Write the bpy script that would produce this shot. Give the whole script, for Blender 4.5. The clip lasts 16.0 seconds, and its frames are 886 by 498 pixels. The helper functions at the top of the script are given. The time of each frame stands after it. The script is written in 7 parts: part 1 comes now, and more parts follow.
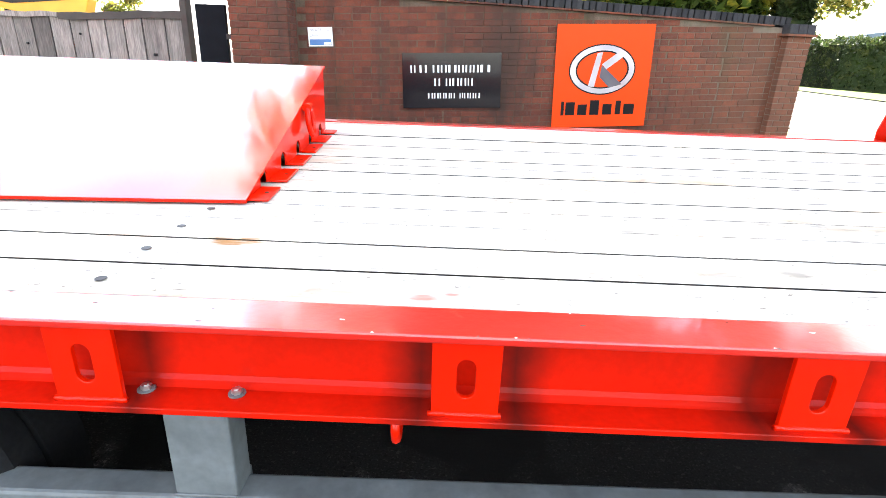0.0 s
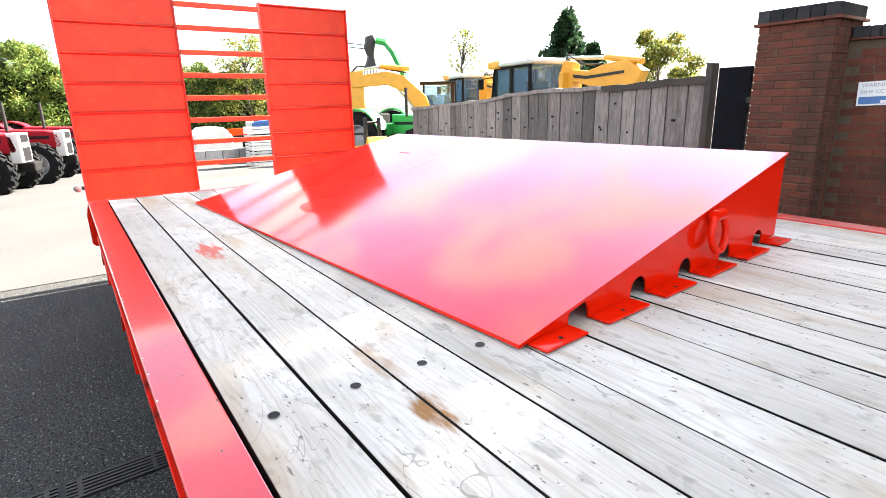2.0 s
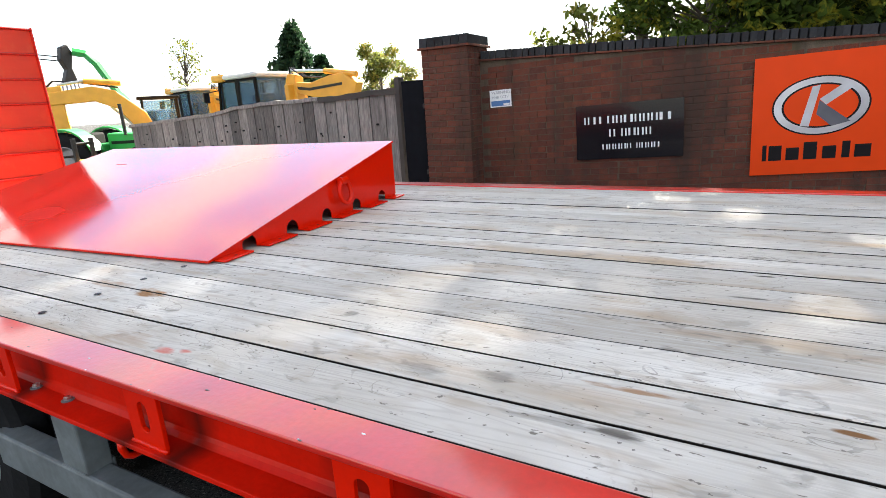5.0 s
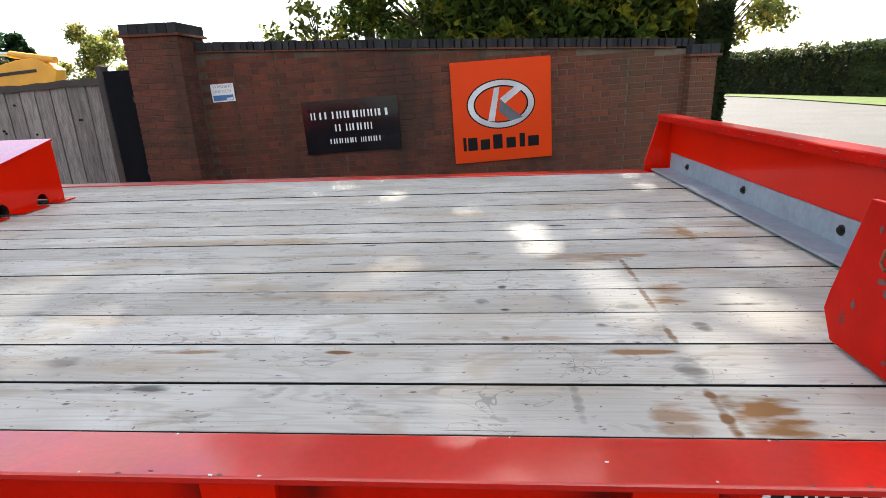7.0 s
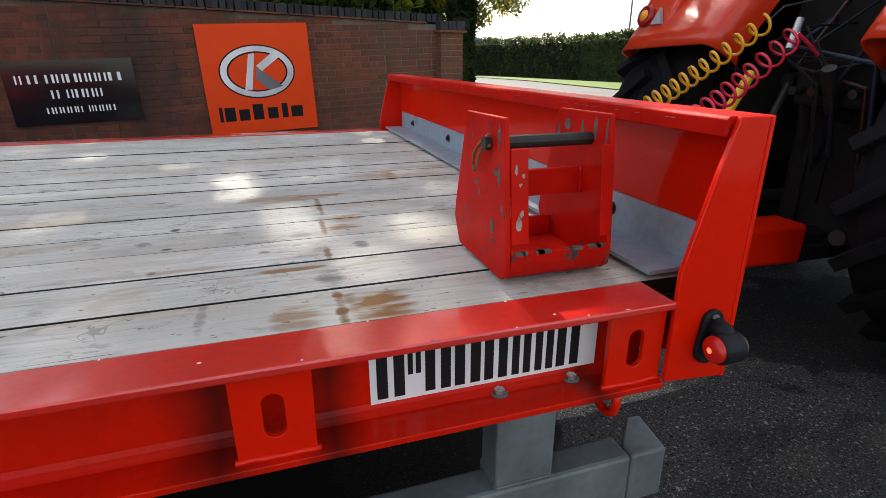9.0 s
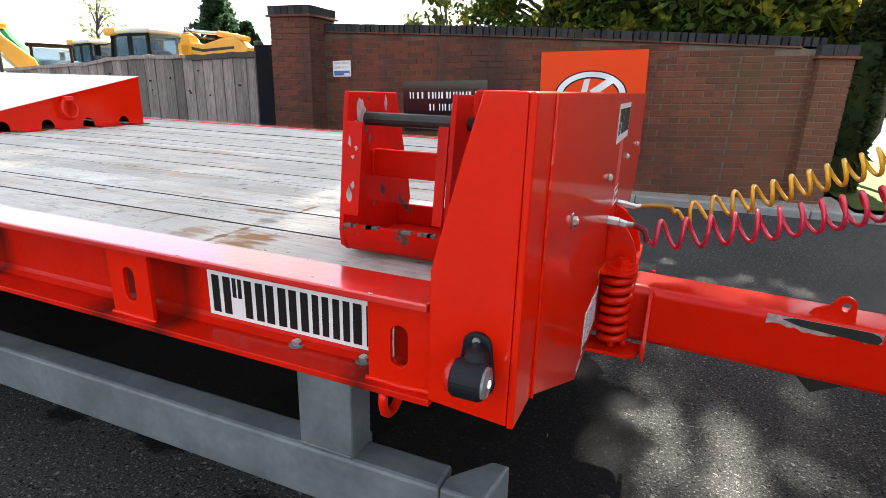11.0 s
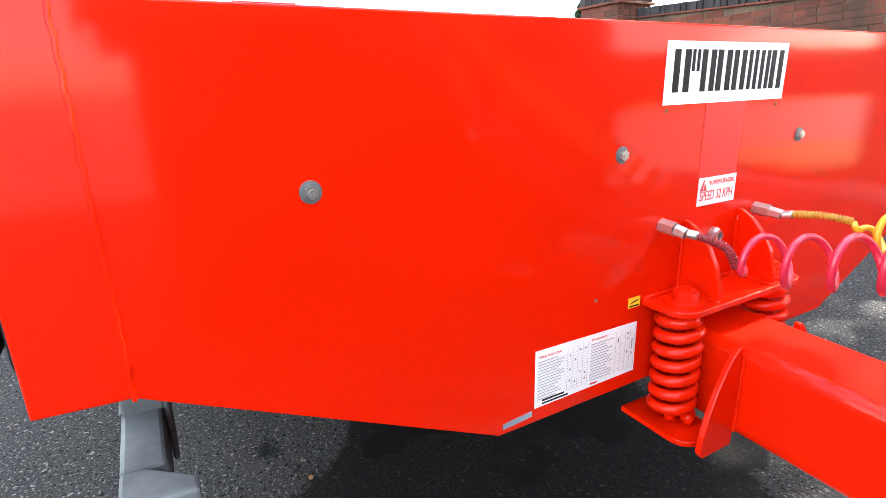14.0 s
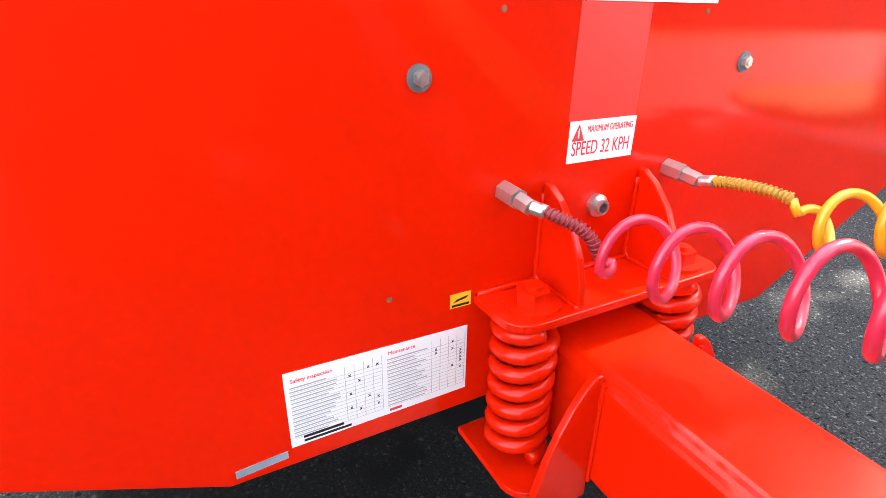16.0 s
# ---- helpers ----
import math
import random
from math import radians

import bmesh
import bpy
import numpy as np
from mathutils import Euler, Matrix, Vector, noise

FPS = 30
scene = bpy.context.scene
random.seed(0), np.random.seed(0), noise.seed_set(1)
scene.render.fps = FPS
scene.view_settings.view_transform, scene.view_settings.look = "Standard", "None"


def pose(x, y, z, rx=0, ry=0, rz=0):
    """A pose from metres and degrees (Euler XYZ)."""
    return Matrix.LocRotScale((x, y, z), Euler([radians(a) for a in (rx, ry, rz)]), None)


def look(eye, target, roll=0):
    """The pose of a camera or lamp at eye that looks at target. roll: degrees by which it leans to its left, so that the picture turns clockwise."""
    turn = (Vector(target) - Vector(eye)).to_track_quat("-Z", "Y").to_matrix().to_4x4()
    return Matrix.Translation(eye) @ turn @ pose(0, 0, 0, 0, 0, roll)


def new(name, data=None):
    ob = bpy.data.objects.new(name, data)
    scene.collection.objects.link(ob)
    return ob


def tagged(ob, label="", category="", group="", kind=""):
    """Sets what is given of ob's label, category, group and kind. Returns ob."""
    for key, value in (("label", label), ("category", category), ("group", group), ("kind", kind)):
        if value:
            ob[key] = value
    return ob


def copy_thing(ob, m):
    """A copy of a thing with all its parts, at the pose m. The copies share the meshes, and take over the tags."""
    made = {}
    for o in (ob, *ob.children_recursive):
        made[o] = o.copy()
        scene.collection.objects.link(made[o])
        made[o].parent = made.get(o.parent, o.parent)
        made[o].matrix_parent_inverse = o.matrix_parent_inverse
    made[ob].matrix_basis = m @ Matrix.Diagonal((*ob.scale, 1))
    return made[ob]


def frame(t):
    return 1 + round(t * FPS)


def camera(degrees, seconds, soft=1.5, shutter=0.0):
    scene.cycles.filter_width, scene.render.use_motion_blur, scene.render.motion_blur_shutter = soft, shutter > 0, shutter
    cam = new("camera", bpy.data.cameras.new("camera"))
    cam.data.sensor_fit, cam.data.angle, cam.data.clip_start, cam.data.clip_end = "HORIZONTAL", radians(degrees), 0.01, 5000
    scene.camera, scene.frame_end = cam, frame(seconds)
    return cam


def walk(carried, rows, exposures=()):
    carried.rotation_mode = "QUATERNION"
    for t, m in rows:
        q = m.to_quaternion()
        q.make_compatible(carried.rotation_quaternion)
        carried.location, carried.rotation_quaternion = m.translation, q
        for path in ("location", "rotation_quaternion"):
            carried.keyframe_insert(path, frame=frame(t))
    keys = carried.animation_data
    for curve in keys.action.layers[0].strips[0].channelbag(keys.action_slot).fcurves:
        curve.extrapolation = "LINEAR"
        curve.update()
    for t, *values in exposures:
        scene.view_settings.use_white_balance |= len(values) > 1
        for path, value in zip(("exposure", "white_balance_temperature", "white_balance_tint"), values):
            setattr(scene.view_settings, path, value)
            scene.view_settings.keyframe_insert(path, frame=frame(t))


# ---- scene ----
cam = camera(79.7, 16.0, soft=0.65)
PATH = [
    (0, (-2.509, -0.74, 1.363), (-2.532, 1.133, 0.662), 2.0),
    (0.5, (-2.449, -0.551, 1.394), (-3.068, 1.214, 0.686), -1.4),
    (1, (-2.387, -0.376, 1.452), (-3.377, 1.248, 0.835), -1.0),
    (1.5, (-2.376, -0.185, 1.454), (-3.64, 1.26, 0.893), -0.4),
    (2, (-2.297, -0.08, 1.47), (-3.881, 1.02, 0.941), -1.4),
    (2.5, (-2.148, -0.052, 1.494), (-3.837, 0.916, 1.035), -1.3),
    (3, (-1.989, -0.163, 1.495), (-3.684, 0.814, 1.082), -2.0),
    (3.5, (-1.812, -0.264, 1.466), (-3.441, 0.819, 1.049), -0.5),
    (4, (-1.575, -0.36, 1.462), (-3.022, 0.93, 0.97), 0.2),
    (4.5, (-1.475, -0.468, 1.466), (-2.638, 1.078, 0.957), 0.2),
    (4.7, (-1.457, -0.517, 1.469), (-2.524, 1.094, 0.952), -1.5),
    (6.8, (-0.939, -0.618, 1.465), (-1.216, 1.274, 0.877), -2.5),
    (7, (-0.92, -0.61, 1.461), (-1.078, 1.294, 0.869), -2.3),
    (7.5, (-0.912, -0.583, 1.459), (-0.761, 1.319, 0.858), -2.1),
    (8, (-0.896, -0.573, 1.439), (-0.397, 1.264, 0.825), -1.3),
    (8.5, (-0.81, -0.604, 1.378), (-0.135, 1.165, 0.734), -0.1),
    (8.7, (-0.749, -0.645, 1.359), (-0.089, 1.117, 0.682), 0.2),
    (10.8, (0.23, -0.738, 1.277), (-0.421, 1.062, 0.695), 0.1),
    (11, (0.292, -0.681, 1.259), (-0.441, 1.086, 0.675), 1.7),
    (11.5, (0.461, -0.568, 1.257), (-0.571, 1.035, 0.649), 1.5),
    (12, (0.651, -0.496, 1.269), (-0.738, 0.836, 0.727), 1.9),
    (12.5, (0.759, -0.382, 1.276), (-0.785, 0.775, 0.748), 0.4),
    (13, (0.809, -0.204, 1.254), (-0.793, 0.88, 0.746), 2.3),
    (13.5, (0.867, -0.024, 1.207), (-0.816, 0.919, 0.681), 2.1),
    (14, (0.868, 0.151, 1.15), (-0.805, 1.08, 0.569), -1.7),
    (14.5, (0.759, 0.334, 1.085), (-0.899, 1.255, 0.451), 0.6),
    (15, (0.704, 0.474, 1.055), (-0.874, 1.382, 0.225), 1.5),
    (15.5, (0.719, 0.595, 1.069), (-0.898, 1.417, 0.228), 0.3),
    (16, (0.731, 0.67, 1.096), (-0.862, 1.541, 0.259), 1.0),
]
# exposure of the clip's camera
EXPOSURES = [(0.0, 4.4), (0.5, 4.1), (1.0, 3.85), (2.0, 3.6), (3.5, 3.35), (4.6, 3.15), (6.8, 2.95), (8.0, 2.7), (8.7, 2.65), (11.0, 3.28), (12.0, 3.95), (12.5, 4.15), (14.0, 4.7), (16.0, 4.75)]
walk(cam, [(t, look(eye, aim, roll)) for t, eye, aim, roll in PATH], EXPOSURES)

# ---- world and sun ----
SUN_TO = Vector((0.02, 0.97, 0.77)).normalized()
SUN_EL = math.asin(SUN_TO.z)
world = bpy.data.worlds.new("world")
scene.world = world
world.use_nodes = True
wn = world.node_tree.nodes
wl = world.node_tree.links
sky = wn.new("ShaderNodeTexSky")
sky.sky_type = "NISHITA"
sky.sun_disc = False
sky.sun_elevation = SUN_EL
sky.sun_rotation = math.atan2(SUN_TO.x, SUN_TO.y)
sky.air_density, sky.dust_density, sky.ozone_density = 1.0, 1.0, 1.0
tc = wn.new("ShaderNodeTexCoord")
mp = wn.new("ShaderNodeMapping")
mp.inputs["Scale"].default_value = (1.0, 1.0, 3.0)
wl.new(tc.outputs["Generated"], mp.inputs["Vector"])
cl = wn.new("ShaderNodeTexNoise")
cl.inputs["Scale"].default_value, cl.inputs["Detail"].default_value, cl.inputs["Roughness"].default_value = 4.6, 7.0, 0.5
wl.new(mp.outputs["Vector"], cl.inputs["Vector"])
cr = wn.new("ShaderNodeValToRGB")
cr.color_ramp.elements[0].position, cr.color_ramp.elements[1].position = 0.465, 0.555
wl.new(cl.outputs["Fac"], cr.inputs["Fac"])
cm = wn.new("ShaderNodeMix")
cm.data_type = "RGBA"
wl.new(cr.outputs["Color"], cm.inputs["Factor"])
wl.new(sky.outputs["Color"], cm.inputs["A"])
cm.inputs["B"].default_value = (4.62, 4.43, 4.22, 1)
bg = wn["Background"]
bg.inputs["Strength"].default_value = 0.05
wl.new(cm.outputs["Result"], bg.inputs["Color"])
sun = new("sun", bpy.data.lights.new("sun", "SUN"))
sun.data.energy, sun.data.angle, sun.data.color = 5.0, radians(0.8), (1.0, 0.95, 0.86)
sun.matrix_world = look(SUN_TO * 50, (0, 0, 0))


# ---- materials ----
def material(name, colour, rough=0.6, metal=0.0, vary=0.12, scale=6.0, bump=0.0, bump_scale=60.0, coat=0.0, second=None, second_at=(0.55, 0.7), stretch=(1, 1, 1), per_piece=0.0, fine=0.0, fine_scale=80.0):
    """A surface with two scales of variation, an optional second colour in patches, bump, and a shift from piece to piece."""
    m = bpy.data.materials.new(name)
    m.use_nodes = True
    n, l = m.node_tree.nodes, m.node_tree.links
    b = n["Principled BSDF"]
    b.inputs["Roughness"].default_value, b.inputs["Metallic"].default_value = rough, metal
    b.inputs["Coat Weight"].default_value, b.inputs["Coat Roughness"].default_value = coat, 0.08
    co = n.new("ShaderNodeTexCoord")
    ma = n.new("ShaderNodeMapping")
    ma.inputs["Scale"].default_value = stretch
    l.new(co.outputs["Object"], ma.inputs["Vector"])
    big = n.new("ShaderNodeTexNoise")
    big.inputs["Scale"].default_value, big.inputs["Detail"].default_value = scale, 6.0
    l.new(ma.outputs["Vector"], big.inputs["Vector"])
    hsv = n.new("ShaderNodeHueSaturation")
    hsv.inputs["Color"].default_value = (*colour, 1)
    mr = n.new("ShaderNodeMapRange")
    mr.inputs["From Min"].default_value, mr.inputs["From Max"].default_value = 0.3, 0.7
    mr.inputs["To Min"].default_value, mr.inputs["To Max"].default_value = 1 - vary, 1 + vary
    l.new(big.outputs["Fac"], mr.inputs["Value"])
    value = mr.outputs["Result"]
    if fine:
        sm = n.new("ShaderNodeTexNoise")
        sm.inputs["Scale"].default_value, sm.inputs["Detail"].default_value = fine_scale, 3.0
        l.new(ma.outputs["Vector"], sm.inputs["Vector"])
        r2 = n.new("ShaderNodeMapRange")
        r2.inputs["From Min"].default_value, r2.inputs["From Max"].default_value = 0.3, 0.7
        r2.inputs["To Min"].default_value, r2.inputs["To Max"].default_value = 1 - fine, 1 + fine
        l.new(sm.outputs["Fac"], r2.inputs["Value"])
        mu = n.new("ShaderNodeMath")
        mu.operation = "MULTIPLY"
        l.new(value, mu.inputs[0])
        l.new(r2.outputs["Result"], mu.inputs[1])
        value = mu.outputs["Value"]
    if per_piece:
        oi = n.new("ShaderNodeObjectInfo")
        ge = n.new("ShaderNodeNewGeometry")
        ad = n.new("ShaderNodeMath")
        ad.operation = "ADD"
        l.new(oi.outputs["Random"], ad.inputs[0])
        l.new(ge.outputs["Random Per Island"], ad.inputs[1])
        fr = n.new("ShaderNodeMath")
        fr.operation = "FRACT"
        l.new(ad.outputs["Value"], fr.inputs[0])
        r3 = n.new("ShaderNodeMapRange")
        r3.inputs["To Min"].default_value, r3.inputs["To Max"].default_value = 1 - per_piece, 1 + per_piece
        l.new(fr.outputs["Value"], r3.inputs["Value"])
        mu = n.new("ShaderNodeMath")
        mu.operation = "MULTIPLY"
        l.new(value, mu.inputs[0])
        l.new(r3.outputs["Result"], mu.inputs[1])
        value = mu.outputs["Value"]
    l.new(value, hsv.inputs["Value"])
    out = hsv.outputs["Color"]
    if second:
        pn = n.new("ShaderNodeTexNoise")
        pn.inputs["Scale"].default_value, pn.inputs["Detail"].default_value, pn.inputs["Roughness"].default_value = scale * 1.7, 8.0, 0.65
        l.new(ma.outputs["Vector"], pn.inputs["Vector"])
        ra = n.new("ShaderNodeMapRange")
        ra.inputs["From Min"].default_value, ra.inputs["From Max"].default_value = second_at
        l.new(pn.outputs["Fac"], ra.inputs["Value"])
        mx = n.new("ShaderNodeMix")
        mx.data_type = "RGBA"
        l.new(ra.outputs["Result"], mx.inputs["Factor"])
        l.new(out, mx.inputs["A"])
        mx.inputs["B"].default_value = (*second, 1)
        out = mx.outputs["Result"]
    l.new(out, b.inputs["Base Color"])
    if bump:
        bn = n.new("ShaderNodeTexNoise")
        bn.inputs["Scale"].default_value, bn.inputs["Detail"].default_value = bump_scale, 4.0
        l.new(ma.outputs["Vector"], bn.inputs["Vector"])
        bu = n.new("ShaderNodeBump")
        bu.inputs["Strength"].default_value, bu.inputs["Distance"].default_value = bump, 0.01
        l.new(bn.outputs["Fac"], bu.inputs["Height"])
        l.new(bu.outputs["Normal"], b.inputs["Normal"])
    return m


def glass(name, colour, rough=0.02, alpha_mix=0.75):
    m = bpy.data.materials.new(name)
    m.use_nodes = True
    b = m.node_tree.nodes["Principled BSDF"]
    b.inputs["Base Color"].default_value = (*colour, 1)
    b.inputs["Roughness"].default_value = rough
    b.inputs["Transmission Weight"].default_value = alpha_mix
    b.inputs["IOR"].default_value = 1.2
    return m


RED = material("red_paint", (0.66, 0.0105, 0.0003), 0.42, vary=0.06, scale=3, coat=0.45, bump=0.02, bump_scale=12, fine=0.03)
RED_WORN = material("worn_red_paint", (0.50, 0.009, 0.004), 0.5, vary=0.14, scale=11, coat=0.08, second=(0.07, 0.055, 0.05), second_at=(0.635, 0.65), bump=0.12)
RED_RAIL = material("rail_red_paint", (0.58, 0.013, 0.006), 0.30, vary=0.12, scale=6, coat=1.0, second=(0.36, 0.10, 0.07), second_at=(0.68, 0.78), bump=0.06, fine=0.06)
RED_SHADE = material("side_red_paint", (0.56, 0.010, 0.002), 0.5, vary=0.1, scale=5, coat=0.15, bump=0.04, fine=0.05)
RED_PLATE = material("wedge_red_paint", (0.70, 0.012, 0.008), 0.10, vary=0.05, scale=2, coat=0.6, bump=0.05, bump_scale=3.5, fine=0.02)
ORANGE_GATE = material("ramp_orange_paint", (0.74, 0.042, 0.008), 0.42, vary=0.08, scale=4, bump=0.05, second=(0.74, 0.085, 0.02), second_at=(0.5, 0.8))
GALV = material("galvanised_steel", (0.31, 0.37, 0.42), 0.5, metal=0.3, vary=0.12, scale=14, fine=0.08, fine_scale=50, bump=0.04)
GALV_DULL = material("dull_galvanised_steel", (0.140, 0.156, 0.160), 0.55, metal=0.2, vary=0.25, scale=9, fine=0.1, fine_scale=50, bump=0.04)
STEEL = material("zinc_steel", (0.55, 0.54, 0.51), 0.30, metal=0.85, vary=0.1, scale=40)
DARK_STEEL = material("dark_steel", (0.035, 0.033, 0.03), 0.5, metal=0.6, vary=0.2, scale=30)
RUST = material("rusty_steel", (0.20, 0.09, 0.04), 0.8, vary=0.3, scale=30, bump=0.2)
BLACK_PLASTIC = material("black_plastic", (0.009, 0.010, 0.013), 0.5, vary=0.1, scale=30, bump=0.05)
RUBBER = material("tyre_rubber", (0.009, 0.009, 0.0095), 0.85, vary=0.2, scale=12, fine=0.15, bump=0.2, bump_scale=40)
RIM = material("silver_rim", (0.26, 0.27, 0.28), 0.42, metal=0.5, vary=0.1, scale=10)
GATE_BLACK = material("black_gate_paint", (0.005, 0.0055, 0.008), 0.8, vary=0.2, scale=8)
BLACK_UNDER = material("chassis_black", (0.012, 0.011, 0.010), 0.8, vary=0.2, scale=8)
ASPHALT = material("asphalt", (0.042, 0.041, 0.039), 0.9, vary=0.25, scale=0.7, fine=0.7, fine_scale=140, bump=0.15, bump_scale=220, second=(0.065, 0.063, 0.06), second_at=(0.58, 0.8))
# yard asphalt in a paler copy that carries the sunlight
SUNLIT_YARD = material("sunlit_yard", (0.072, 0.070, 0.067), 0.9, vary=0.12, scale=0.5, fine=0.15, fine_scale=60, bump=0.3)
ROADM = material("road_surface", (0.066, 0.064, 0.062), 0.9, vary=0.1, scale=0.6, fine=0.2, fine_scale=60, bump=0.3)
GRASSM = material("grass_green", (0.040, 0.064, 0.008), 0.9, vary=0.4, scale=3, fine=0.4, fine_scale=40, second=(0.075, 0.078, 0.014), second_at=(0.5, 0.75))
GRAVEL = material("gravel_strip", (0.26, 0.23, 0.19), 0.95, vary=0.2, scale=5, fine=0.5, fine_scale=70, bump=1.0, bump_scale=60)
KERBM = material("kerb_concrete", (0.30, 0.29, 0.28), 0.9, vary=0.15, scale=5, fine=0.15, bump=0.2, per_piece=0.1)
BRICK = material("red_brick", (0.150, 0.035, 0.015), 0.9, vary=0.18, scale=14, fine=0.25, fine_scale=90, bump=0.35, bump_scale=120, per_piece=0.38, second=(0.11, 0.065, 0.05), second_at=(0.50, 0.72))
MORTAR = material("lime_mortar", (0.135, 0.105, 0.072), 0.95, vary=0.2, scale=6, fine=0.2, second=(0.10, 0.09, 0.05), second_at=(0.5, 0.7))
COPING = material("blue_brick_coping", (0.030, 0.030, 0.032), 0.8, vary=0.2, scale=20, per_piece=0.35, bump=0.15, second=(0.14, 0.13, 0.09), second_at=(0.62, 0.75))
FENCEM = material("weathered_fence_board", (0.165, 0.142, 0.130), 0.85, vary=0.25, scale=3, stretch=(6, 6, 0.6), fine=0.3, fine_scale=12, per_piece=0.5, bump=0.3, bump_scale=20)
FENCE_DARK = material("dark_fence_timber", (0.05, 0.04, 0.035), 0.85, vary=0.2, scale=6, bump=0.2)
WHITE = material("white_sign", (0.78, 0.78, 0.77), 0.35, vary=0.03, scale=8)
SILVERV = material("silver_print", (0.62, 0.62, 0.64), 0.3, metal=0.5, vary=0.25, scale=2.5)
SILVER_D = material("dark_silver_print", (0.16, 0.17, 0.20), 0.3, metal=0.5, vary=0.3, scale=2.5)
BLACK = material("black_print", (0.014, 0.013, 0.014), 0.4, vary=0.1, scale=8)
BLACK_GLOSS = material("black_gloss_sign", (0.012, 0.010, 0.012), 0.12, vary=0.05, scale=4)
ORANGE = material("orange_sign", (0.80, 0.062, 0.006), 0.45, vary=0.04, scale=3)
BLUE = material("blue_print", (0.05, 0.16, 0.38), 0.4, vary=0.05)
RED_PRINT = material("red_print", (0.62, 0.03, 0.03), 0.4, vary=0.05)
GREY_PRINT = material("grey_print", (0.32, 0.32, 0.34), 0.5, vary=0.05)
YELLOW = material("yellow_label", (0.80, 0.46, 0.02), 0.4, vary=0.05)
HOSE_R = material("red_hose", (0.62, 0.022, 0.055), 0.3, vary=0.06, scale=10, coat=0.3)
HOSE_Y = material("yellow_hose", (0.72, 0.38, 0.015), 0.3, vary=0.06, scale=10, coat=0.3)
TRACTOR_O = material("tractor_orange", (0.60, 0.036, 0.008), 0.38, vary=0.05, scale=3, coat=0.6)
TRACTOR_R = material("tractor_red", (0.27, 0.006, 0.013), 0.45, vary=0.08, scale=3, coat=0.05)
DIGGER = material("digger_yellow", (0.72, 0.33, 0.03), 0.45, vary=0.1, scale=3)
GREEN_P = material("loader_green", (0.02, 0.28, 0.05), 0.4, vary=0.1, scale=3)
BLUE_P = material("tractor_blue", (0.03, 0.12, 0.33), 0.4, vary=0.1, scale=3)
CREAM = material("pale_cover", (0.62, 0.60, 0.56), 0.7, vary=0.08, scale=4)
WINDOW = glass("tinted_window", (0.30, 0.46, 0.60), 0.02, 0.8)
LENS_C = glass("clear_lens", (0.9, 0.9, 0.92), 0.08, 0.7)
LENS_G = material("ribbed_clear_plastic", (0.17, 0.155, 0.155), 0.15, vary=0.2, scale=60, coat=0.6)


def lit(name, colour, strength):
    m = material(name, colour, 0.3, vary=0.05)
    b = m.node_tree.nodes["Principled BSDF"]
    b.inputs["Emission Color"].default_value = (*colour, 1)
    b.inputs["Emission Strength"].default_value = strength
    return m


LED_W, LED_R = lit("white_led", (1.0, 0.96, 0.95), 0.3), lit("red_led", (1.0, 0.10, 0.04), 0.45)
LENS_R = material("red_lens", (0.30, 0.006, 0.004), 0.15, vary=0.05)
LENS_LIT = lit("lit_red_lens", (0.38, 0.008, 0.004), 0.035)
SCREEN = material("tinted_screen", (0.05, 0.12, 0.20), 0.08, vary=0.3, scale=2.5, coat=0.5)
LENS_A = material("amber_lens", (0.85, 0.30, 0.02), 0.12, vary=0.05)
BLUE_DARK = material("dark_blue_steel", (0.006, 0.014, 0.036), 0.5, vary=0.15)
RED_DARK = material("dark_red_hose", (0.03, 0.004, 0.005), 0.5, vary=0.15)
BARK = material("bark", (0.07, 0.055, 0.042), 0.95, vary=0.3, scale=8, bump=0.5)

# broad dark patina, green tinge and run-down streaks over the old brickwork
for m in (BRICK, MORTAR):
    bn, bl = m.node_tree.nodes, m.node_tree.links
    geo = bn.new("ShaderNodeNewGeometry")
    for sc, st, lo, hi, amount, tone in ((0.9, (1, 1, 0.8), 0.46, 0.66, 0.75, (0.040, 0.024, 0.016, 1)), (3.2, (1.6, 1.6, 0.22), 0.52, 0.68, 0.6, (0.030, 0.024, 0.016, 1)), (1.3, (1, 1, 0.6), 0.60, 0.74, 0.5, (0.050, 0.042, 0.014, 1)), (7.0, (1, 1, 0.7), 0.68, 0.73, 0.25, (0.20, 0.17, 0.14, 1))):
        bm_ = bn.new("ShaderNodeMapping")
        bm_.inputs["Scale"].default_value = st
        bl.new(geo.outputs["Position"], bm_.inputs["Vector"])
        tn = bn.new("ShaderNodeTexNoise")
        tn.inputs["Scale"].default_value, tn.inputs["Detail"].default_value, tn.inputs["Roughness"].default_value = sc, 7.0, 0.6
        bl.new(bm_.outputs["Vector"], tn.inputs["Vector"])
        tr_ = bn.new("ShaderNodeMapRange")
        tr_.inputs["From Min"].default_value, tr_.inputs["From Max"].default_value, tr_.inputs["To Max"].default_value = lo, hi, amount
        bl.new(tn.outputs["Fac"], tr_.inputs["Value"])
        tm = bn.new("ShaderNodeMix")
        tm.data_type = "RGBA"
        bl.new(tr_.outputs["Result"], tm.inputs["Factor"])
        bl.new(bn["Principled BSDF"].inputs["Base Color"].links[0].from_socket, tm.inputs["A"])
        tm.inputs["B"].default_value = tone
        bl.new(tm.outputs["Result"], bn["Principled BSDF"].inputs["Base Color"])
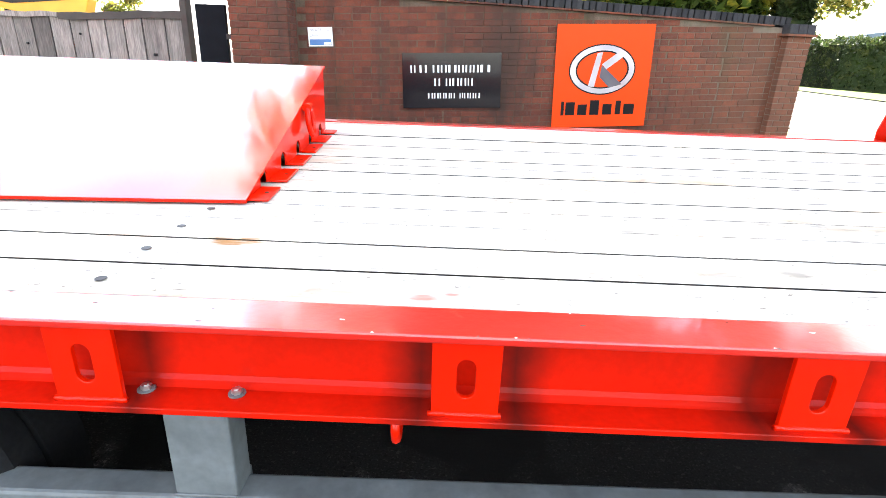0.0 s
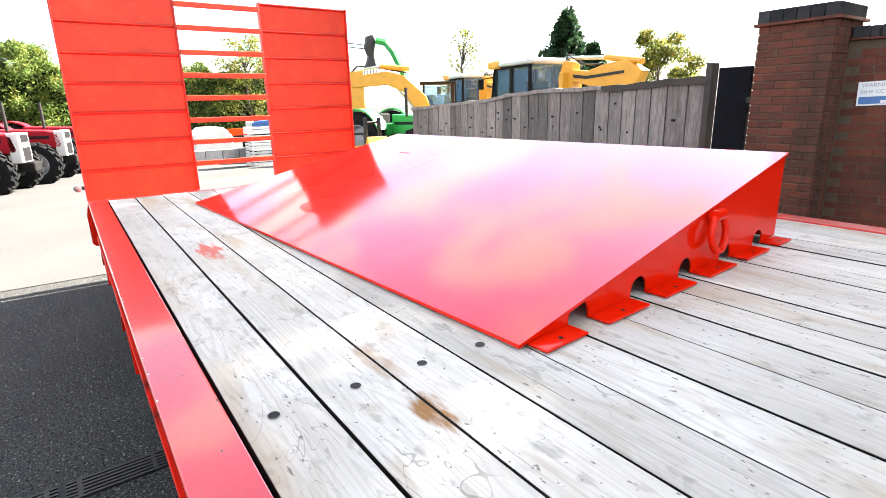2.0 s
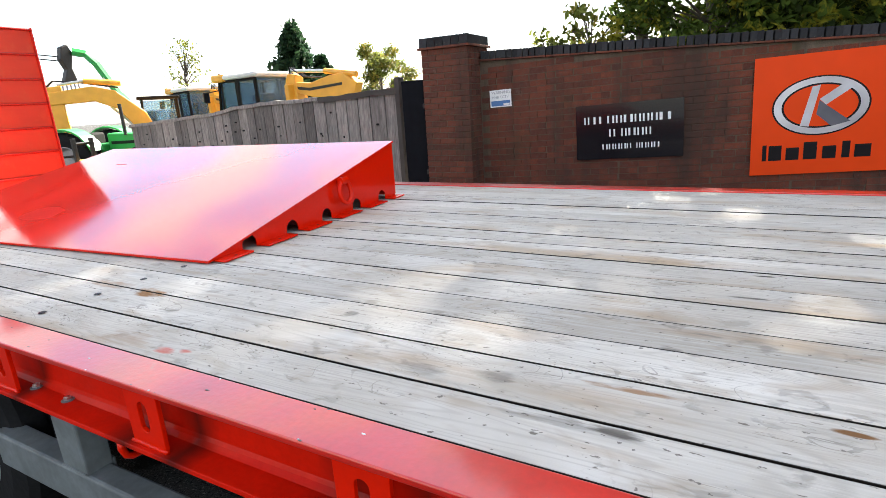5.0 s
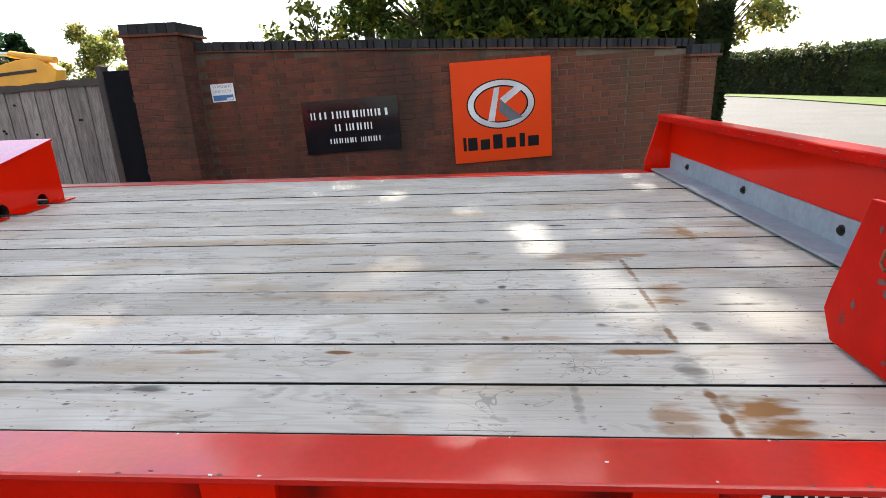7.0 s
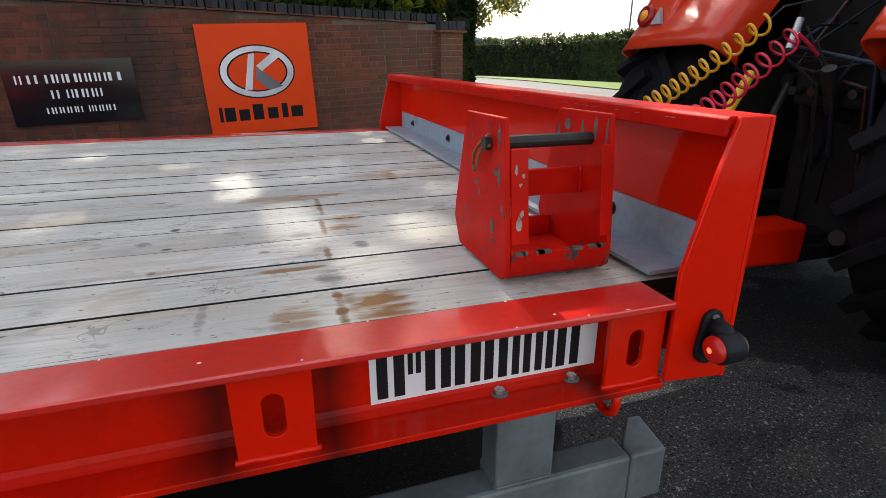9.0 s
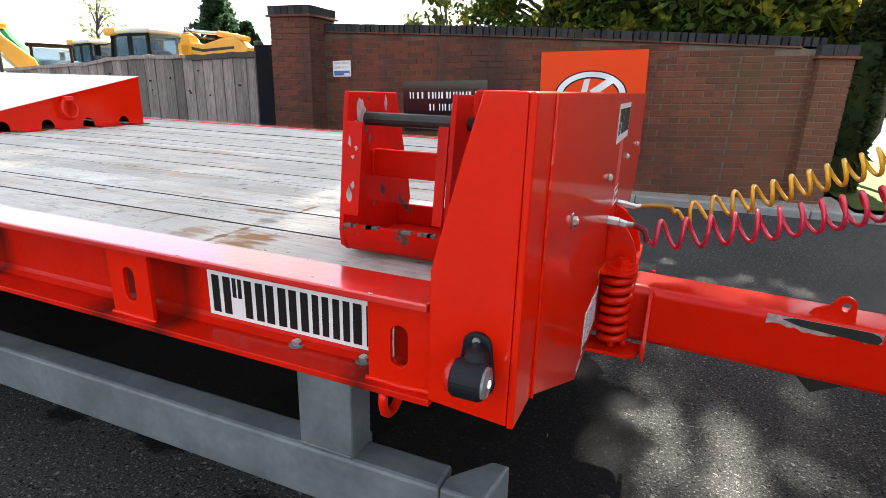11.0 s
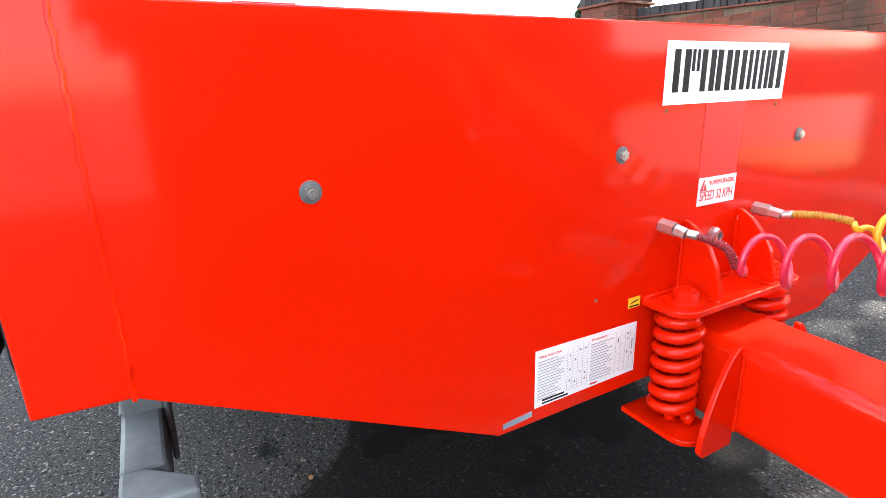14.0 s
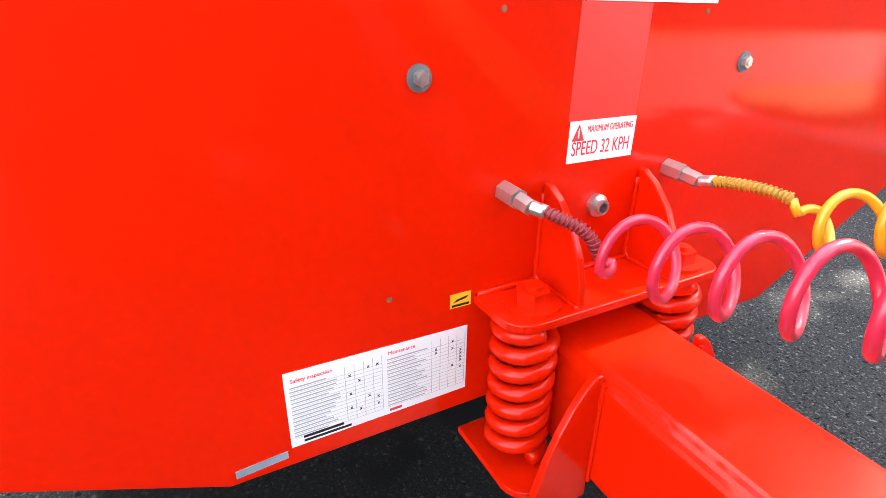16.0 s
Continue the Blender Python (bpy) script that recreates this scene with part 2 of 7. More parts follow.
# the brickwork runs from older dark red bricks by the gate to paler tan ones by the road
for m, tan in ((BRICK, (0.165, 0.078, 0.040, 1)), (MORTAR, (0.25, 0.205, 0.15, 1))):
    bn, bl = m.node_tree.nodes, m.node_tree.links
    bgeo = bn.new("ShaderNodeNewGeometry")
    bsep = bn.new("ShaderNodeSeparateXYZ")
    bl.new(bgeo.outputs["Position"], bsep.inputs["Vector"])
    for x0, x1, amount, tone in ((-0.2, 1.5, 0.5, tan), (0.2, -2.0, 0.30, (0.060, 0.020, 0.012, 1))):
        br_ = bn.new("ShaderNodeMapRange")
        br_.inputs["From Min"].default_value, br_.inputs["From Max"].default_value, br_.inputs["To Max"].default_value = x0, x1, amount
        bl.new(bsep.outputs["X"], br_.inputs["Value"])
        bx = bn.new("ShaderNodeMix")
        bx.data_type = "RGBA"
        bl.new(br_.outputs["Result"], bx.inputs["Factor"])
        bl.new(bn["Principled BSDF"].inputs["Base Color"].links[0].from_socket, bx.inputs["A"])
        bx.inputs["B"].default_value = tone
        bl.new(bx.outputs["Result"], bn["Principled BSDF"].inputs["Base Color"])
# dark bands on the rail web beside brackets: place along the rail, half width
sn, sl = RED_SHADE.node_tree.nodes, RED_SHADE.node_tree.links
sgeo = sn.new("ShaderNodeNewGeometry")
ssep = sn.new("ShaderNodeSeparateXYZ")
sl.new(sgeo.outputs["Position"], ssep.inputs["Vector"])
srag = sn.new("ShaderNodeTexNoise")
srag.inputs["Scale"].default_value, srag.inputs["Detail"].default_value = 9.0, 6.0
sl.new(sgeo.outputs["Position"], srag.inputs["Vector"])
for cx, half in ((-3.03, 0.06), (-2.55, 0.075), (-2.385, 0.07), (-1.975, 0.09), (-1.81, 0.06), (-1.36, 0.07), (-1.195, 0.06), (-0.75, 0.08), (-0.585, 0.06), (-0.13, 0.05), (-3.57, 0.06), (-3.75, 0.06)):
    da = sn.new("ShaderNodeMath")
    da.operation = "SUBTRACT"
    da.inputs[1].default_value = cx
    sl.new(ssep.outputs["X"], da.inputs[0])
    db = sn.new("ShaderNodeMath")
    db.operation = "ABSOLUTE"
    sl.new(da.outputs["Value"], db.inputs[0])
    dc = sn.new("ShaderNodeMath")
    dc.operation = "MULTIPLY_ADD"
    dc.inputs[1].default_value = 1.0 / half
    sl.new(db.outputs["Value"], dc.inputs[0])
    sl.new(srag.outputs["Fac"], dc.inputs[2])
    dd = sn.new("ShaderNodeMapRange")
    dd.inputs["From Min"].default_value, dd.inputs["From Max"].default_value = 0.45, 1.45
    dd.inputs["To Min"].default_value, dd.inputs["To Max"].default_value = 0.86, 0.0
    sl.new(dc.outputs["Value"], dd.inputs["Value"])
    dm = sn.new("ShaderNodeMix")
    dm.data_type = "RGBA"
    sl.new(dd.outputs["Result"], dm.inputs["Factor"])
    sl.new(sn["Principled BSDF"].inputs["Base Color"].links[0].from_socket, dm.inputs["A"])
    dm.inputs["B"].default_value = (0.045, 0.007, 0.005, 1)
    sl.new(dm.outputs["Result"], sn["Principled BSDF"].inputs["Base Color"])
# pale stone grains in the asphalt
an, al = ASPHALT.node_tree.nodes, ASPHALT.node_tree.links
for gs, lo, hi, grain in ((95.0, 0.595, 0.65, (0.14, 0.135, 0.127, 1)), (46.0, 0.65, 0.68, (0.19, 0.18, 0.165, 1)), (60.0, 0.60, 0.66, (0.008, 0.008, 0.008, 1))):
    gn = an.new("ShaderNodeTexNoise")
    gn.inputs["Scale"].default_value, gn.inputs["Detail"].default_value = gs, 2.0
    al.new(an["Mapping"].outputs["Vector"], gn.inputs["Vector"])
    gr = an.new("ShaderNodeMapRange")
    gr.inputs["From Min"].default_value, gr.inputs["From Max"].default_value = lo, hi
    al.new(gn.outputs["Fac"], gr.inputs["Value"])
    gm = an.new("ShaderNodeMix")
    gm.data_type = "RGBA"
    al.new(gr.outputs["Result"], gm.inputs["Factor"])
    al.new(an["Principled BSDF"].inputs["Base Color"].links[0].from_socket, gm.inputs["A"])
    gm.inputs["B"].default_value = grain
    al.new(gm.outputs["Result"], an["Principled BSDF"].inputs["Base Color"])
# damp oily patch, then painted shade under trailer and tractor: centre and half sizes
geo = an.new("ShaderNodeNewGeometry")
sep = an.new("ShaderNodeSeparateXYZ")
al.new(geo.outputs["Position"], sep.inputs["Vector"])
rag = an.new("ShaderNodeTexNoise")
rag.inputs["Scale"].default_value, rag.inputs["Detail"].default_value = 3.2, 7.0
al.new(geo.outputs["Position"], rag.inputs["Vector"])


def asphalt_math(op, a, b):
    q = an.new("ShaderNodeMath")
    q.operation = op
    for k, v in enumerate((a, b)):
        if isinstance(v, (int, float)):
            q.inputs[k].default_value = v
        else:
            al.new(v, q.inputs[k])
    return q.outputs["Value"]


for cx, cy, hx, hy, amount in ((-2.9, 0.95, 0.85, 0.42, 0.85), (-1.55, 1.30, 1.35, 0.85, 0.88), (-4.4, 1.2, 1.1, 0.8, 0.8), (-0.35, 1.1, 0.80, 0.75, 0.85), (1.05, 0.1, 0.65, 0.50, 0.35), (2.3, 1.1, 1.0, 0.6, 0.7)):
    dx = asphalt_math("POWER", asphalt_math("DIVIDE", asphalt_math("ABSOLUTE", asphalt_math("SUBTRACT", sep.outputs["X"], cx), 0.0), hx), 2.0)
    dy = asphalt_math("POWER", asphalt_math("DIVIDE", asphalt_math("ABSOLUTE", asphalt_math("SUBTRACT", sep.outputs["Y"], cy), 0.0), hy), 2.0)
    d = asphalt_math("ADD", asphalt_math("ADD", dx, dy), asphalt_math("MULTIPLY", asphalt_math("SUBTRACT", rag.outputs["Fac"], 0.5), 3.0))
    damp_shade = an.new("ShaderNodeMapRange")
    damp_shade.inputs["From Min"].default_value, damp_shade.inputs["From Max"].default_value = 0.8, 1.0
    damp_shade.inputs["To Min"].default_value, damp_shade.inputs["To Max"].default_value = amount, 0.0
    al.new(d, damp_shade.inputs["Value"])
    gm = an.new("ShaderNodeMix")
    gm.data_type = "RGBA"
    al.new(damp_shade.outputs["Result"], gm.inputs["Factor"])
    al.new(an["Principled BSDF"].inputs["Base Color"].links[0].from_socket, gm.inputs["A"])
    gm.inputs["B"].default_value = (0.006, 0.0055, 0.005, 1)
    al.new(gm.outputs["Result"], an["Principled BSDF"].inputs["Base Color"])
for m in (ASPHALT, RUBBER, BLACK_UNDER, GATE_BLACK):
    m.node_tree.nodes["Principled BSDF"].inputs["Specular IOR Level"].default_value = 0.12
for m, v in ((TRACTOR_O, 0.2), (ORANGE, 0.15), (ROADM, 0.05), (SUNLIT_YARD, 0.08), (GRASSM, 0.08), (BLACK, 0.12), (BLACK_PLASTIC, 0.2), (COPING, 0.2), (RED, 0.03), (RED_RAIL, 0.5), (RED_WORN, 0.03), (RED_SHADE, 0.04), (TRACTOR_R, 0.2)):
    m.node_tree.nodes["Principled BSDF"].inputs["Specular IOR Level"].default_value = v


def leaf_material(name, colour, second):
    m = material(name, colour, 0.6, vary=0.25, scale=1.2, per_piece=0.6, second=second, second_at=(0.54, 0.60))
    m.node_tree.nodes["Principled BSDF"].inputs["Specular IOR Level"].default_value = 0.12
    n, l = m.node_tree.nodes, m.node_tree.links
    b = n["Principled BSDF"]
    tr = n.new("ShaderNodeBsdfTranslucent")
    src = b.inputs["Base Color"].links[0].from_socket
    l.new(src, tr.inputs["Color"])
    mix = n.new("ShaderNodeMixShader")
    mix.inputs["Fac"].default_value = 0.33
    l.new(b.outputs["BSDF"], mix.inputs[1])
    l.new(tr.outputs["BSDF"], mix.inputs[2])
    l.new(mix.outputs["Shader"], n["Material Output"].inputs["Surface"])
    return m


LEAF = leaf_material("leaf_green", (0.052, 0.080, 0.012), (0.27, 0.25, 0.024))
LEAF_Y = leaf_material("leaf_yellowing", (0.13, 0.15, 0.03), (0.28, 0.22, 0.04))
LEAF_M = leaf_material("leaf_mixed", (0.105, 0.150, 0.032), (0.19, 0.19, 0.036))
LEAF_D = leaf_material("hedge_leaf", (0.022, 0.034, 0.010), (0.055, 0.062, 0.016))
LEAF_F = leaf_material("fir_needles", (0.018, 0.042, 0.018), (0.03, 0.06, 0.02))


BROWN, SPLIT, REDDISH = (0.22, 0.11, 0.04), (0.05, 0.042, 0.035), (0.45, 0.10, 0.07)
RUSTY = (0.16, 0.080, 0.032)
MARKS = [
    (-0.478, 0.140, 0.062, 0.075, BROWN, 1.0), (-0.548, 0.145, 0.011, 0.085, RUSTY, 1.0), (-0.53, 0.17, 0.022, 0.025, RUSTY, 0.9), (-0.62, 0.13, 0.045, 0.05, BROWN, 0.7), (-0.34, 0.576, 0.060, 0.008, SPLIT, 1.0),
    (-0.540, 0.42, 0.009, 0.05, RUSTY, 0.85), (-0.530, 0.62, 0.009, 0.10, RUSTY, 0.8), (-0.521, 0.83, 0.009, 0.12, RUSTY, 0.8), (-0.48, 0.60, 0.05, 0.028, BROWN, 1.0), (-0.46, 0.68, 0.05, 0.04, BROWN, 0.7), (-0.50, 0.95, 0.08, 0.02, BROWN, 0.8),
    (-0.77, 0.17, 0.010, 0.07, SPLIT, 0.4), (-0.62, 0.345, 0.08, 0.012, BROWN, 0.9), (-0.24, 1.19, 0.03, 0.10, BROWN, 0.8), (-1.22, 0.343, 0.03, 0.009, RUSTY, 1.0), (-1.32, 1.098, 0.03, 0.008, SPLIT, 1.0),
    (-1.55, 0.207, 0.05, 0.012, SPLIT, 0.8), (-0.882, 0.403, 0.013, 0.012, SPLIT, 1.0), (-0.874, 0.551, 0.014, 0.010, SPLIT, 1.0), (-0.93, 0.60, 0.02, 0.02, SPLIT, 0.5), (-0.67, 0.463, 0.02, 0.010, SPLIT, 0.9), (-0.59, 0.565, 0.03, 0.03, SPLIT, 0.4),
    (-0.55, 0.275, 0.030, 0.050, SPLIT, 0.6), (-0.657, 1.313, 0.035, 0.010, SPLIT, 1.0), (-3.00, 0.372, 0.085, 0.032, BROWN, 1.0), (-3.22, 0.385, 0.12, 0.028, BROWN, 0.55), (-2.72, 0.12, 0.10, 0.05, BROWN, 0.3),
    (-0.62, 0.94, 0.14, 0.05, BROWN, 0.55), (-0.30, 1.20, 0.10, 0.06, BROWN, 0.5), (-0.85, 0.40, 0.22, 0.012, BROWN, 0.5), (-1.55, 0.345, 0.09, 0.010, BROWN, 0.8),
    (-4.42, 0.305, 0.14, 0.050, REDDISH, 0.95), (-2.558, 0.121, 0.035, 0.015, REDDISH, 0.8), (-2.50, 0.135, 0.02, 0.012, REDDISH, 0.8),
    (-0.876, 0.70, 0.013, 0.012, SPLIT, 0.9), (-0.96, 1.00, 0.03, 0.012, SPLIT, 0.8), (-0.46, 0.45, 0.02, 0.03, SPLIT, 0.7), (-1.35, 0.90, 0.05, 0.008, SPLIT, 0.8),
    (-2.265, 0.456, 0.022, 0.018, SPLIT, 0.5), (-1.79, 0.30, 0.045, 0.020, SPLIT, 0.5), (-1.95, 0.27, 0.06, 0.025, SPLIT, 0.35), (-1.62, 0.20, 0.12, 0.014, SPLIT, 0.4), (-1.50, 0.54, 0.025, 0.018, SPLIT, 0.5),
]


def wood_material():
    m = bpy.data.materials.new("weathered_deck_board")
    m.use_nodes = True
    n, l = m.node_tree.nodes, m.node_tree.links
    b = n["Principled BSDF"]
    b.inputs["Roughness"].default_value = 0.7
    b.inputs["Specular IOR Level"].default_value = 0.2
    co = n.new("ShaderNodeTexCoord")
    oi = n.new("ShaderNodeObjectInfo")
    off = n.new("ShaderNodeVectorMath")
    off.operation = "ADD"
    sc = n.new("ShaderNodeVectorMath")
    sc.operation = "SCALE"
    sc.inputs[0].default_value = (13.0, 7.0, 3.0)
    l.new(oi.outputs["Random"], sc.inputs["Scale"])
    l.new(co.outputs["Object"], off.inputs[0])
    l.new(sc.outputs["Vector"], off.inputs[1])

    def noisy(stretch, scale, detail, lo, hi, a, c, distort=0.0):
        ma = n.new("ShaderNodeMapping")
        ma.inputs["Scale"].default_value = stretch
        l.new(off.outputs["Vector"], ma.inputs["Vector"])
        t = n.new("ShaderNodeTexNoise")
        t.inputs["Scale"].default_value, t.inputs["Detail"].default_value, t.inputs["Distortion"].default_value = scale, detail, distort
        l.new(ma.outputs["Vector"], t.inputs["Vector"])
        r = n.new("ShaderNodeMapRange")
        r.inputs["From Min"].default_value, r.inputs["From Max"].default_value = lo, hi
        r.inputs["To Min"].default_value, r.inputs["To Max"].default_value = a, c
        l.new(t.outputs["Fac"], r.inputs["Value"])
        return r.outputs["Result"]

    def mixed(fac, a, colour):
        x = n.new("ShaderNodeMix")
        x.data_type = "RGBA"
        l.new(fac, x.inputs["Factor"])
        if isinstance(a, tuple):
            x.inputs["A"].default_value = a
        else:
            l.new(a, x.inputs["A"])
        x.inputs["B"].default_value = colour
        return x.outputs["Result"]

    grain = noisy((0.4, 50, 50), 3.0, 8.0, 0.36, 0.80, 0.0, 1.0, 0.5)
    base = mixed(grain, (0.468, 0.446, 0.400, 1), (0.335, 0.308, 0.262, 1))
    streak = noisy((0.7, 11, 8), 2.0, 5.0, 0.58, 0.76, 0.0, 0.30, 0.5)
    base = mixed(streak, base, (0.25, 0.23, 0.205, 1))
    patch = noisy((1, 2.4, 1), 1.7, 5.0, 0.44, 0.68, 0.0, 0.75)
    base = mixed(patch, base, (0.545, 0.526, 0.482, 1))
    stain = noisy((1.1, 4.5, 1), 1.5, 6.0, 0.545, 0.69, 0.0, 0.8)
    base = mixed(stain, base, (0.33, 0.235, 0.145, 1))
    # cathedral growth rings cut by the saw
    rmap = n.new("ShaderNodeMapping")
    rmap.inputs["Scale"].default_value = (0.42, 5.0, 5.0)
    l.new(off.outputs["Vector"], rmap.inputs["Vector"])
    rn = n.new("ShaderNodeTexNoise")
    rn.inputs["Scale"].default_value, rn.inputs["Detail"].default_value = 1.6, 2.0
    l.new(rmap.outputs["Vector"], rn.inputs["Vector"])
    r1 = n.new("ShaderNodeMath")
    r1.operation = "MULTIPLY"
    r1.inputs[1].default_value = 150.0
    l.new(rn.outputs["Fac"], r1.inputs[0])
    r2 = n.new("ShaderNodeMath")
    r2.operation = "SINE"
    l.new(r1.outputs["Value"], r2.inputs[0])
    r3 = n.new("ShaderNodeMapRange")
    r3.inputs["From Min"].default_value, r3.inputs["From Max"].default_value, r3.inputs["To Max"].default_value = 0.25, 1.0, 0.26
    l.new(r2.outputs["Value"], r3.inputs["Value"])
    base = mixed(r3.outputs["Result"], base, (0.21, 0.19, 0.16, 1))
    smudge = noisy((1.5, 3.2, 1), 4.2, 9.0, 0.54, 0.70, 0.0, 0.5, 0.8)
    base = mixed(smudge, base, (0.275, 0.212, 0.145, 1))
    grime = noisy((2.2, 4.0, 1), 6.5, 10.0, 0.60, 0.68, 0.0, 0.5, 0.4)
    base = mixed(grime, base, (0.165, 0.148, 0.122, 1))
    mott = noisy((1.3, 2.2, 1), 2.6, 5.0, 0.42, 0.68, 0.0, 0.6, 0.2)
    base = mixed(mott, base, (0.35, 0.322, 0.275, 1))
    fleck = noisy((6, 15, 5), 6.0, 7.0, 0.675, 0.71, 0.0, 0.8)
    base = mixed(fleck, base, (0.085, 0.07, 0.055, 1))
    dent = noisy((10, 14, 5), 5.0, 6.0, 0.69, 0.715, 0.0, 0.8)
    base = mixed(dent, base, (0.10, 0.088, 0.075, 1))
    scuff = noisy((1.6, 3.0, 1), 4.0, 4.0, 0.675, 0.705, 0.0, 0.34, 1.6)
    base = mixed(scuff, base, (0.15, 0.14, 0.13, 1))
    # fine curved scratches, in patches
    patchy = noisy((1, 1, 1), 2.3, 3.0, 0.53, 0.62, 0.0, 0.5)
    for stretch, scale in (((1, 2.2, 1), 4.5), ((0.5, 3.0, 1), 6.5)):
        line = noisy(stretch, scale, 2.0, 0.0, 1.0, 0.0, 1.0, 1.2)
        thin = n.new("ShaderNodeMath")
        thin.operation = "COMPARE"
        thin.inputs[1].default_value, thin.inputs[2].default_value = 0.52, 0.0042
        l.new(line, thin.inputs[0])
        both = n.new("ShaderNodeMath")
        both.operation = "MULTIPLY"
        l.new(thin.outputs["Value"], both.inputs[0])
        l.new(patchy, both.inputs[1])
        base = mixed(both.outputs["Value"], base, (0.12, 0.105, 0.09, 1))
    # long drying checks along the grain
    check = noisy((0.8, 60, 1), 2.2, 3.0, 0.71, 0.73, 0.0, 0.8, 0.2)
    base = mixed(check, base, (0.09, 0.08, 0.07, 1))
    # knots
    km = n.new("ShaderNodeMapping")
    km.inputs["Scale"].default_value = (1.5, 4.2, 0.0)
    l.new(off.outputs["Vector"], km.inputs["Vector"])
    kv = n.new("ShaderNodeTexVoronoi")
    kv.inputs["Scale"].default_value = 1.0
    l.new(km.outputs["Vector"], kv.inputs["Vector"])
    kr = n.new("ShaderNodeValToRGB")
    el = kr.color_ramp.elements
    el[0].position, el[0].color = 0.0, (0.7, 0.7, 0.7, 1)
    el[1].position, el[1].color = 0.075, (0, 0, 0, 1)
    for p_, v_ in ((0.018, 0.75), (0.026, 0.15), (0.038, 0.2), (0.044, 0.6), (0.052, 0.1), (0.062, 0.35)):
        e_ = el.new(p_)
        e_.color = (v_, v_, v_, 1)
    l.new(kv.outputs["Distance"], kr.inputs["Fac"])
    base = mixed(kr.outputs["Color"], base, (0.15, 0.115, 0.08, 1))
    # single stains, splits and paint marks: centre, half sizes, colour, strength
    sp = n.new("ShaderNodeSeparateXYZ")
    l.new(co.outputs["Object"], sp.inputs["Vector"])
    rag = n.new("ShaderNodeTexNoise")
    rag.inputs["Scale"].default_value, rag.inputs["Detail"].default_value = 22.0, 6.0
    rm_ = n.new("ShaderNodeMapping")
    rm_.inputs["Scale"].default_value = (0.6, 2.2, 1)
    l.new(co.outputs["Object"], rm_.inputs["Vector"])
    l.new(rm_.outputs["Vector"], rag.inputs["Vector"])

    def calc(op, a, b_):
        q = n.new("ShaderNodeMath")
        q.operation = op
        for k, v in enumerate((a, b_)):
            if isinstance(v, (int, float)):
                q.inputs[k].default_value = v
            else:
                l.new(v, q.inputs[k])
        return q.outputs["Value"]

    for cx, cy, rx, ry, colour, strength in MARKS:
        dx = calc("POWER", calc("ABSOLUTE", calc("DIVIDE", calc("SUBTRACT", sp.outputs["X"], cx), rx), 0.0), 2.0)
        dy = calc("POWER", calc("ABSOLUTE", calc("DIVIDE", calc("SUBTRACT", sp.outputs["Y"], cy), ry), 0.0), 2.0)
        d = calc("ADD", calc("ADD", dx, dy), calc("MULTIPLY", calc("SUBTRACT", rag.outputs["Fac"], 0.5), 3.6))
        r_ = n.new("ShaderNodeMapRange")
        r_.inputs["From Min"].default_value, r_.inputs["From Max"].default_value = 0.1, 1.0
        r_.inputs["To Min"].default_value, r_.inputs["To Max"].default_value = strength, 0.0
        l.new(d, r_.inputs["Value"])
        base = mixed(r_.outputs["Result"], base, (*colour, 1))
    # dirt worked into the long edges of each board
    sg = n.new("ShaderNodeSeparateXYZ")
    l.new(co.outputs["Generated"], sg.inputs["Vector"])
    ed = n.new("ShaderNodeMath")
    ed.operation = "PINGPONG"
    ed.inputs[1].default_value = 0.5
    l.new(sg.outputs["Y"], ed.inputs[0])
    er = n.new("ShaderNodeMapRange")
    er.inputs["From Min"].default_value, er.inputs["From Max"].default_value = 0.0, 0.018
    er.inputs["To Min"].default_value, er.inputs["To Max"].default_value = 1.0, 0.0
    l.new(ed.outputs["Value"], er.inputs["Value"])
    en = noisy((2, 6, 1), 4.0, 4.0, 0.40, 0.62, 0.0, 0.75)
    em = n.new("ShaderNodeMath")
    em.operation = "MULTIPLY"
    l.new(er.outputs["Result"], em.inputs[0])
    l.new(en, em.inputs[1])
    base = mixed(em.outputs["Value"], base, (0.10, 0.085, 0.07, 1))
    # near-black sawn sides of the boards
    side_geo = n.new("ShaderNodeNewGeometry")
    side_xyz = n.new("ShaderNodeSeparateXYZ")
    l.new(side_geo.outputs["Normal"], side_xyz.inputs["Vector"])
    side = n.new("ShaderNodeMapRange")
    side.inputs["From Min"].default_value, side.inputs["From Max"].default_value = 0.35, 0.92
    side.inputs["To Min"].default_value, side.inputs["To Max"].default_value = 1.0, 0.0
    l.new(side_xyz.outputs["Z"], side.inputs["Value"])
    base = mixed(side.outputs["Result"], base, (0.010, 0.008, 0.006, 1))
    hv = n.new("ShaderNodeHueSaturation")
    r = n.new("ShaderNodeMapRange")
    r.inputs["To Min"].default_value, r.inputs["To Max"].default_value = 1.06, 1.34
    l.new(oi.outputs["Random"], r.inputs["Value"])
    l.new(r.outputs["Result"], hv.inputs["Value"])
    l.new(base, hv.inputs["Color"])
    l.new(hv.outputs["Color"], b.inputs["Base Color"])
    bu = n.new("ShaderNodeBump")
    bu.inputs["Strength"].default_value, bu.inputs["Distance"].default_value = 0.25, 0.003
    l.new(grain, bu.inputs["Height"])
    l.new(bu.outputs["Normal"], b.inputs["Normal"])
    return m


WOOD = wood_material()


# ---- mesh helpers ----
def thing(name, at=(0, 0, 0), label="", category="", group="", kind=""):
    e = new(name)
    e.location = at
    e.empty_display_size = 0.1
    return tagged(e, label, category, group, kind)


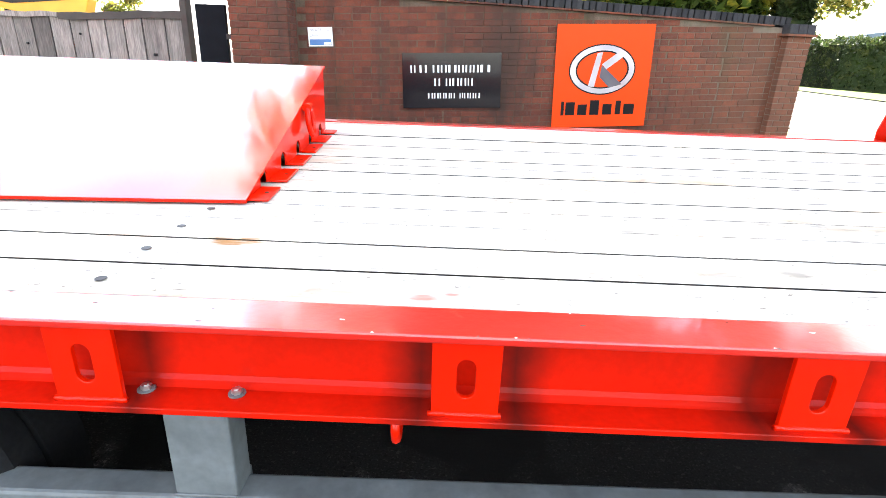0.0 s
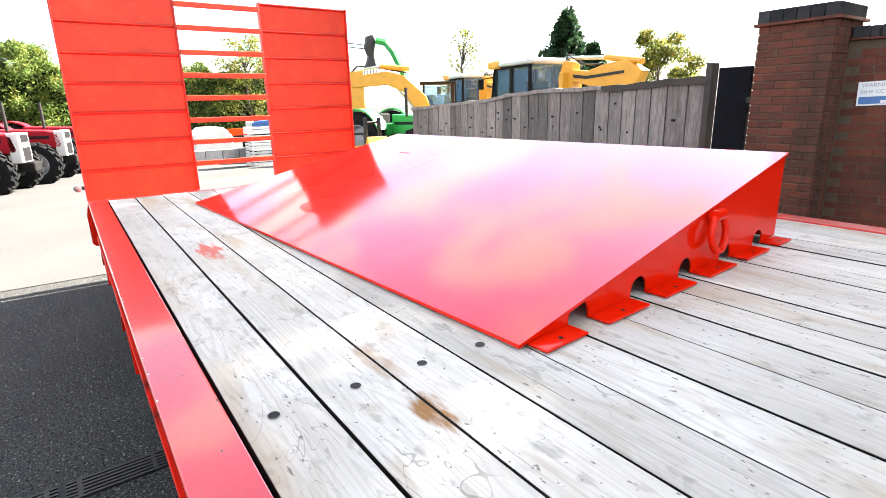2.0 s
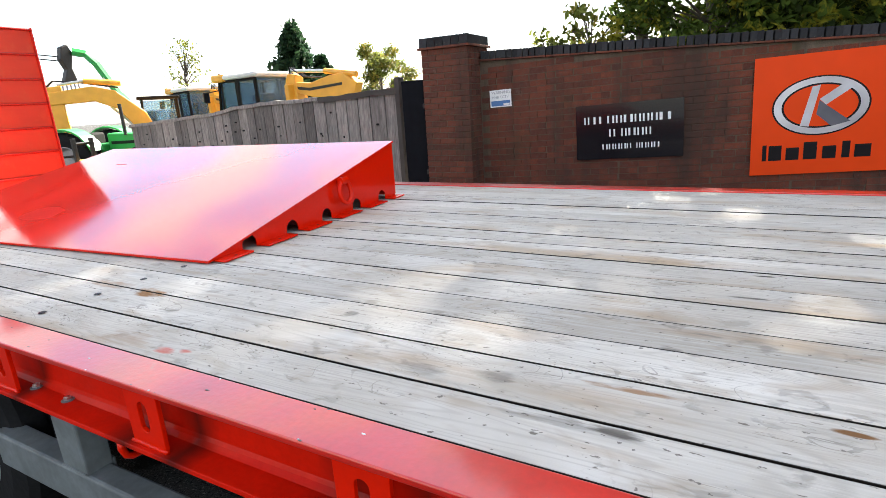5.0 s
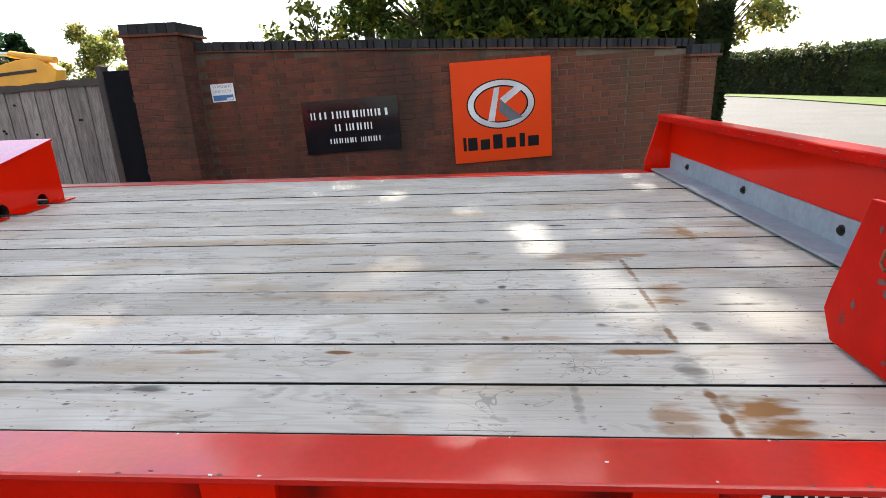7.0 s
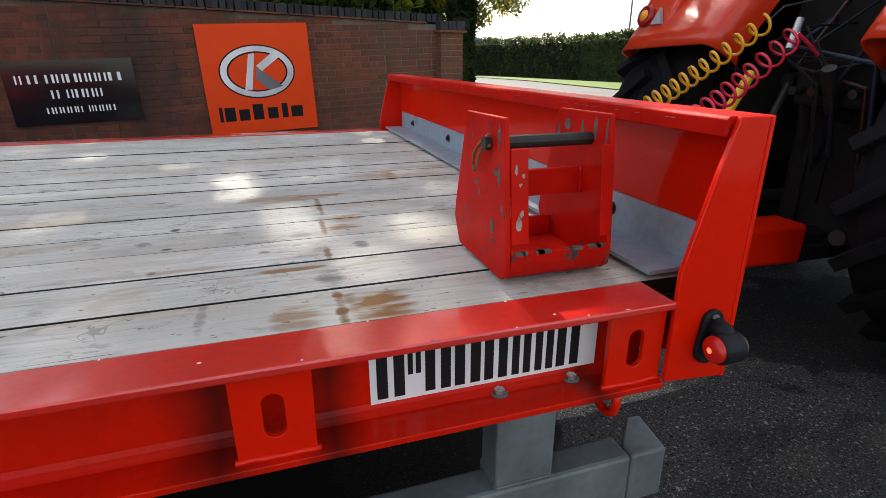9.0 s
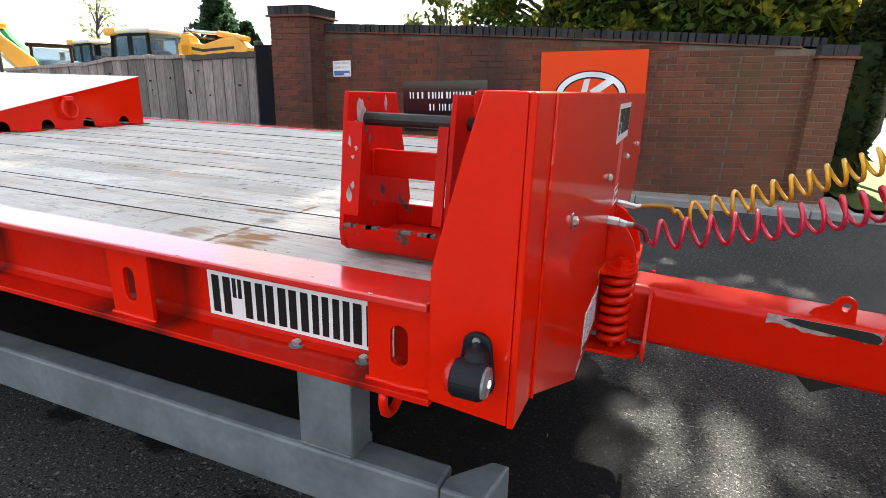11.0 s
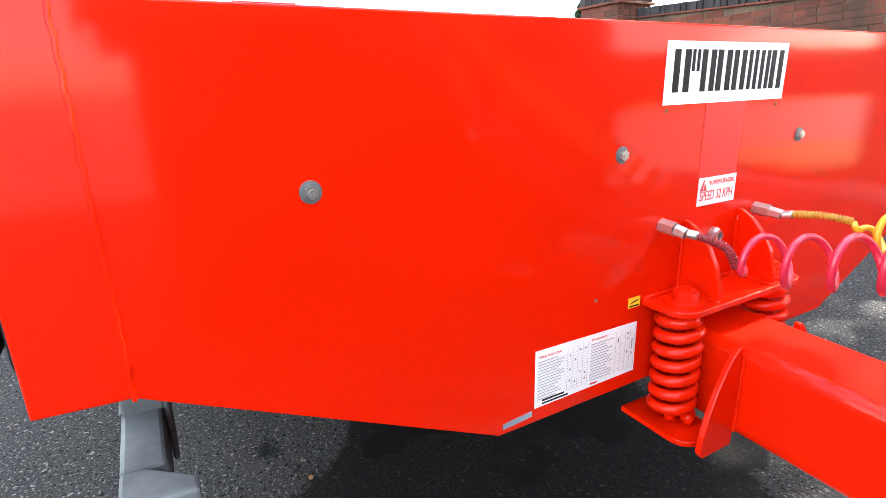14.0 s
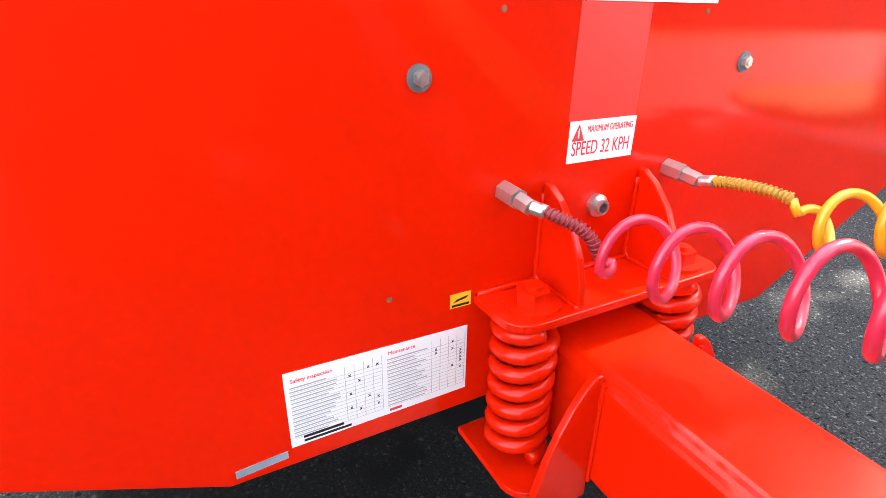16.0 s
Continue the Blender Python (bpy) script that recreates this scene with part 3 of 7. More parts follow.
def part(name, bm, mat, parent=None, label="", smooth=False):
    me = bpy.data.meshes.new(name)
    if smooth:
        for f in bm.faces:
            f.smooth = True
    bm.to_mesh(me)
    bm.free()
    me.materials.append(mat)
    ob = new(name, me)
    if parent is not None:
        ob.parent = parent
        if parent.data is None:
            ob.matrix_parent_inverse = Matrix.Translation(parent.location).inverted()
    return tagged(ob, label)


def solid(name, bm, mat, label, category, group="", kind="", smooth=False):
    return tagged(part(name, bm, mat, None, label, smooth), "", category, group, kind)


def box(bm, lo, hi, bevel=0.0, m=None):
    lo, hi = Vector(lo), Vector(hi)
    r = bmesh.ops.create_cube(bm, size=1.0, matrix=Matrix.LocRotScale((lo + hi) / 2, None, hi - lo))
    if bevel:
        edges = list({e for v in r["verts"] for e in v.link_edges})
        r = bmesh.ops.bevel(bm, geom=edges, offset=bevel, segments=2, profile=0.5, affect="EDGES")
        verts = list({v for f in r["faces"] for v in f.verts})
    else:
        verts = r["verts"]
    if m is not None:
        todo = set(verts)
        stack = list(verts)
        while stack:
            for e in stack.pop().link_edges:
                for v in e.verts:
                    if v not in todo:
                        todo.add(v)
                        stack.append(v)
        bmesh.ops.transform(bm, matrix=m, verts=list(todo))
    return bm


def boxed(lo, hi, bevel=0.0, m=None):
    return box(bmesh.new(), lo, hi, bevel, m)


AXIS = {"x": lambda a, b, c: (c, a, b), "y": lambda a, b, c: (a, c, b), "z": lambda a, b, c: (a, b, c)}


def prism(bm, outline, axis, lo, hi, holes=(), bevel=0.0):
    """A plate: the outline in the other two axes, in order, from lo to hi along axis; holes are outlines too."""
    put = AXIS[axis]
    edges, loops = [], []
    for ring in (outline, *holes):
        vs = [bm.verts.new(put(a, b, lo)) for a, b in ring]
        loops.append(vs)
        edges += [bm.edges.new((vs[i], vs[(i + 1) % len(vs)])) for i in range(len(vs))]
    if holes:
        faces = [g for g in bmesh.ops.triangle_fill(bm, edges=edges, use_beauty=True)["geom"] if isinstance(g, bmesh.types.BMFace)]
    else:
        faces = [bm.faces.new(loops[0])]
    out = bmesh.ops.extrude_face_region(bm, geom=faces)
    move = [v for v in out["geom"] if isinstance(v, bmesh.types.BMVert)]
    bmesh.ops.translate(bm, vec=Vector(put(0, 0, hi - lo)), verts=move)
    bmesh.ops.recalc_face_normals(bm, faces=bm.faces)
    if bevel:
        sharp = [e for e in bm.edges if len(e.link_faces) == 2 and e.calc_face_angle(0) > 0.7]
        bmesh.ops.bevel(bm, geom=sharp, offset=bevel, segments=2, profile=0.5, affect="EDGES")
    return bm


def slab(outline, axis, lo, hi, holes=(), bevel=0.0):
    return prism(bmesh.new(), outline, axis, lo, hi, holes, bevel)


def ring_points(cx, cy, rx, ry, n=24, start=0.0, end=360.0):
    full = abs(end - start) >= 360
    return [(cx + rx * math.cos(radians(start + (end - start) * i / (n if full else n - 1))), cy + ry * math.sin(radians(start + (end - start) * i / (n if full else n - 1)))) for i in range(n)]


def rod(bm, a, b, r, r2=None, n=12):
    a, b = Vector(a), Vector(b)
    q = (b - a).to_track_quat("Z", "Y").to_matrix().to_4x4()
    bmesh.ops.create_cone(bm, cap_ends=True, segments=n, radius1=r, radius2=r if r2 is None else r2, depth=(b - a).length, matrix=Matrix.Translation((a + b) / 2) @ q)
    return bm


def rodded(a, b, r, r2=None, n=12):
    return rod(bmesh.new(), a, b, r, r2, n)


def sweep(bm, points, r, n=8, closed=False, r_end=None):
    """A round tube along points."""
    pts = [Vector(p) for p in points]
    rings, up = [], Vector((0.137, 0.291, 0.947))
    for i, p in enumerate(pts):
        a = pts[i - 1] if i or closed else p
        b = pts[(i + 1) % len(pts)] if i < len(pts) - 1 or closed else p
        d = (b - a).normalized()
        s = d.cross(up)
        if s.length < 1e-3:
            s = d.cross(Vector((1, 0, 0)))
        s.normalize()
        up = s.cross(d)
        rr = r if r_end is None else r + (r_end - r) * i / (len(pts) - 1)
        rings.append([bm.verts.new(p + rr * (math.cos(2 * math.pi * k / n) * s + math.sin(2 * math.pi * k / n) * up)) for k in range(n)])
    for i in range(len(rings) - (0 if closed else 1)):
        a, b = rings[i], rings[(i + 1) % len(rings)]
        for k in range(n):
            bm.faces.new((a[k], a[(k + 1) % n], b[(k + 1) % n], b[k]))
    if not closed:
        bm.faces.new(rings[0][::-1])
        bm.faces.new(rings[-1])
    return bm


def lathe(bm, profile, centre, axis="y", n=36):
    """Turns a profile of (distance along the axis, radius) round an axis through centre."""
    put = {"y": lambda d, c, s: (c, d, s), "x": lambda d, c, s: (d, c, s), "z": lambda d, c, s: (c, s, d)}[axis]
    c = Vector(centre)
    rings = []
    for d, r in profile:
        rings.append([bm.verts.new(c + Vector(put(d, r * math.cos(2 * math.pi * k / n), r * math.sin(2 * math.pi * k / n)))) for k in range(n)])
    for a, b in zip(rings, rings[1:]):
        for k in range(n):
            bm.faces.new((a[k], a[(k + 1) % n], b[(k + 1) % n], b[k]))
    bmesh.ops.recalc_face_normals(bm, faces=bm.faces)
    return bm


def words(name, text, size, m, mat, parent, depth=0.0006):
    cu = bpy.data.curves.new(name, "FONT")
    cu.body, cu.size, cu.extrude, cu.align_x, cu.align_y = text, size, depth, "LEFT", "BOTTOM"
    tmp = new("tmp", cu)
    bpy.context.view_layer.update()
    me = bpy.data.meshes.new_from_object(tmp.evaluated_get(bpy.context.evaluated_depsgraph_get()))
    bpy.data.objects.remove(tmp)
    me.materials.clear()
    me.materials.append(mat)
    me.transform(m)
    ob = new(name, me)
    ob.parent = parent
    if parent.data is None:
        ob.matrix_parent_inverse = Matrix.Translation(parent.location).inverted()
    return ob


def bolt(parent, at, axis, size=0.011, mat=None, name="bolt", washer=True):
    """A hexagon bolt head with its washer, its head pointing along axis."""
    a, d = Vector(at), Vector(axis)
    bm = bmesh.new()
    if washer:
        ring = bmesh.new()
        rod(ring, a, a + d * size * 0.22, size * 1.6, n=20)
        part("washer", ring, GALV_DULL if mat in (None, STEEL) else mat, parent)
    rod(bm, a + d * size * 0.22, a + d * size * 1.0, size, n=6)
    rod(bm, a + d * size, a + d * size * 1.25, size * 0.55, n=10)
    return part(name, bm, mat or STEEL, parent)

# ---- ground and setting ----
YARD = -8.0


def ground_z(x):
    """The yard falls away gently behind the trailer."""
    return -0.035 * min(13.0, max(0.0, YARD - x))


bm = bmesh.new()
rows_ = [[bm.verts.new((x, y, ground_z(x))) for y in (-900, 0, 900)] for x in (-900, -21, -14, YARD, 900)]
for a, b in zip(rows_, rows_[1:]):
    for k in range(2):
        bm.faces.new((a[k], b[k], b[k + 1], a[k + 1]))
bmesh.ops.recalc_face_normals(bm, faces=bm.faces)
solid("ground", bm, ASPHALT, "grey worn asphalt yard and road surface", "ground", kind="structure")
# paler sheet over the asphalt, with the sun's brightness put into its colour
bm = bmesh.new()
rows_ = [[bm.verts.new((x, y, ground_z(x) + 0.006)) for y in (-60, 6.5 + 0.1 * (YARD - x))] for x in (-60, -21, -14, YARD)]
for a, b in zip(rows_, rows_[1:]):
    bm.faces.new((a[0], b[0], b[1], a[1]))
bmesh.ops.recalc_face_normals(bm, faces=bm.faces)
solid("yard_paving", bm, SUNLIT_YARD, "yard surface coloured paler for the sun", "ground", kind="structure")
bm = bmesh.new()
bm.faces.new([bm.verts.new((x, y, 0.006)) for x, y in ((2.4, 11.0), (30, -4), (60, -4), (60, 40), (-6, 40), (-6, 24), (0, 14))])
bmesh.ops.recalc_face_normals(bm, faces=bm.faces)
solid("road", bm, ROADM, "pale grey sunlit road beyond the verge", "road", kind="structure")



def strip_mesh(points_lo, points_hi, z):
    bm = bmesh.new()
    a = [bm.verts.new((x, y, z)) for x, y in points_lo]
    b = [bm.verts.new((x, y, z)) for x, y in points_hi]
    for i in range(len(a) - 1):
        bm.faces.new((a[i], a[i + 1], b[i + 1], b[i]))
    bmesh.ops.recalc_face_normals(bm, faces=bm.faces)
    return bm


def wall_y(x):
    return 6.10 + (0.65 * ((x + 2.2) / 4.14) ** 1.2 if x > -2.2 else 0.0)


COURSE_TILT = 0.038


def wall_top(x):
    return 1.945 - 0.028 * (x + 4.4)


def kerb_y(x):
    return wall_y(x) - 0.38 if x < -0.5 else wall_y(-0.5) - 0.38 + 0.02 * (x + 0.5) ** 2


kerb = thing("kerb", (-1, kerb_y(-1), 0), "row of grey concrete kerb stones along the wall bed", "kerb", kind="structure")
xs = [-6.0 + 0.6 * i for i in range(17)]
for x0, x1 in zip(xs, xs[1:]):
    ang = math.atan2(kerb_y(x1) - kerb_y(x0), x1 - x0)
    ln = math.hypot(x1 - x0, kerb_y(x1) - kerb_y(x0)) - 0.008
    part("kerb_stone", boxed((0, 0, -0.05), (ln, 0.125, 0.085), 0.012, Matrix.Translation((x0, kerb_y(x0), 0)) @ Matrix.Rotation(ang, 4, "Z")), KERBM, kerb)
xs = [-6.0 + 0.25 * i for i in range(34)]
solid("gravel_bed", strip_mesh([(x, kerb_y(x) + 0.11) for x in xs], [(x, wall_y(x) + 0.5) for x in xs], 0.07), GRAVEL, "strip of brown gravel and dead leaves at the wall foot", "gravel", kind="structure")
solid("grass_verge", strip_mesh([(2.3, 6.5), (3.5, 6.9), (4.6, 8.2)], [(2.3, 12), (3.2, 14), (3.8, 15)], 0.075), GRASSM, "green grass verge beside the brick pier", "grass", kind="structure")
solid("roadside_grass", strip_mesh([(7, 56), (14.6, 40), (15.2, 31), (14.2, 18), (20, 6)], [(9.4, 60), (16.8, 42), (18.2, 33), (19.0, 25), (27, 9)], 0.05), GRASSM, "sunlit grass verge below the roadside hedge", "grass", kind="structure")
solid("yard_grass", strip_mesh([(-7.8, 7.6), (-5.2, 7.0)], [(-7.8, 12), (-5.2, 12)], 0.03), GRASSM, "grass behind the timber gate", "grass", kind="structure")


# ---- brick wall ----
BR, CO = (0.215, 0.1025, 0.065), 0.075
rng = random.Random(3)


def brick_mesh(name, lx, ly, lz, mat):
    bm = boxed((0, 0, 0), (lx, ly, lz))
    bmesh.ops.bevel(bm, geom=list(bm.edges), offset=0.004, segments=1, affect="EDGES")
    me = bpy.data.meshes.new(name)
    bm.to_mesh(me)
    bm.free()
    me.materials.append(mat)
    return me


def brick_wall():
    wall = thing("wall_garden", (-1, wall_y(-1), 0), "weathered red brick boundary wall with dark coping", "wall", kind="structure")
    # mortar core, a little behind the brick faces
    bm = bmesh.new()
    xs = [-4.5 + 0.2 * i for i in range(32)]
    rows = []
    for x in xs:
        y, t = wall_y(x), wall_top(x) - 0.002
        rows.append([bm.verts.new(p) for p in ((x, y + 0.005, 0), (x, y + 0.005, t), (x, y + 0.21, t), (x, y + 0.21, 0))])
    for a, b in zip(rows, rows[1:]):
        for k in range(4):
            bm.faces.new((a[k], a[(k + 1) % 4], b[(k + 1) % 4], b[k]))
    bm.faces.new(rows[0])
    bm.faces.new(rows[-1][::-1])
    bmesh.ops.recalc_face_normals(bm, faces=bm.faces)
    part("mortar", bm, MORTAR, wall)
    stretch = brick_mesh("brick", BR[0], 0.1, BR[2], BRICK)
    head = brick_mesh("brick", 0.1025, 0.1, BR[2], BRICK)
    # arc length along the wall
    s, x, table = 0.0, -4.42, []
    while x < 1.7:
        table.append((s, x))
        nx = x + 0.02
        s += math.hypot(0.02, wall_y(nx) - wall_y(x))
        x = nx
    length = s

    def at(v):
        i = min(int(v / length * (len(table) - 1)), len(table) - 1)
        return table[i][1]

    rest = bmesh.new()
    count = 0
    for row in range(-2, 30):
        z = 0.03 + row * CO
        v = -(0.1125 if row % 2 else 0.0) + 0.0
        k = 0
        while v < length - 0.05:
            header = (row % 4 == 3)
            ln = 0.1025 if header else BR[0]
            x0, x1 = at(max(v, 0)), at(min(v + ln, length))
            zt = z + COURSE_TILT * (x0 + 1.4)
            if v >= 0 and zt > -0.04 and zt + 0.073 < wall_top(x1) - 0.003:
                ang = math.atan2(wall_y(x1) - wall_y(x0), x1 - x0)
                m = Matrix.Translation((x0, wall_y(x0) - rng.uniform(0, 0.003), zt + rng.uniform(-0.001, 0.001))) @ Matrix.Rotation(ang, 4, "Z") @ Matrix.Rotation(-COURSE_TILT, 4, "Y")
                me = head if header else stretch
                if 0.9 < z < 1.85 and -0.1 < x0 < 1.5 and not header and count < 120 or (0.75 < z < 1.7 and -3.0 < x0 < -1.2 and not header and count < 290 and x0 > -2.6):
                    ob = new("brick", me)
                    ob.parent = wall
                    ob.matrix_parent_inverse = Matrix.Translation(wall.location).inverted()
                    ob.matrix_basis = m
                    count += 1
                else:
                    box(rest, (0, 0, 0), (ln, 0.1, BR[2]), 0, m)
            v += ln + 0.01
            k += 1
    tagged(part("brickwork", rest, BRICK, wall), kind="stuff")
    # coping: a tile course and dark bricks on edge
    bm = bmesh.new()
    v = 0.0
    while v < length - 0.3:
        x0, x1 = at(v), at(v + 0.295)
        ang = math.atan2(wall_y(x1) - wall_y(x0), x1 - x0)
        tilt = math.atan2(wall_top(x1) - wall_top(x0), x1 - x0)
        box(bm, (0, -0.035, 0), (0.293, 0.245, 0.02), 0.003, Matrix.Translation((x0, wall_y(x0), wall_top(x0))) @ Matrix.Rotation(ang, 4, "Z") @ Matrix.Rotation(-tilt, 4, "Y"))
        v += 0.30
    part("coping_tile", bm, BRICK, wall, "row of thin projecting clay tiles")
    me = brick_mesh("coping_brick", 0.065, 0.225, 0.1, COPING)
    v = 0.0
    while v < length - 0.02:
        x0 = at(v)
        x1 = at(min(v + 0.1, length))
        ang = math.atan2(wall_y(x1) - wall_y(x0), x1 - x0) if x1 > x0 else 0.15
        ob = new("coping_brick", me)
        ob.parent = wall
        ob.matrix_parent_inverse = Matrix.Translation(wall.location).inverted()
        ob.matrix_basis = Matrix.Translation((x0, wall_y(x0) - 0.006, wall_top(x0) + 0.021 + rng.uniform(-0.002, 0.002))) @ Matrix.Rotation(ang, 4, "Z")
        v += 0.075
    return wall


PIER_BRICKS = {}


def brick_pier(name, x0, x1, y0, y1, top, label, cap=True, z_rot=0.0):
    p = thing(name, ((x0 + x1) / 2, (y0 + y1) / 2, 0), label, "pier", kind="structure")
    m0 = Matrix.Translation(((x0 + x1) / 2, (y0 + y1) / 2, 0)) @ Matrix.Rotation(z_rot, 4, "Z") @ Matrix.Translation((-(x0 + x1) / 2, -(y0 + y1) / 2, 0))
    part("mortar", boxed((x0 + 0.006, y0 + 0.006, 0), (x1 - 0.006, y1 - 0.006, top - 0.01), 0, m0), MORTAR, p)

    def lay(lo, hi):
        """One brick between two corners; bricks of one size share a mesh."""
        size = tuple(round(b - a, 3) for a, b in zip(lo, hi))
        if size not in PIER_BRICKS:
            PIER_BRICKS[size] = brick_mesh("brick", *size, BRICK)
        ob = new("brick", PIER_BRICKS[size])
        ob.parent = p
        ob.matrix_parent_inverse = Matrix.Translation(p.location).inverted()
        ob.matrix_basis = m0 @ Matrix.Translation(lo)

    n = max(2, round((x1 - x0) / 0.225))
    lx = (x1 - x0 - 0.01 * (n - 1)) / n
    ny = max(1, round((y1 - y0) / 0.225))
    ly = (y1 - y0 - 0.01 * (ny - 1)) / ny
    row = 0
    z = 0.03
    while z + 0.065 <= top:
        shift = 0.5 * (lx + 0.01) if row % 2 else 0.0
        edges = [x0]
        v = x0 + (lx if not shift else lx / 2 - 0.005)
        while v < x1 - 0.03:
            edges.append(v)
            v += lx + 0.01
        edges.append(x1)
        for i in range(len(edges) - 1):
            a, b = edges[i] + (0.005 if i else 0), edges[i + 1] - (0.005 if i < len(edges) - 2 else 0)
            lay((a, y0 - rng.uniform(0, 0.003), z), (b, y0 + 0.09, z + 0.065))
        for side in (0, 1):
            v = y0 + 0.1
            while v < y1 - 0.02:
                w = min(v + (0.215 if row % 2 else 0.1025), y1)
                if side:
                    lay((x1 - 0.09, v, z), (x1 + rng.uniform(0, 0.003), w, z + 0.065))
                else:
                    lay((x0 - rng.uniform(0, 0.003), v, z), (x0 + 0.09, w, z + 0.065))
                v = w + 0.01
        z += CO
        row += 1
    if cap:
        part("cap_tile", boxed((x0 - 0.04, y0 - 0.04, z - 0.008), (x1 + 0.04, y1 + 0.04, z + 0.02), 0.004, m0), BRICK, p)
        step = (x1 - x0 + 0.03) / round((x1 - x0 + 0.03) / 0.112)
        v = x0 - 0.015
        bm = bmesh.new()
        while v < x1 - 0.02:
            box(bm, (v + 0.002, y0 - 0.02, z + 0.021), (v + step - 0.004, y1 + 0.02, z + 0.135), 0.004, m0)
            v += step
        part("cap_brick", bm, COPING, p, "dark engineering bricks of the cap")
    return p


brick_wall()
brick_pier("pier_gate", -5.11, -4.44, 5.76, 6.36, 2.12, "square red brick gate pier with dark cap")
brick_pier("pier_end", 1.63, 1.98, 6.62, 6.98, 1.70, "red brick end pier of the boundary wall", cap=True, z_rot=0.2)


# ---- signs on the wall ----
def sign_frame(x0, x1, off, mid, drop):
    """The face of a sign that follows the brick courses, hung lower by drop and turned about its left edge at height mid."""
    y0, y1 = wall_y(x0), wall_y(x1)
    ang = math.atan2(y1 - y0, x1 - x0)
    return Matrix.Translation((x0, y0 - off, mid - drop)) @ Matrix.Rotation(ang, 4, "Z") @ Matrix.Rotation(-COURSE_TILT, 4, "Y") @ Matrix.Translation((0, 0, -mid))


def plate(bm, m, x0, z0, x1, z1, d0=0.0, d1=0.0006):
    return box(bm, (x0, -d1, z0), (x1, -d0, z1), 0, m)


def upright(m):
    return m @ Matrix.Rotation(radians(90), 4, "X")


# warning plate
m = sign_frame(-4.30, -4.0, 0.012, 1.50, 0.042)
s = thing("cctv_sign", (-4.05, wall_y(-4) - 0.02, 1.5), "small white and blue warning sign on the brick wall", "sign")
part("plate", plate(bmesh.new(), m, 0, 1.395, 0.295, 1.61, 0, 0.004), WHITE, s)
part("blue_band", plate(bmesh.new(), m, 0.015, 1.41, 0.275, 1.475, 0.004, 0.005), BLUE, s)
part("white_box", plate(bmesh.new(), m, 0.185, 1.415, 0.268, 1.44, 0.005, 0.006), WHITE, s)
words("writing", "WARNING", 0.052, upright(m @ Matrix.Translation((0.028, -0.0046, 1.55))), GREY_PRINT, s)
words("writing", "24HR CCTV", 0.046, upright(m @ Matrix.Translation((0.02, -0.0046, 1.495))), GREY_PRINT, s)
# farm name board: names are left as plain bars
m = sign_frame(-3.16, -1.955, 0.016, 1.07, 0.075)
s = thing("farm_name_board", (-2.5, wall_y(-2.5) - 0.02, 1.05), "glossy black name board with white raised lettering on brick wall", "sign")
part("board", plate(bmesh.new(), m, 0, 0.745, 1.205, 1.39, 0, 0.014), BLACK_GLOSS, s)
for y, h, runs in ((1.165, 0.085, ((0.10, 0.16), (0.21, 0.30), (0.37, 0.45), (0.47, 0.54), (0.56, 0.66), (0.68, 0.75), (0.77, 0.84), (0.86, 0.93), (0.95, 1.07))), (1.01, 0.085, ((0.39, 0.46), (0.53, 0.59), (0.61, 0.69), (0.71, 0.78), (0.80, 0.86))), (0.86, 0.062, ((0.31, 0.37), (0.385, 0.44), (0.455, 0.51), (0.525, 0.58), (0.59, 0.64), (0.70, 0.74), (0.755, 0.81), (0.825, 0.875), (0.89, 0.95)))):
    for a, b in runs:
        w_ = (b - a) * 0.27
        part("bar", plate(bmesh.new(), m, a, y, a + w_, y + h, 0.014, 0.016), WHITE, s)
        part("bar", plate(bmesh.new(), m, b - w_, y, b, y + h, 0.014, 0.016), WHITE, s)
# orange dealer board: plain oval and bars
m = sign_frame(-1.295, -0.055, 0.03, 1.15, 0.057)
s = thing("orange_board", (-0.65, wall_y(-0.65) - 0.02, 1.1), "square orange dealer board with silver oval emblem", "sign")
part("board", plate(bmesh.new(), m, 0, 0.54, 1.245, 1.76, 0, 0.006), ORANGE, s)
oval = slab(ring_points(0.61, 1.235, 0.415, 0.285, 48), "y", -0.0085, -0.006, [ring_points(0.61, 1.235, 0.345, 0.225, 48)])
bmesh.ops.transform(oval, matrix=m, verts=oval.verts)
part("oval_ring", oval, SILVERV, s, "silver oval ring")
inner = slab(ring_points(0.61, 1.235, 0.345, 0.225, 48), "y", -0.0078, -0.006, [ring_points(0.61, 1.235, 0.325, 0.208, 48)])
bmesh.ops.transform(inner, matrix=m, verts=inner.verts)
part("oval_line", inner, BLACK, s)
inner = slab(ring_points(0.61, 1.235, 0.432, 0.30, 48), "y", -0.0078, -0.006, [ring_points(0.61, 1.235, 0.415, 0.285, 48)])
bmesh.ops.transform(inner, matrix=m, verts=inner.verts)
part("oval_line", inner, BLACK, s)
for pts, mat in (([(0.44, 1.04), (0.52, 1.03), (0.60, 1.44), (0.53, 1.43)], SILVERV), ([(0.60, 1.30), (0.80, 1.44), (0.89, 1.40), (0.66, 1.24)], SILVERV), ([(0.60, 1.29), (0.66, 1.24), (0.88, 1.06), (0.72, 1.02), (0.58, 1.15)], SILVER_D)):
    g = slab(pts, "y", -0.009, -0.006)
    bmesh.ops.transform(g, matrix=m, verts=g.verts)
    part("emblem_bar", g, mat, s, "silver emblem bar")
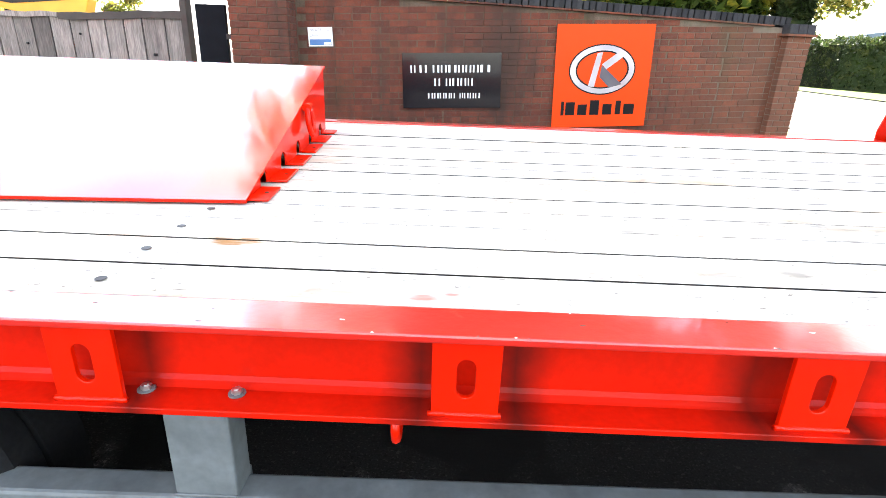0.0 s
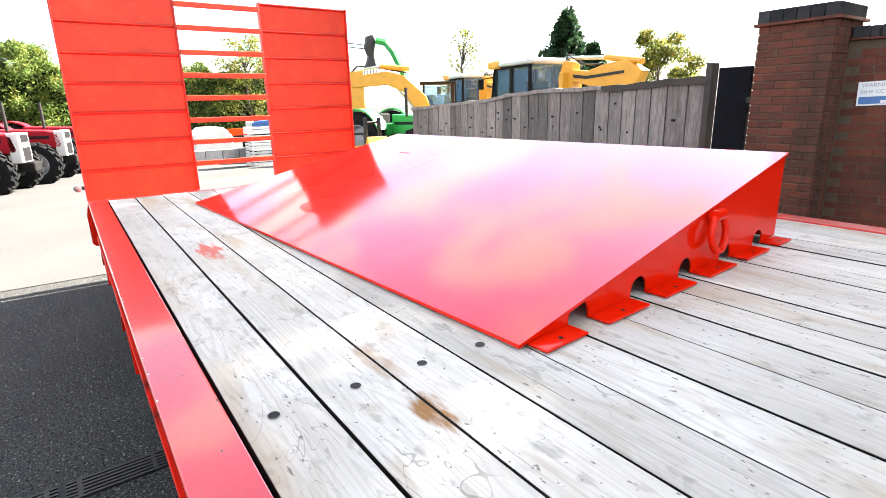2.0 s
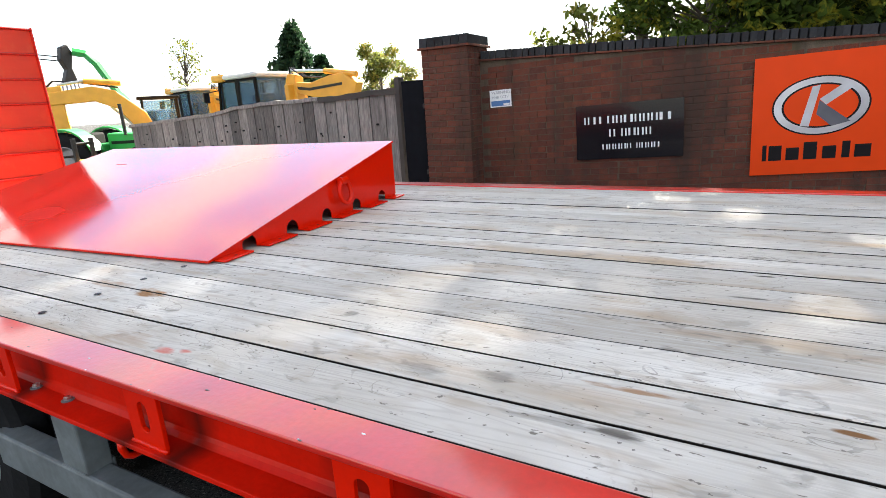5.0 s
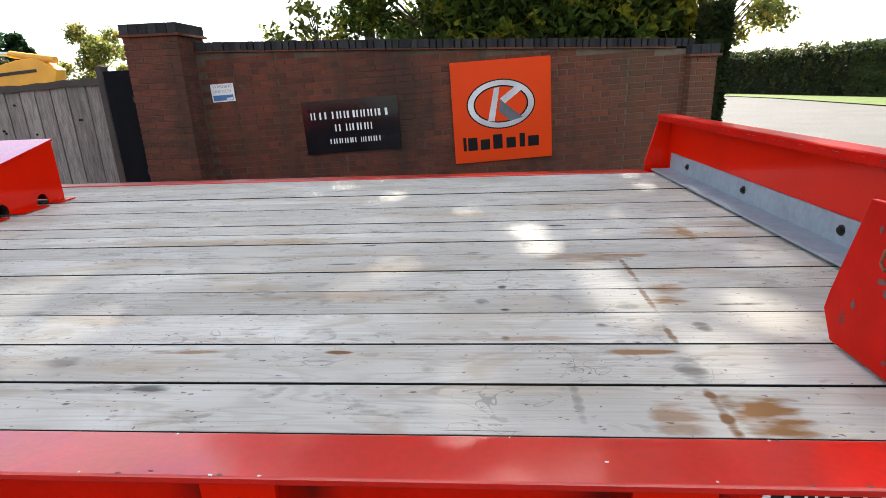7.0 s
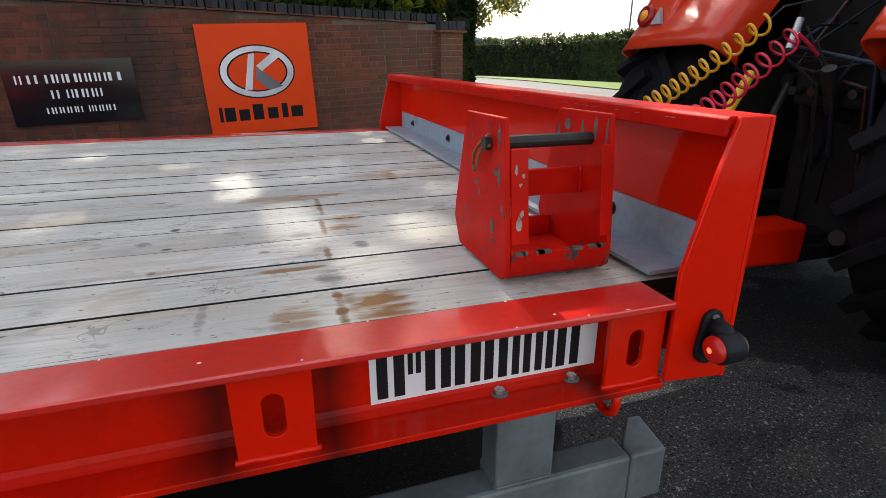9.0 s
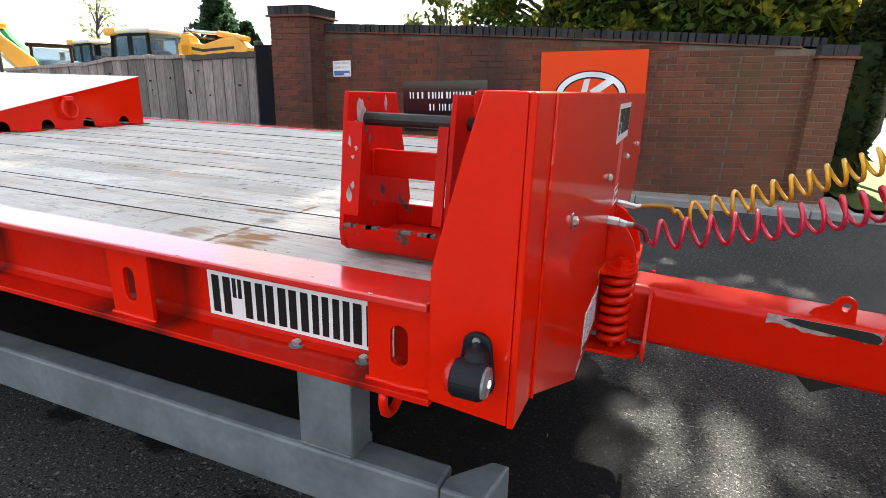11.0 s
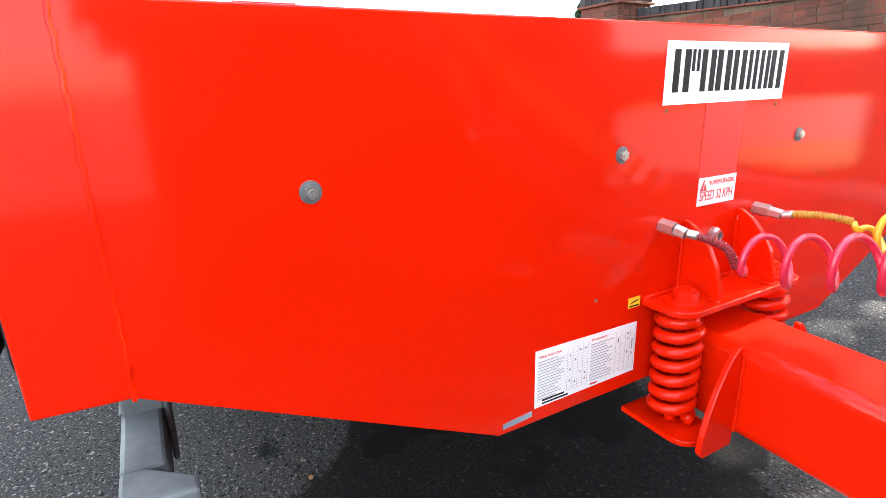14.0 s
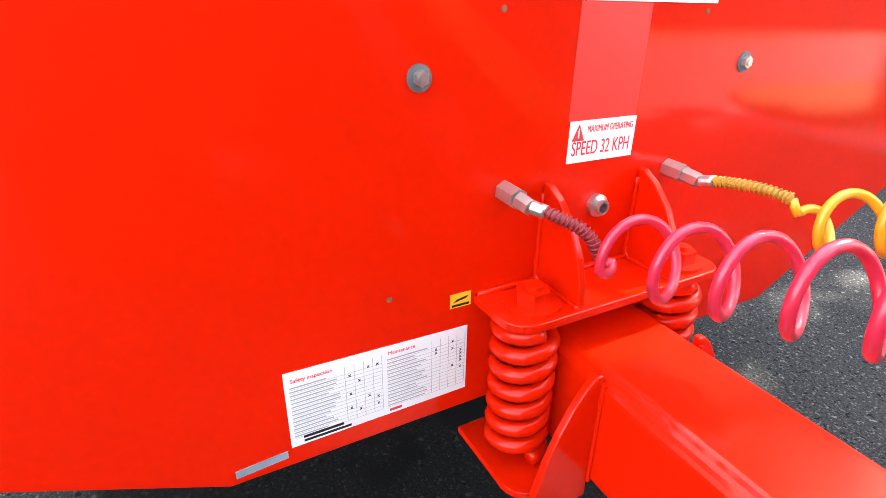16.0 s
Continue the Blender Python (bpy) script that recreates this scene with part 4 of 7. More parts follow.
for a, b, h in ((0.11, 0.15, 0.17), (0.17, 0.29, 0.16), (0.33, 0.45, 0.13), (0.49, 0.61, 0.18), (0.66, 0.78, 0.13), (0.83, 0.90, 0.17), (0.94, 1.08, 0.13)):
    part("bar", plate(bmesh.new(), m, a, 0.69, b, 0.69 + h, 0.006, 0.0075), BLACK, s)


# ---- timber gate beside the pier ----
SAG = [(-14.4, 1.37), (-13.1, 1.43), (-12.0, 1.48), (-11.2, 1.51), (-10.5, 1.55), (-10.0, 1.62), (-9.6, 1.64), (-8.7, 1.665), (-7.6, 1.66), (-6.7, 1.69), (-5.8, 1.725)]


def timber_gate():
    a, b = Vector((-14.2, 7.35, 0)), Vector((-5.92, 6.42, 0))
    d = (b - a).normalized()
    ang = math.atan2(d.y, d.x)
    m = Matrix.Translation(a) @ Matrix.Rotation(ang, 4, "Z")
    ln = (b - a).length
    g = thing("timber_gate", (-10, 6.9, 0), "weathered grey close-boarded timber field gate with sagging top", "gate")

    def top(u):
        x = -14.2 + 8.28 * u / ln
        for (xa, za), (xb, zb) in zip(SAG, SAG[1:]):
            if x <= xb:
                return za + (zb - za) * (x - xa) / (xb - xa) + 0.006 * math.sin(5.1 * u)
        return SAG[-1][1]

    u, i = 0.0, 0
    r = random.Random(5)
    while u < ln - 0.1:
        w = r.uniform(0.225, 0.315)
        t = top(u + w / 2) - 0.03
        bm = slab([(u + 0.009, -0.12), (u + w - 0.009, -0.12), (u + w - 0.010, t), (u + 0.010, t - 0.012)], "y", -0.012 + r.uniform(-0.006, 0.006), 0.012)
        bmesh.ops.transform(bm, matrix=m, verts=bm.verts)
        part("plank", bm, FENCEM, g)
        for k in range(2):
            if r.random() < 0.6:
                hz = top(u) - r.uniform(0.25, 0.75)
                part("knot_hole", rodded(m @ Vector((u + w * r.uniform(0.3, 0.7), -0.021, hz)), m @ Vector((u + w * 0.5, -0.010, hz)), 0.016, n=8), BLACK, g)
        u += w
    pts = [ln * k / 24 for k in range(25)]
    cut = ln * 0.79
    for span, mat, thick, note in (([cut * k / 30 for k in range(31)], FENCEM, 0.062, "split grey weathered top rail"), ([cut + 0.02 + (ln - cut - 0.02) * k / 12 for k in range(13)], FENCE_DARK, 0.085, "dark stained top rail")):
        lo = [(p, top(p) - thick + 0.006 * math.sin(9.0 * p)) for p in span]
        hi = [(p, top(p) + 0.007 * math.sin(14.0 * p)) for p in reversed(span)]
        bm = prism(bmesh.new(), lo + hi, "y", -0.05, 0.03)
        bmesh.ops.transform(bm, matrix=m, verts=bm.verts)
        part("top_rail", bm, mat, g, note)
    # added black sheet, blocking the lit yard so the board gaps read dark
    bm = prism(bmesh.new(), [(p, -0.1) for p in pts] + [(p, top(p) - 0.075) for p in reversed(pts)], "y", 0.02, 0.028)
    bmesh.ops.transform(bm, matrix=m, verts=bm.verts)
    part("backing_sheet", bm, GATE_BLACK, g, "added black sheet that darkens the gaps between boards")
    part("back_rail", boxed((0, 0.034, 0.4), (ln, 0.06, 0.52), 0.004, m), FENCE_DARK, g)
    part("gate_post", boxed((ln - 0.03, -0.07, 0), (ln + 0.06, 0.06, 1.86), 0.012, m), FENCE_DARK, g)
    return g


timber_gate()
s = thing("dark_gate_leaf", (-5.45, 6.2, 0), "dark edge of an open steel gate beside the pier", "gate")
part("panel", boxed((-5.58, 5.96, 0.05), (-5.23, 6.02, 1.775), 0.006), GATE_BLACK, s)
part("hinge", boxed((-5.22, 5.90, 0.5), (-5.08, 5.93, 0.56), 0.004), DARK_STEEL, s)
part("hinge", boxed((-5.22, 5.90, 1.4), (-5.08, 5.93, 1.46), 0.004), DARK_STEEL, s)


# ---- trailer ----
DECK = 0.95
REAR = -6.12
trailer = thing("low_loader_trailer", (-3.5, 1.25, 0), "red flatbed plant trailer with grey timber deck", "trailer")
JOINTS = [0.078, 0.226, 0.378, 0.532, 0.680, 0.830, 0.982, 1.125, 1.258, 1.392, 1.545, 1.675, 1.805, 1.955, 2.100, 2.250, 2.436]
GAPS = [0.009, 0.0066, 0.0034, 0.0068, 0.0024, 0.0070, 0.0056, 0.0058, 0.0032, 0.0076, 0.0055, 0.0050, 0.0032, 0.0048, 0.0055, 0.0048, 0.007]
r = random.Random(11)
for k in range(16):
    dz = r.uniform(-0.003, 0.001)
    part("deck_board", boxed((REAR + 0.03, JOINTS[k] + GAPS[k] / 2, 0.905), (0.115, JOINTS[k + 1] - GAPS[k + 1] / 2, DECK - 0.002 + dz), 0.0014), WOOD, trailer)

# packed grime in the joints
GRIME = material("joint_grime", (0.006, 0.005, 0.004), 0.95, vary=0.2)
for k in range(16):
    part("joint_grime", boxed((REAR + 0.04, JOINTS[k] - GAPS[k] / 2 - 0.0004, 0.900), (0.11, JOINTS[k] + GAPS[k] / 2 + 0.0004, 0.914)), GRIME, trailer)


def rail(y0, sign):
    """A C-section side rail facing outwards; y0 is its outer edge, sign points inwards."""
    def across(d0, d1):
        return min(y0 + sign * d0, y0 + sign * d1), max(y0 + sign * d0, y0 + sign * d1)

    lo, hi = across(0.0, 0.098)
    flange = part("side_rail", boxed((REAR, lo, 0.938), (-0.004, hi, 0.952), 0.003), RED_RAIL, trailer, "red steel side rail with scuffed top flange")
    lo, hi = across(0.082, 0.090)
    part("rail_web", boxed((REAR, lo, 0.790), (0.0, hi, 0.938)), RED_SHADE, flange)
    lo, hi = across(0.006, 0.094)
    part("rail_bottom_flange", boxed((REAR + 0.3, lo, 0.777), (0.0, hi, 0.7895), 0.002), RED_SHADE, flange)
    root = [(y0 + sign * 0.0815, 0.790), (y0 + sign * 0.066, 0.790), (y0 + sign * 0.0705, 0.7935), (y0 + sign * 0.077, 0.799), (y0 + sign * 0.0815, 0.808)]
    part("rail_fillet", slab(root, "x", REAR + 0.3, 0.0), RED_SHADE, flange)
    return flange


near_rail = rail(-0.024, 1)
far_rail = rail(2.532, -1)
slot = ring_points(0, 0.021, 0.0155, 0.0155, 9, 0, 180) + ring_points(0, -0.021, 0.0155, 0.0155, 9, 180, 360)
r = random.Random(52)
for x in (-0.060, -0.668, -1.283, -1.896, -2.473, -3.103, -3.66, -4.86, -5.45, -5.80):
    p = slab([(x - 0.056, 0.793), (x + 0.056, 0.793), (x + 0.057, 0.934), (x - 0.057, 0.934)], "y", -0.004, 0.006, [[(x + a, 0.862 + b) for a, b in slot]], bevel=0.0015)
    br = part("lashing_bracket", p, RED, trailer, "red lashing bracket with upright oval slot")
    for z, w_ in ((0.7925, 0.061), (0.9355, 0.062)):
        bead = [(x - w_ + 2 * w_ * k / 14, -0.003 + r.uniform(-0.0012, 0.0012), z + r.uniform(-0.0012, 0.0012)) for k in range(15)]
        part("weld_bead", sweep(bmesh.new(), bead, 0.0052, 6), RED, br, smooth=True)
for x, y in ((-3.029, 0.033), (-2.869, 0.031), (-0.297, 0.042), (-0.154, 0.044)):
    bolt(trailer, (x, y, 0.790), (0, 0, 1), 0.0095, STEEL, washer=True)
    part("bolt_end", rodded((x, y, 0.776), (x, y, 0.758), 0.0065, n=10), STEEL, trailer)
for x in (-0.088, -2.588, -4.0):
    part("rope_hook", sweep(bmesh.new(), [(x, -0.004, 0.780), (x, -0.006, 0.752), (x, 0.000, 0.733), (x, 0.014, 0.722), (x, 0.032, 0.720), (x, 0.046, 0.727), (x, 0.052, 0.738)], 0.0085), RED, trailer, smooth=True)
# side name plate: plain upright bars on white
p = part("side_plate_white", boxed((-0.520, 0.0557, 0.806), (-0.100, 0.0578, 0.900)), WHITE, trailer, "white maker's plate with bold black lettering bars")
for a, b, h in ((0.012, 0.062, 0.078), (0.068, 0.092, 0.04), (0.10, 0.148, 0.078), (0.156, 0.206, 0.078), (0.214, 0.26, 0.078), (0.27, 0.308, 0.078), (0.318, 0.356, 0.078), (0.364, 0.412, 0.078)):
    w_ = (b - a) * 0.36
    part("upright_bar", boxed((-0.520 + a * 0.93, 0.0545, 0.892 - h), (-0.520 + a * 0.93 + w_, 0.0556, 0.892)), BLACK, p)
    part("upright_bar", boxed((-0.520 + b * 0.93 - w_, 0.0545, 0.892 - h), (-0.520 + b * 0.93, 0.0556, 0.892)), BLACK, p)

# chassis
for y in (0.72, 1.78):
    bm = bmesh.new()
    box(bm, (-6.1, y - 0.06, 0.885), (0.0, y + 0.06, 0.90))
    box(bm, (-6.1, y - 0.006, 0.56), (0.0, y + 0.006, 0.885))
    box(bm, (-6.1, y - 0.06, 0.545), (0.0, y + 0.06, 0.56))
    part("chassis_beam", bm, BLACK_UNDER, trailer)
for k in range(10):
    part("cross_member", boxed((-0.3 - 0.6 * k, 0.09, 0.79), (-0.24 - 0.6 * k, 2.42, 0.90)), BLACK_UNDER, trailer)

# headboard
front = [(-0.0157, 0.782), (0.0924, 0.777), (0.664, 0.505), (1.803, 0.505), (2.374, 0.777), (2.482, 0.782), (2.482, 1.243), (-0.0157, 1.243)]
head = part("headboard", slab(front, "x", 0.121, 0.132, bevel=0.003), RED, trailer, "glossy red steel headboard panel")
part("top_flange", slab([(0.1205, 1.229), (0.1205, 1.243), (0.050, 1.243), (0.045, 1.238), (0.045, 1.212), (0.052, 1.210), (0.054, 1.229)], "y", -0.005, 2.471, bevel=0.002), RED_WORN, head, "chipped red top flange with turned-down lip")
side = [(-0.006, 0.795), (0.1205, 0.785), (0.1205, 1.243), (0.062, 1.243), (0.038, 1.165), (-0.006, 1.0)]
part("side_return", slab(side, "y", -0.0157, -0.0057, bevel=0.002), RED, head)
part("side_return", slab(side, "y", 2.472, 2.482, bevel=0.002), RED, head)
part("weld_seam", sweep(bmesh.new(), [(0.1335, 0.0925 + 0.0012 * math.sin(k * 2.1), 0.775 + 0.0116 * k) for k in range(41)], 0.003, 6), RED, head)
bm = bmesh.new()
prism(bm, [(0.119, 0.956), (0.119, 1.045), (0.112, 1.045), (0.112, 0.964), (0.012, 0.964), (0.012, 0.956)], "y", 0.082, 2.405)
part("angle_strip", bm, GALV, head, "galvanised steel angle along the headboard foot")
for y in (0.35, 0.95, 1.55, 2.15):
    bolt(head, (0.132, y - 0.004, 1.011), (1, 0, 0), 0.0100, STEEL)
    bolt(head, (0.112, y, 1.006), (-1, 0, 0), 0.010, DARK_STEEL)
# front labels
p = part("front_plate_white", boxed((0.1325, 1.047, 1.096), (0.1337, 1.448, 1.212)), WHITE, head, "white maker's plate with bold black lettering bars")
for a, b, h in ((0.022, 0.070, 0.078), (0.075, 0.098, 0.04), (0.105, 0.148, 0.078), (0.154, 0.20, 0.078), (0.208, 0.25, 0.078), (0.26, 0.292, 0.078), (0.302, 0.335, 0.078), (0.341, 0.385, 0.078)):
    w_ = (b - a) * 0.36
    part("upright_bar", boxed((0.1338, 1.047 + a, 1.197 - h), (0.1346, 1.047 + a + w_, 1.197)), BLACK, p)
    part("upright_bar", boxed((0.1338, 1.047 + b - w_, 1.197 - h), (0.1346, 1.047 + b, 1.197)), BLACK, p)
TAPE = material("clear_tape", (0.70, 0.022, 0.014), 0.5, vary=0.04, scale=4)
part("tape_strip", boxed((0.1325, 1.181, 0.943), (0.1330, 1.312, 1.095)), TAPE, head, "pale tape strip")
p = part("speed_label", boxed((0.1325, 1.185, 0.882), (0.1337, 1.315, 0.9425)), WHITE, head, "white speed warning label with red lettering")
# the label faces the drawbar: its own x runs along the trailer's width
face = Matrix(((0, 0, 1, 0.1338), (1, 0, 0, 0), (0, 1, 0, 0), (0, 0, 0, 1)))
words("writing", "SPEED 32 KPH", 0.0235, face @ Matrix.Translation((1.191, 0.887, 0)) @ Matrix.Diagonal((0.80, 1.25, 1, 1)), RED_PRINT, p, 0.0004)
words("writing", "MAXIMUM OPERATING", 0.0125, face @ Matrix.Translation((1.218, 0.9225, 0)) @ Matrix.Diagonal((0.70, 1.1, 1, 1)), RED_PRINT, p, 0.0004)
part("triangle", slab([(1.190, 0.914), (1.213, 0.914), (1.2015, 0.938)], "x", 0.1338, 0.1344), RED_PRINT, p)
part("stroke", boxed((0.1345, 1.2005, 0.918), (0.1348, 1.2025, 0.932)), WHITE, p)
p = part("service_sheet", slab([(0.748, 0.537), (1.026, 0.540), (1.026, 0.655), (0.748, 0.660)], "x", 0.1325, 0.1334), WHITE, head, "white printed service table sheet")
r = random.Random(21)
for col, (y0, y1, yt) in enumerate(((0.754, 0.885, 0.83), (0.893, 1.022, 0.965))):
    words("writing", ("Safety inspection", "Maintenance")[col], 0.0085, face @ Matrix.Translation((y0 + 0.002, 0.641, -0.0002)), RED_PRINT, p, 0.0003)
    for k in range(14):
        z = 0.634 - 0.0062 * k
        part("text_line", boxed((0.1335, y0, z), (0.1337, y0 + (yt - y0) * r.uniform(0.6, 0.97), z + 0.0018)), GREY_PRINT, p)
        part("rule", boxed((0.1335, y0, z - 0.0022), (0.1336, y1, z - 0.0017)), GREY_PRINT, p)
    for k in range(5):
        y = yt + (y1 - yt) * k / 4
        part("rule", boxed((0.1335, y, 0.552), (0.1336, y + 0.0006, 0.645)), GREY_PRINT, p)
    for k in range(10):
        y, z = yt + (y1 - yt) * (r.randrange(4) + 0.5) / 4, 0.634 - 0.0062 * r.randrange(14)
        bm = bmesh.new()
        for sgn in (1, -1):
            box(bm, (-0.0002, -0.0027, -0.0005), (0.0002, 0.0027, 0.0005), 0, Matrix.Translation((0.1338, y, z)) @ Matrix.Rotation(sgn * 0.9, 4, "X"))
        part("tick", bm, BLACK, p)
for a, b, z, h in ((0.766, 0.824, 0.5475, 0.0045), (0.766, 0.835, 0.541, 0.004)):
    part("bar", boxed((0.1335, a, z), (0.1338, b, z + h)), BLACK, p)
part("bar", boxed((0.1335, 0.895, 0.543), (0.1338, 0.915, 0.5475)), RED_PRINT, p)
p = part("grease_label", boxed((0.1325, 0.995, 0.690), (0.1332, 1.030, 0.713)), YELLOW, head, "small yellow maintenance label")
part("bar", boxed((0.1333, 0.998, 0.692), (0.1336, 1.027, 0.6955)), BLACK, p)
part("bar", slab([(1.0, 0.699), (1.022, 0.703), (1.026, 0.707), (1.006, 0.7035)], "x", 0.1333, 0.1336), BLACK, p)
part("serial_tag", slab([(0.672, 0.517), (0.742, 0.522), (0.742, 0.534), (0.672, 0.529)], "x", 0.1325, 0.1335), GALV, head, "small stamped grey serial strip")
for y, z in ((1.06, 1.085), (1.43, 1.085), (0.30, 0.57), (0.9, 0.73)):
    part("rivet", rodded((0.132, y, z), (0.1335, y, z), 0.004, n=8), RUST, head)

# spring drawbar
DB0, DB1 = Vector((0.10, 1.25, 0.535)), Vector((2.05, 1.25, 0.47))
ang = math.atan2(DB1.z - DB0.z, DB1.x - DB0.x)
mdb = Matrix.Translation(DB0) @ Matrix.Rotation(-ang, 4, "Y")
tube = []
for cy, cz, a0 in ((0.074, 0.074, 0), (-0.074, 0.074, 90), (-0.074, -0.074, 180), (0.074, -0.074, 270)):
    tube += ring_points(cy, cz, 0.026, 0.026, 7, a0, a0 + 90)
tube = slab(tube, "x", 0.0, 1.75)
bmesh.ops.transform(tube, matrix=mdb, verts=tube.verts)
draw = part("drawbar", tube, RED, trailer, "heavy red box-section sprung drawbar", smooth=False)
part("tow_eye_neck", rodded(mdb @ Vector((1.7, 0, 0)), mdb @ Vector((1.95, 0, 0)), 0.06), DARK_STEEL, draw)
part("tow_eye", lathe(bmesh.new(), [(-0.02 + 0.02 * math.cos(a), 0.055 + 0.02 * math.sin(a)) for a in [2 * math.pi * k / 10 for k in range(11)]], mdb @ Vector((2.02, 0, 0.02)), "z", 24), DARK_STEEL, draw)
lug = slab([(0.60, 0.095), (0.615, 0.12), (0.65, 0.135)] + ring_points(0.69, 0.145, 0.028, 0.028, 8, 150, 0) + [(0.725, 0.095)], "y", -0.055, -0.04, [ring_points(0.692, 0.140, 0.014, 0.014, 12)])
bmesh.ops.transform(lug, matrix=mdb @ Matrix.Translation((0.065, 0, 0)), verts=lug.verts)
part("chain_lug", lug, RED, draw)
SCRAPED = material("scraped_bare_steel", (0.42, 0.33, 0.31), 0.45, metal=0.3, vary=0.3, scale=50, fine=0.2)
r = random.Random(71)
rim_ = [(0.545 + 0.0205 * k, 0.094) for k in range(16)] + [(0.8525 - 0.0205 * k, 0.064 + r.uniform(-0.008, 0.008) - 0.004 * math.sin(k * 0.21)) for k in range(16)]
wear = slab(rim_, "y", -0.1006, -0.1002)
bmesh.ops.transform(wear, matrix=mdb, verts=wear.verts)
worn = part("worn_patch", wear, SCRAPED, draw, "scraped pale steel patch")
gash = slab([(0.585, 0.084), (0.62, 0.093), (0.82, 0.093), (0.842, 0.086), (0.852, 0.075), (0.845, 0.060), (0.82, 0.058), (0.64, 0.070)], "y", -0.1012, -0.1007)
bmesh.ops.transform(gash, matrix=mdb, verts=gash.verts)
part("dark_gash", gash, DARK_STEEL, worn, "dark rubbed gash")
st = slab([(0.62, -0.155), (0.72, -0.10), (0.56, -0.10)], "y", -0.06, -0.04)
bmesh.ops.transform(st, matrix=mdb @ Matrix.Translation((0.105, 0, 0)), verts=st.verts)
part("stop_plate", st, DARK_STEEL, draw)
# spring plates, lugs, coils
outline = [(0.133, 1.035), (0.205, 1.035)] + ring_points(0.205, 1.075, 0.04, 0.04, 6, 270, 360) + ring_points(0.205, 1.425, 0.04, 0.04, 6, 0, 90) + [(0.133, 1.465)]
top_plate = part("spring_plate", slab(outline, "z", 0.690, 0.703, bevel=0.002), RED, draw)
outline2 = [(0.10, 1.035), (0.240, 1.035)] + ring_points(0.240, 1.075, 0.04, 0.04, 6, 270, 360) + [(0.289, 1.095), (0.289, 1.149), (0.10, 1.149)]
part("spring_plate", slab(outline2, "z", 0.416, 0.428, bevel=0.002), RED, draw)
part("spring_plate", slab([(a, 2.5 - b) for a, b in outline2], "z", 0.416, 0.428, bevel=0.002), RED, draw)
for y in (1.148, 1.340):
    ear = [(0.133, 0.704), (0.236, 0.704), (0.234, 0.735), (0.222, 0.775), (0.20, 0.812), (0.17, 0.842), (0.145, 0.857), (0.133, 0.859)]
    part("ear_plate", slab(ear, "y", y, y + 0.012, bevel=0.002), RED, draw)
for y in (1.093, 1.407):
    pts = []
    for k in range(7 * 20 + 1):
        a = 2 * math.pi * k / 20
        pts.append((0.190 + 0.0405 * math.cos(a), y + 0.0405 * math.sin(a), 0.443 + 0.233 * k / 140))
    part("coil_spring", sweep(bmesh.new(), pts, 0.0128, 10), RED, draw, "thick red painted coil spring", smooth=True)
    part("spring_bolt", rodded((0.190, y, 0.40), (0.190, y, 0.70), 0.012), RED, draw)
    bolt(draw, (0.194, y + (0.004 if y < 1.2 else -0.004), 0.703), (0, 0, 1), 0.0265, RED, "spring_nut")
for sgn in (-1, 1):
    rib = [(0.100, 0.632), (0.112, 0.632), (0.128, 0.618), (0.148, 0.590), (0.168, 0.552), (0.186, 0.506), (0.200, 0.458), (0.205, 0.420), (0.194, 0.406), (0.100, 0.406)]
    part("rib_plate", slab([(1.25 + sgn * a, b) for a, b in rib], "x", 0.290, 0.304, bevel=0.003), RED, draw, "curved red stiffening plate")
    part("weld_bead", sweep(bmesh.new(), [(0.306, 1.25 + sgn * 0.1015, 0.44 + 0.018 * k) for k in range(11)], 0.004, 6), RED, draw)
part("weld_bead", sweep(bmesh.new(), [(0.136, 1.04 + 0.03 * k, 0.7045 + 0.0008 * (k % 3)) for k in range(15)], 0.0055, 6), RED, draw, smooth=True)
for y in (1.154, 1.346):
    part("weld_bead", sweep(bmesh.new(), [(0.238 - 0.0073 * k, y - 0.007, 0.7045) for k in range(14)] + [(0.135, y - 0.007, 0.712 + 0.012 * k) for k in range(12)], 0.0042, 6), RED, draw, smooth=True)
# hose couplings on the panel
fit_l = part("coupling", rodded((0.132, 1.077, 0.858), (0.168, 1.078, 0.855), 0.0152, n=6), STEEL, head, "zinc hexagon air coupling")
part("coupling_tail", rodded((0.168, 1.078, 0.855), (0.190, 1.082, 0.850), 0.0122, n=6), STEEL, fit_l)
fit_r = part("coupling", rodded((0.132, 1.405, 0.852), (0.168, 1.407, 0.849), 0.0152, n=6), STEEL, head, "zinc hexagon air coupling")
part("coupling_tail", rodded((0.168, 1.407, 0.849), (0.196, 1.410, 0.845), 0.0122, n=6), STEEL, fit_r)
bm = lathe(bmesh.new(), [(0.132, 0.018), (0.142, 0.018), (0.146, 0.012), (0.152, 0.012), (0.152, 0.008), (0.136, 0.008)], (0, 1.255, 0.810), "x", 18)
part("open_coupling", bm, STEEL, head, "open threaded steel coupling")

# front panel and drawbar at their full width and height
spread = Matrix.Translation((0.005, -0.004, 0.490 - 0.505 * 1.039)) @ Matrix.Diagonal((1, 1.017, 1.039, 1))
for ob in (head, *head.children_recursive, draw, *draw.children_recursive):
    ob.data.transform(spread)

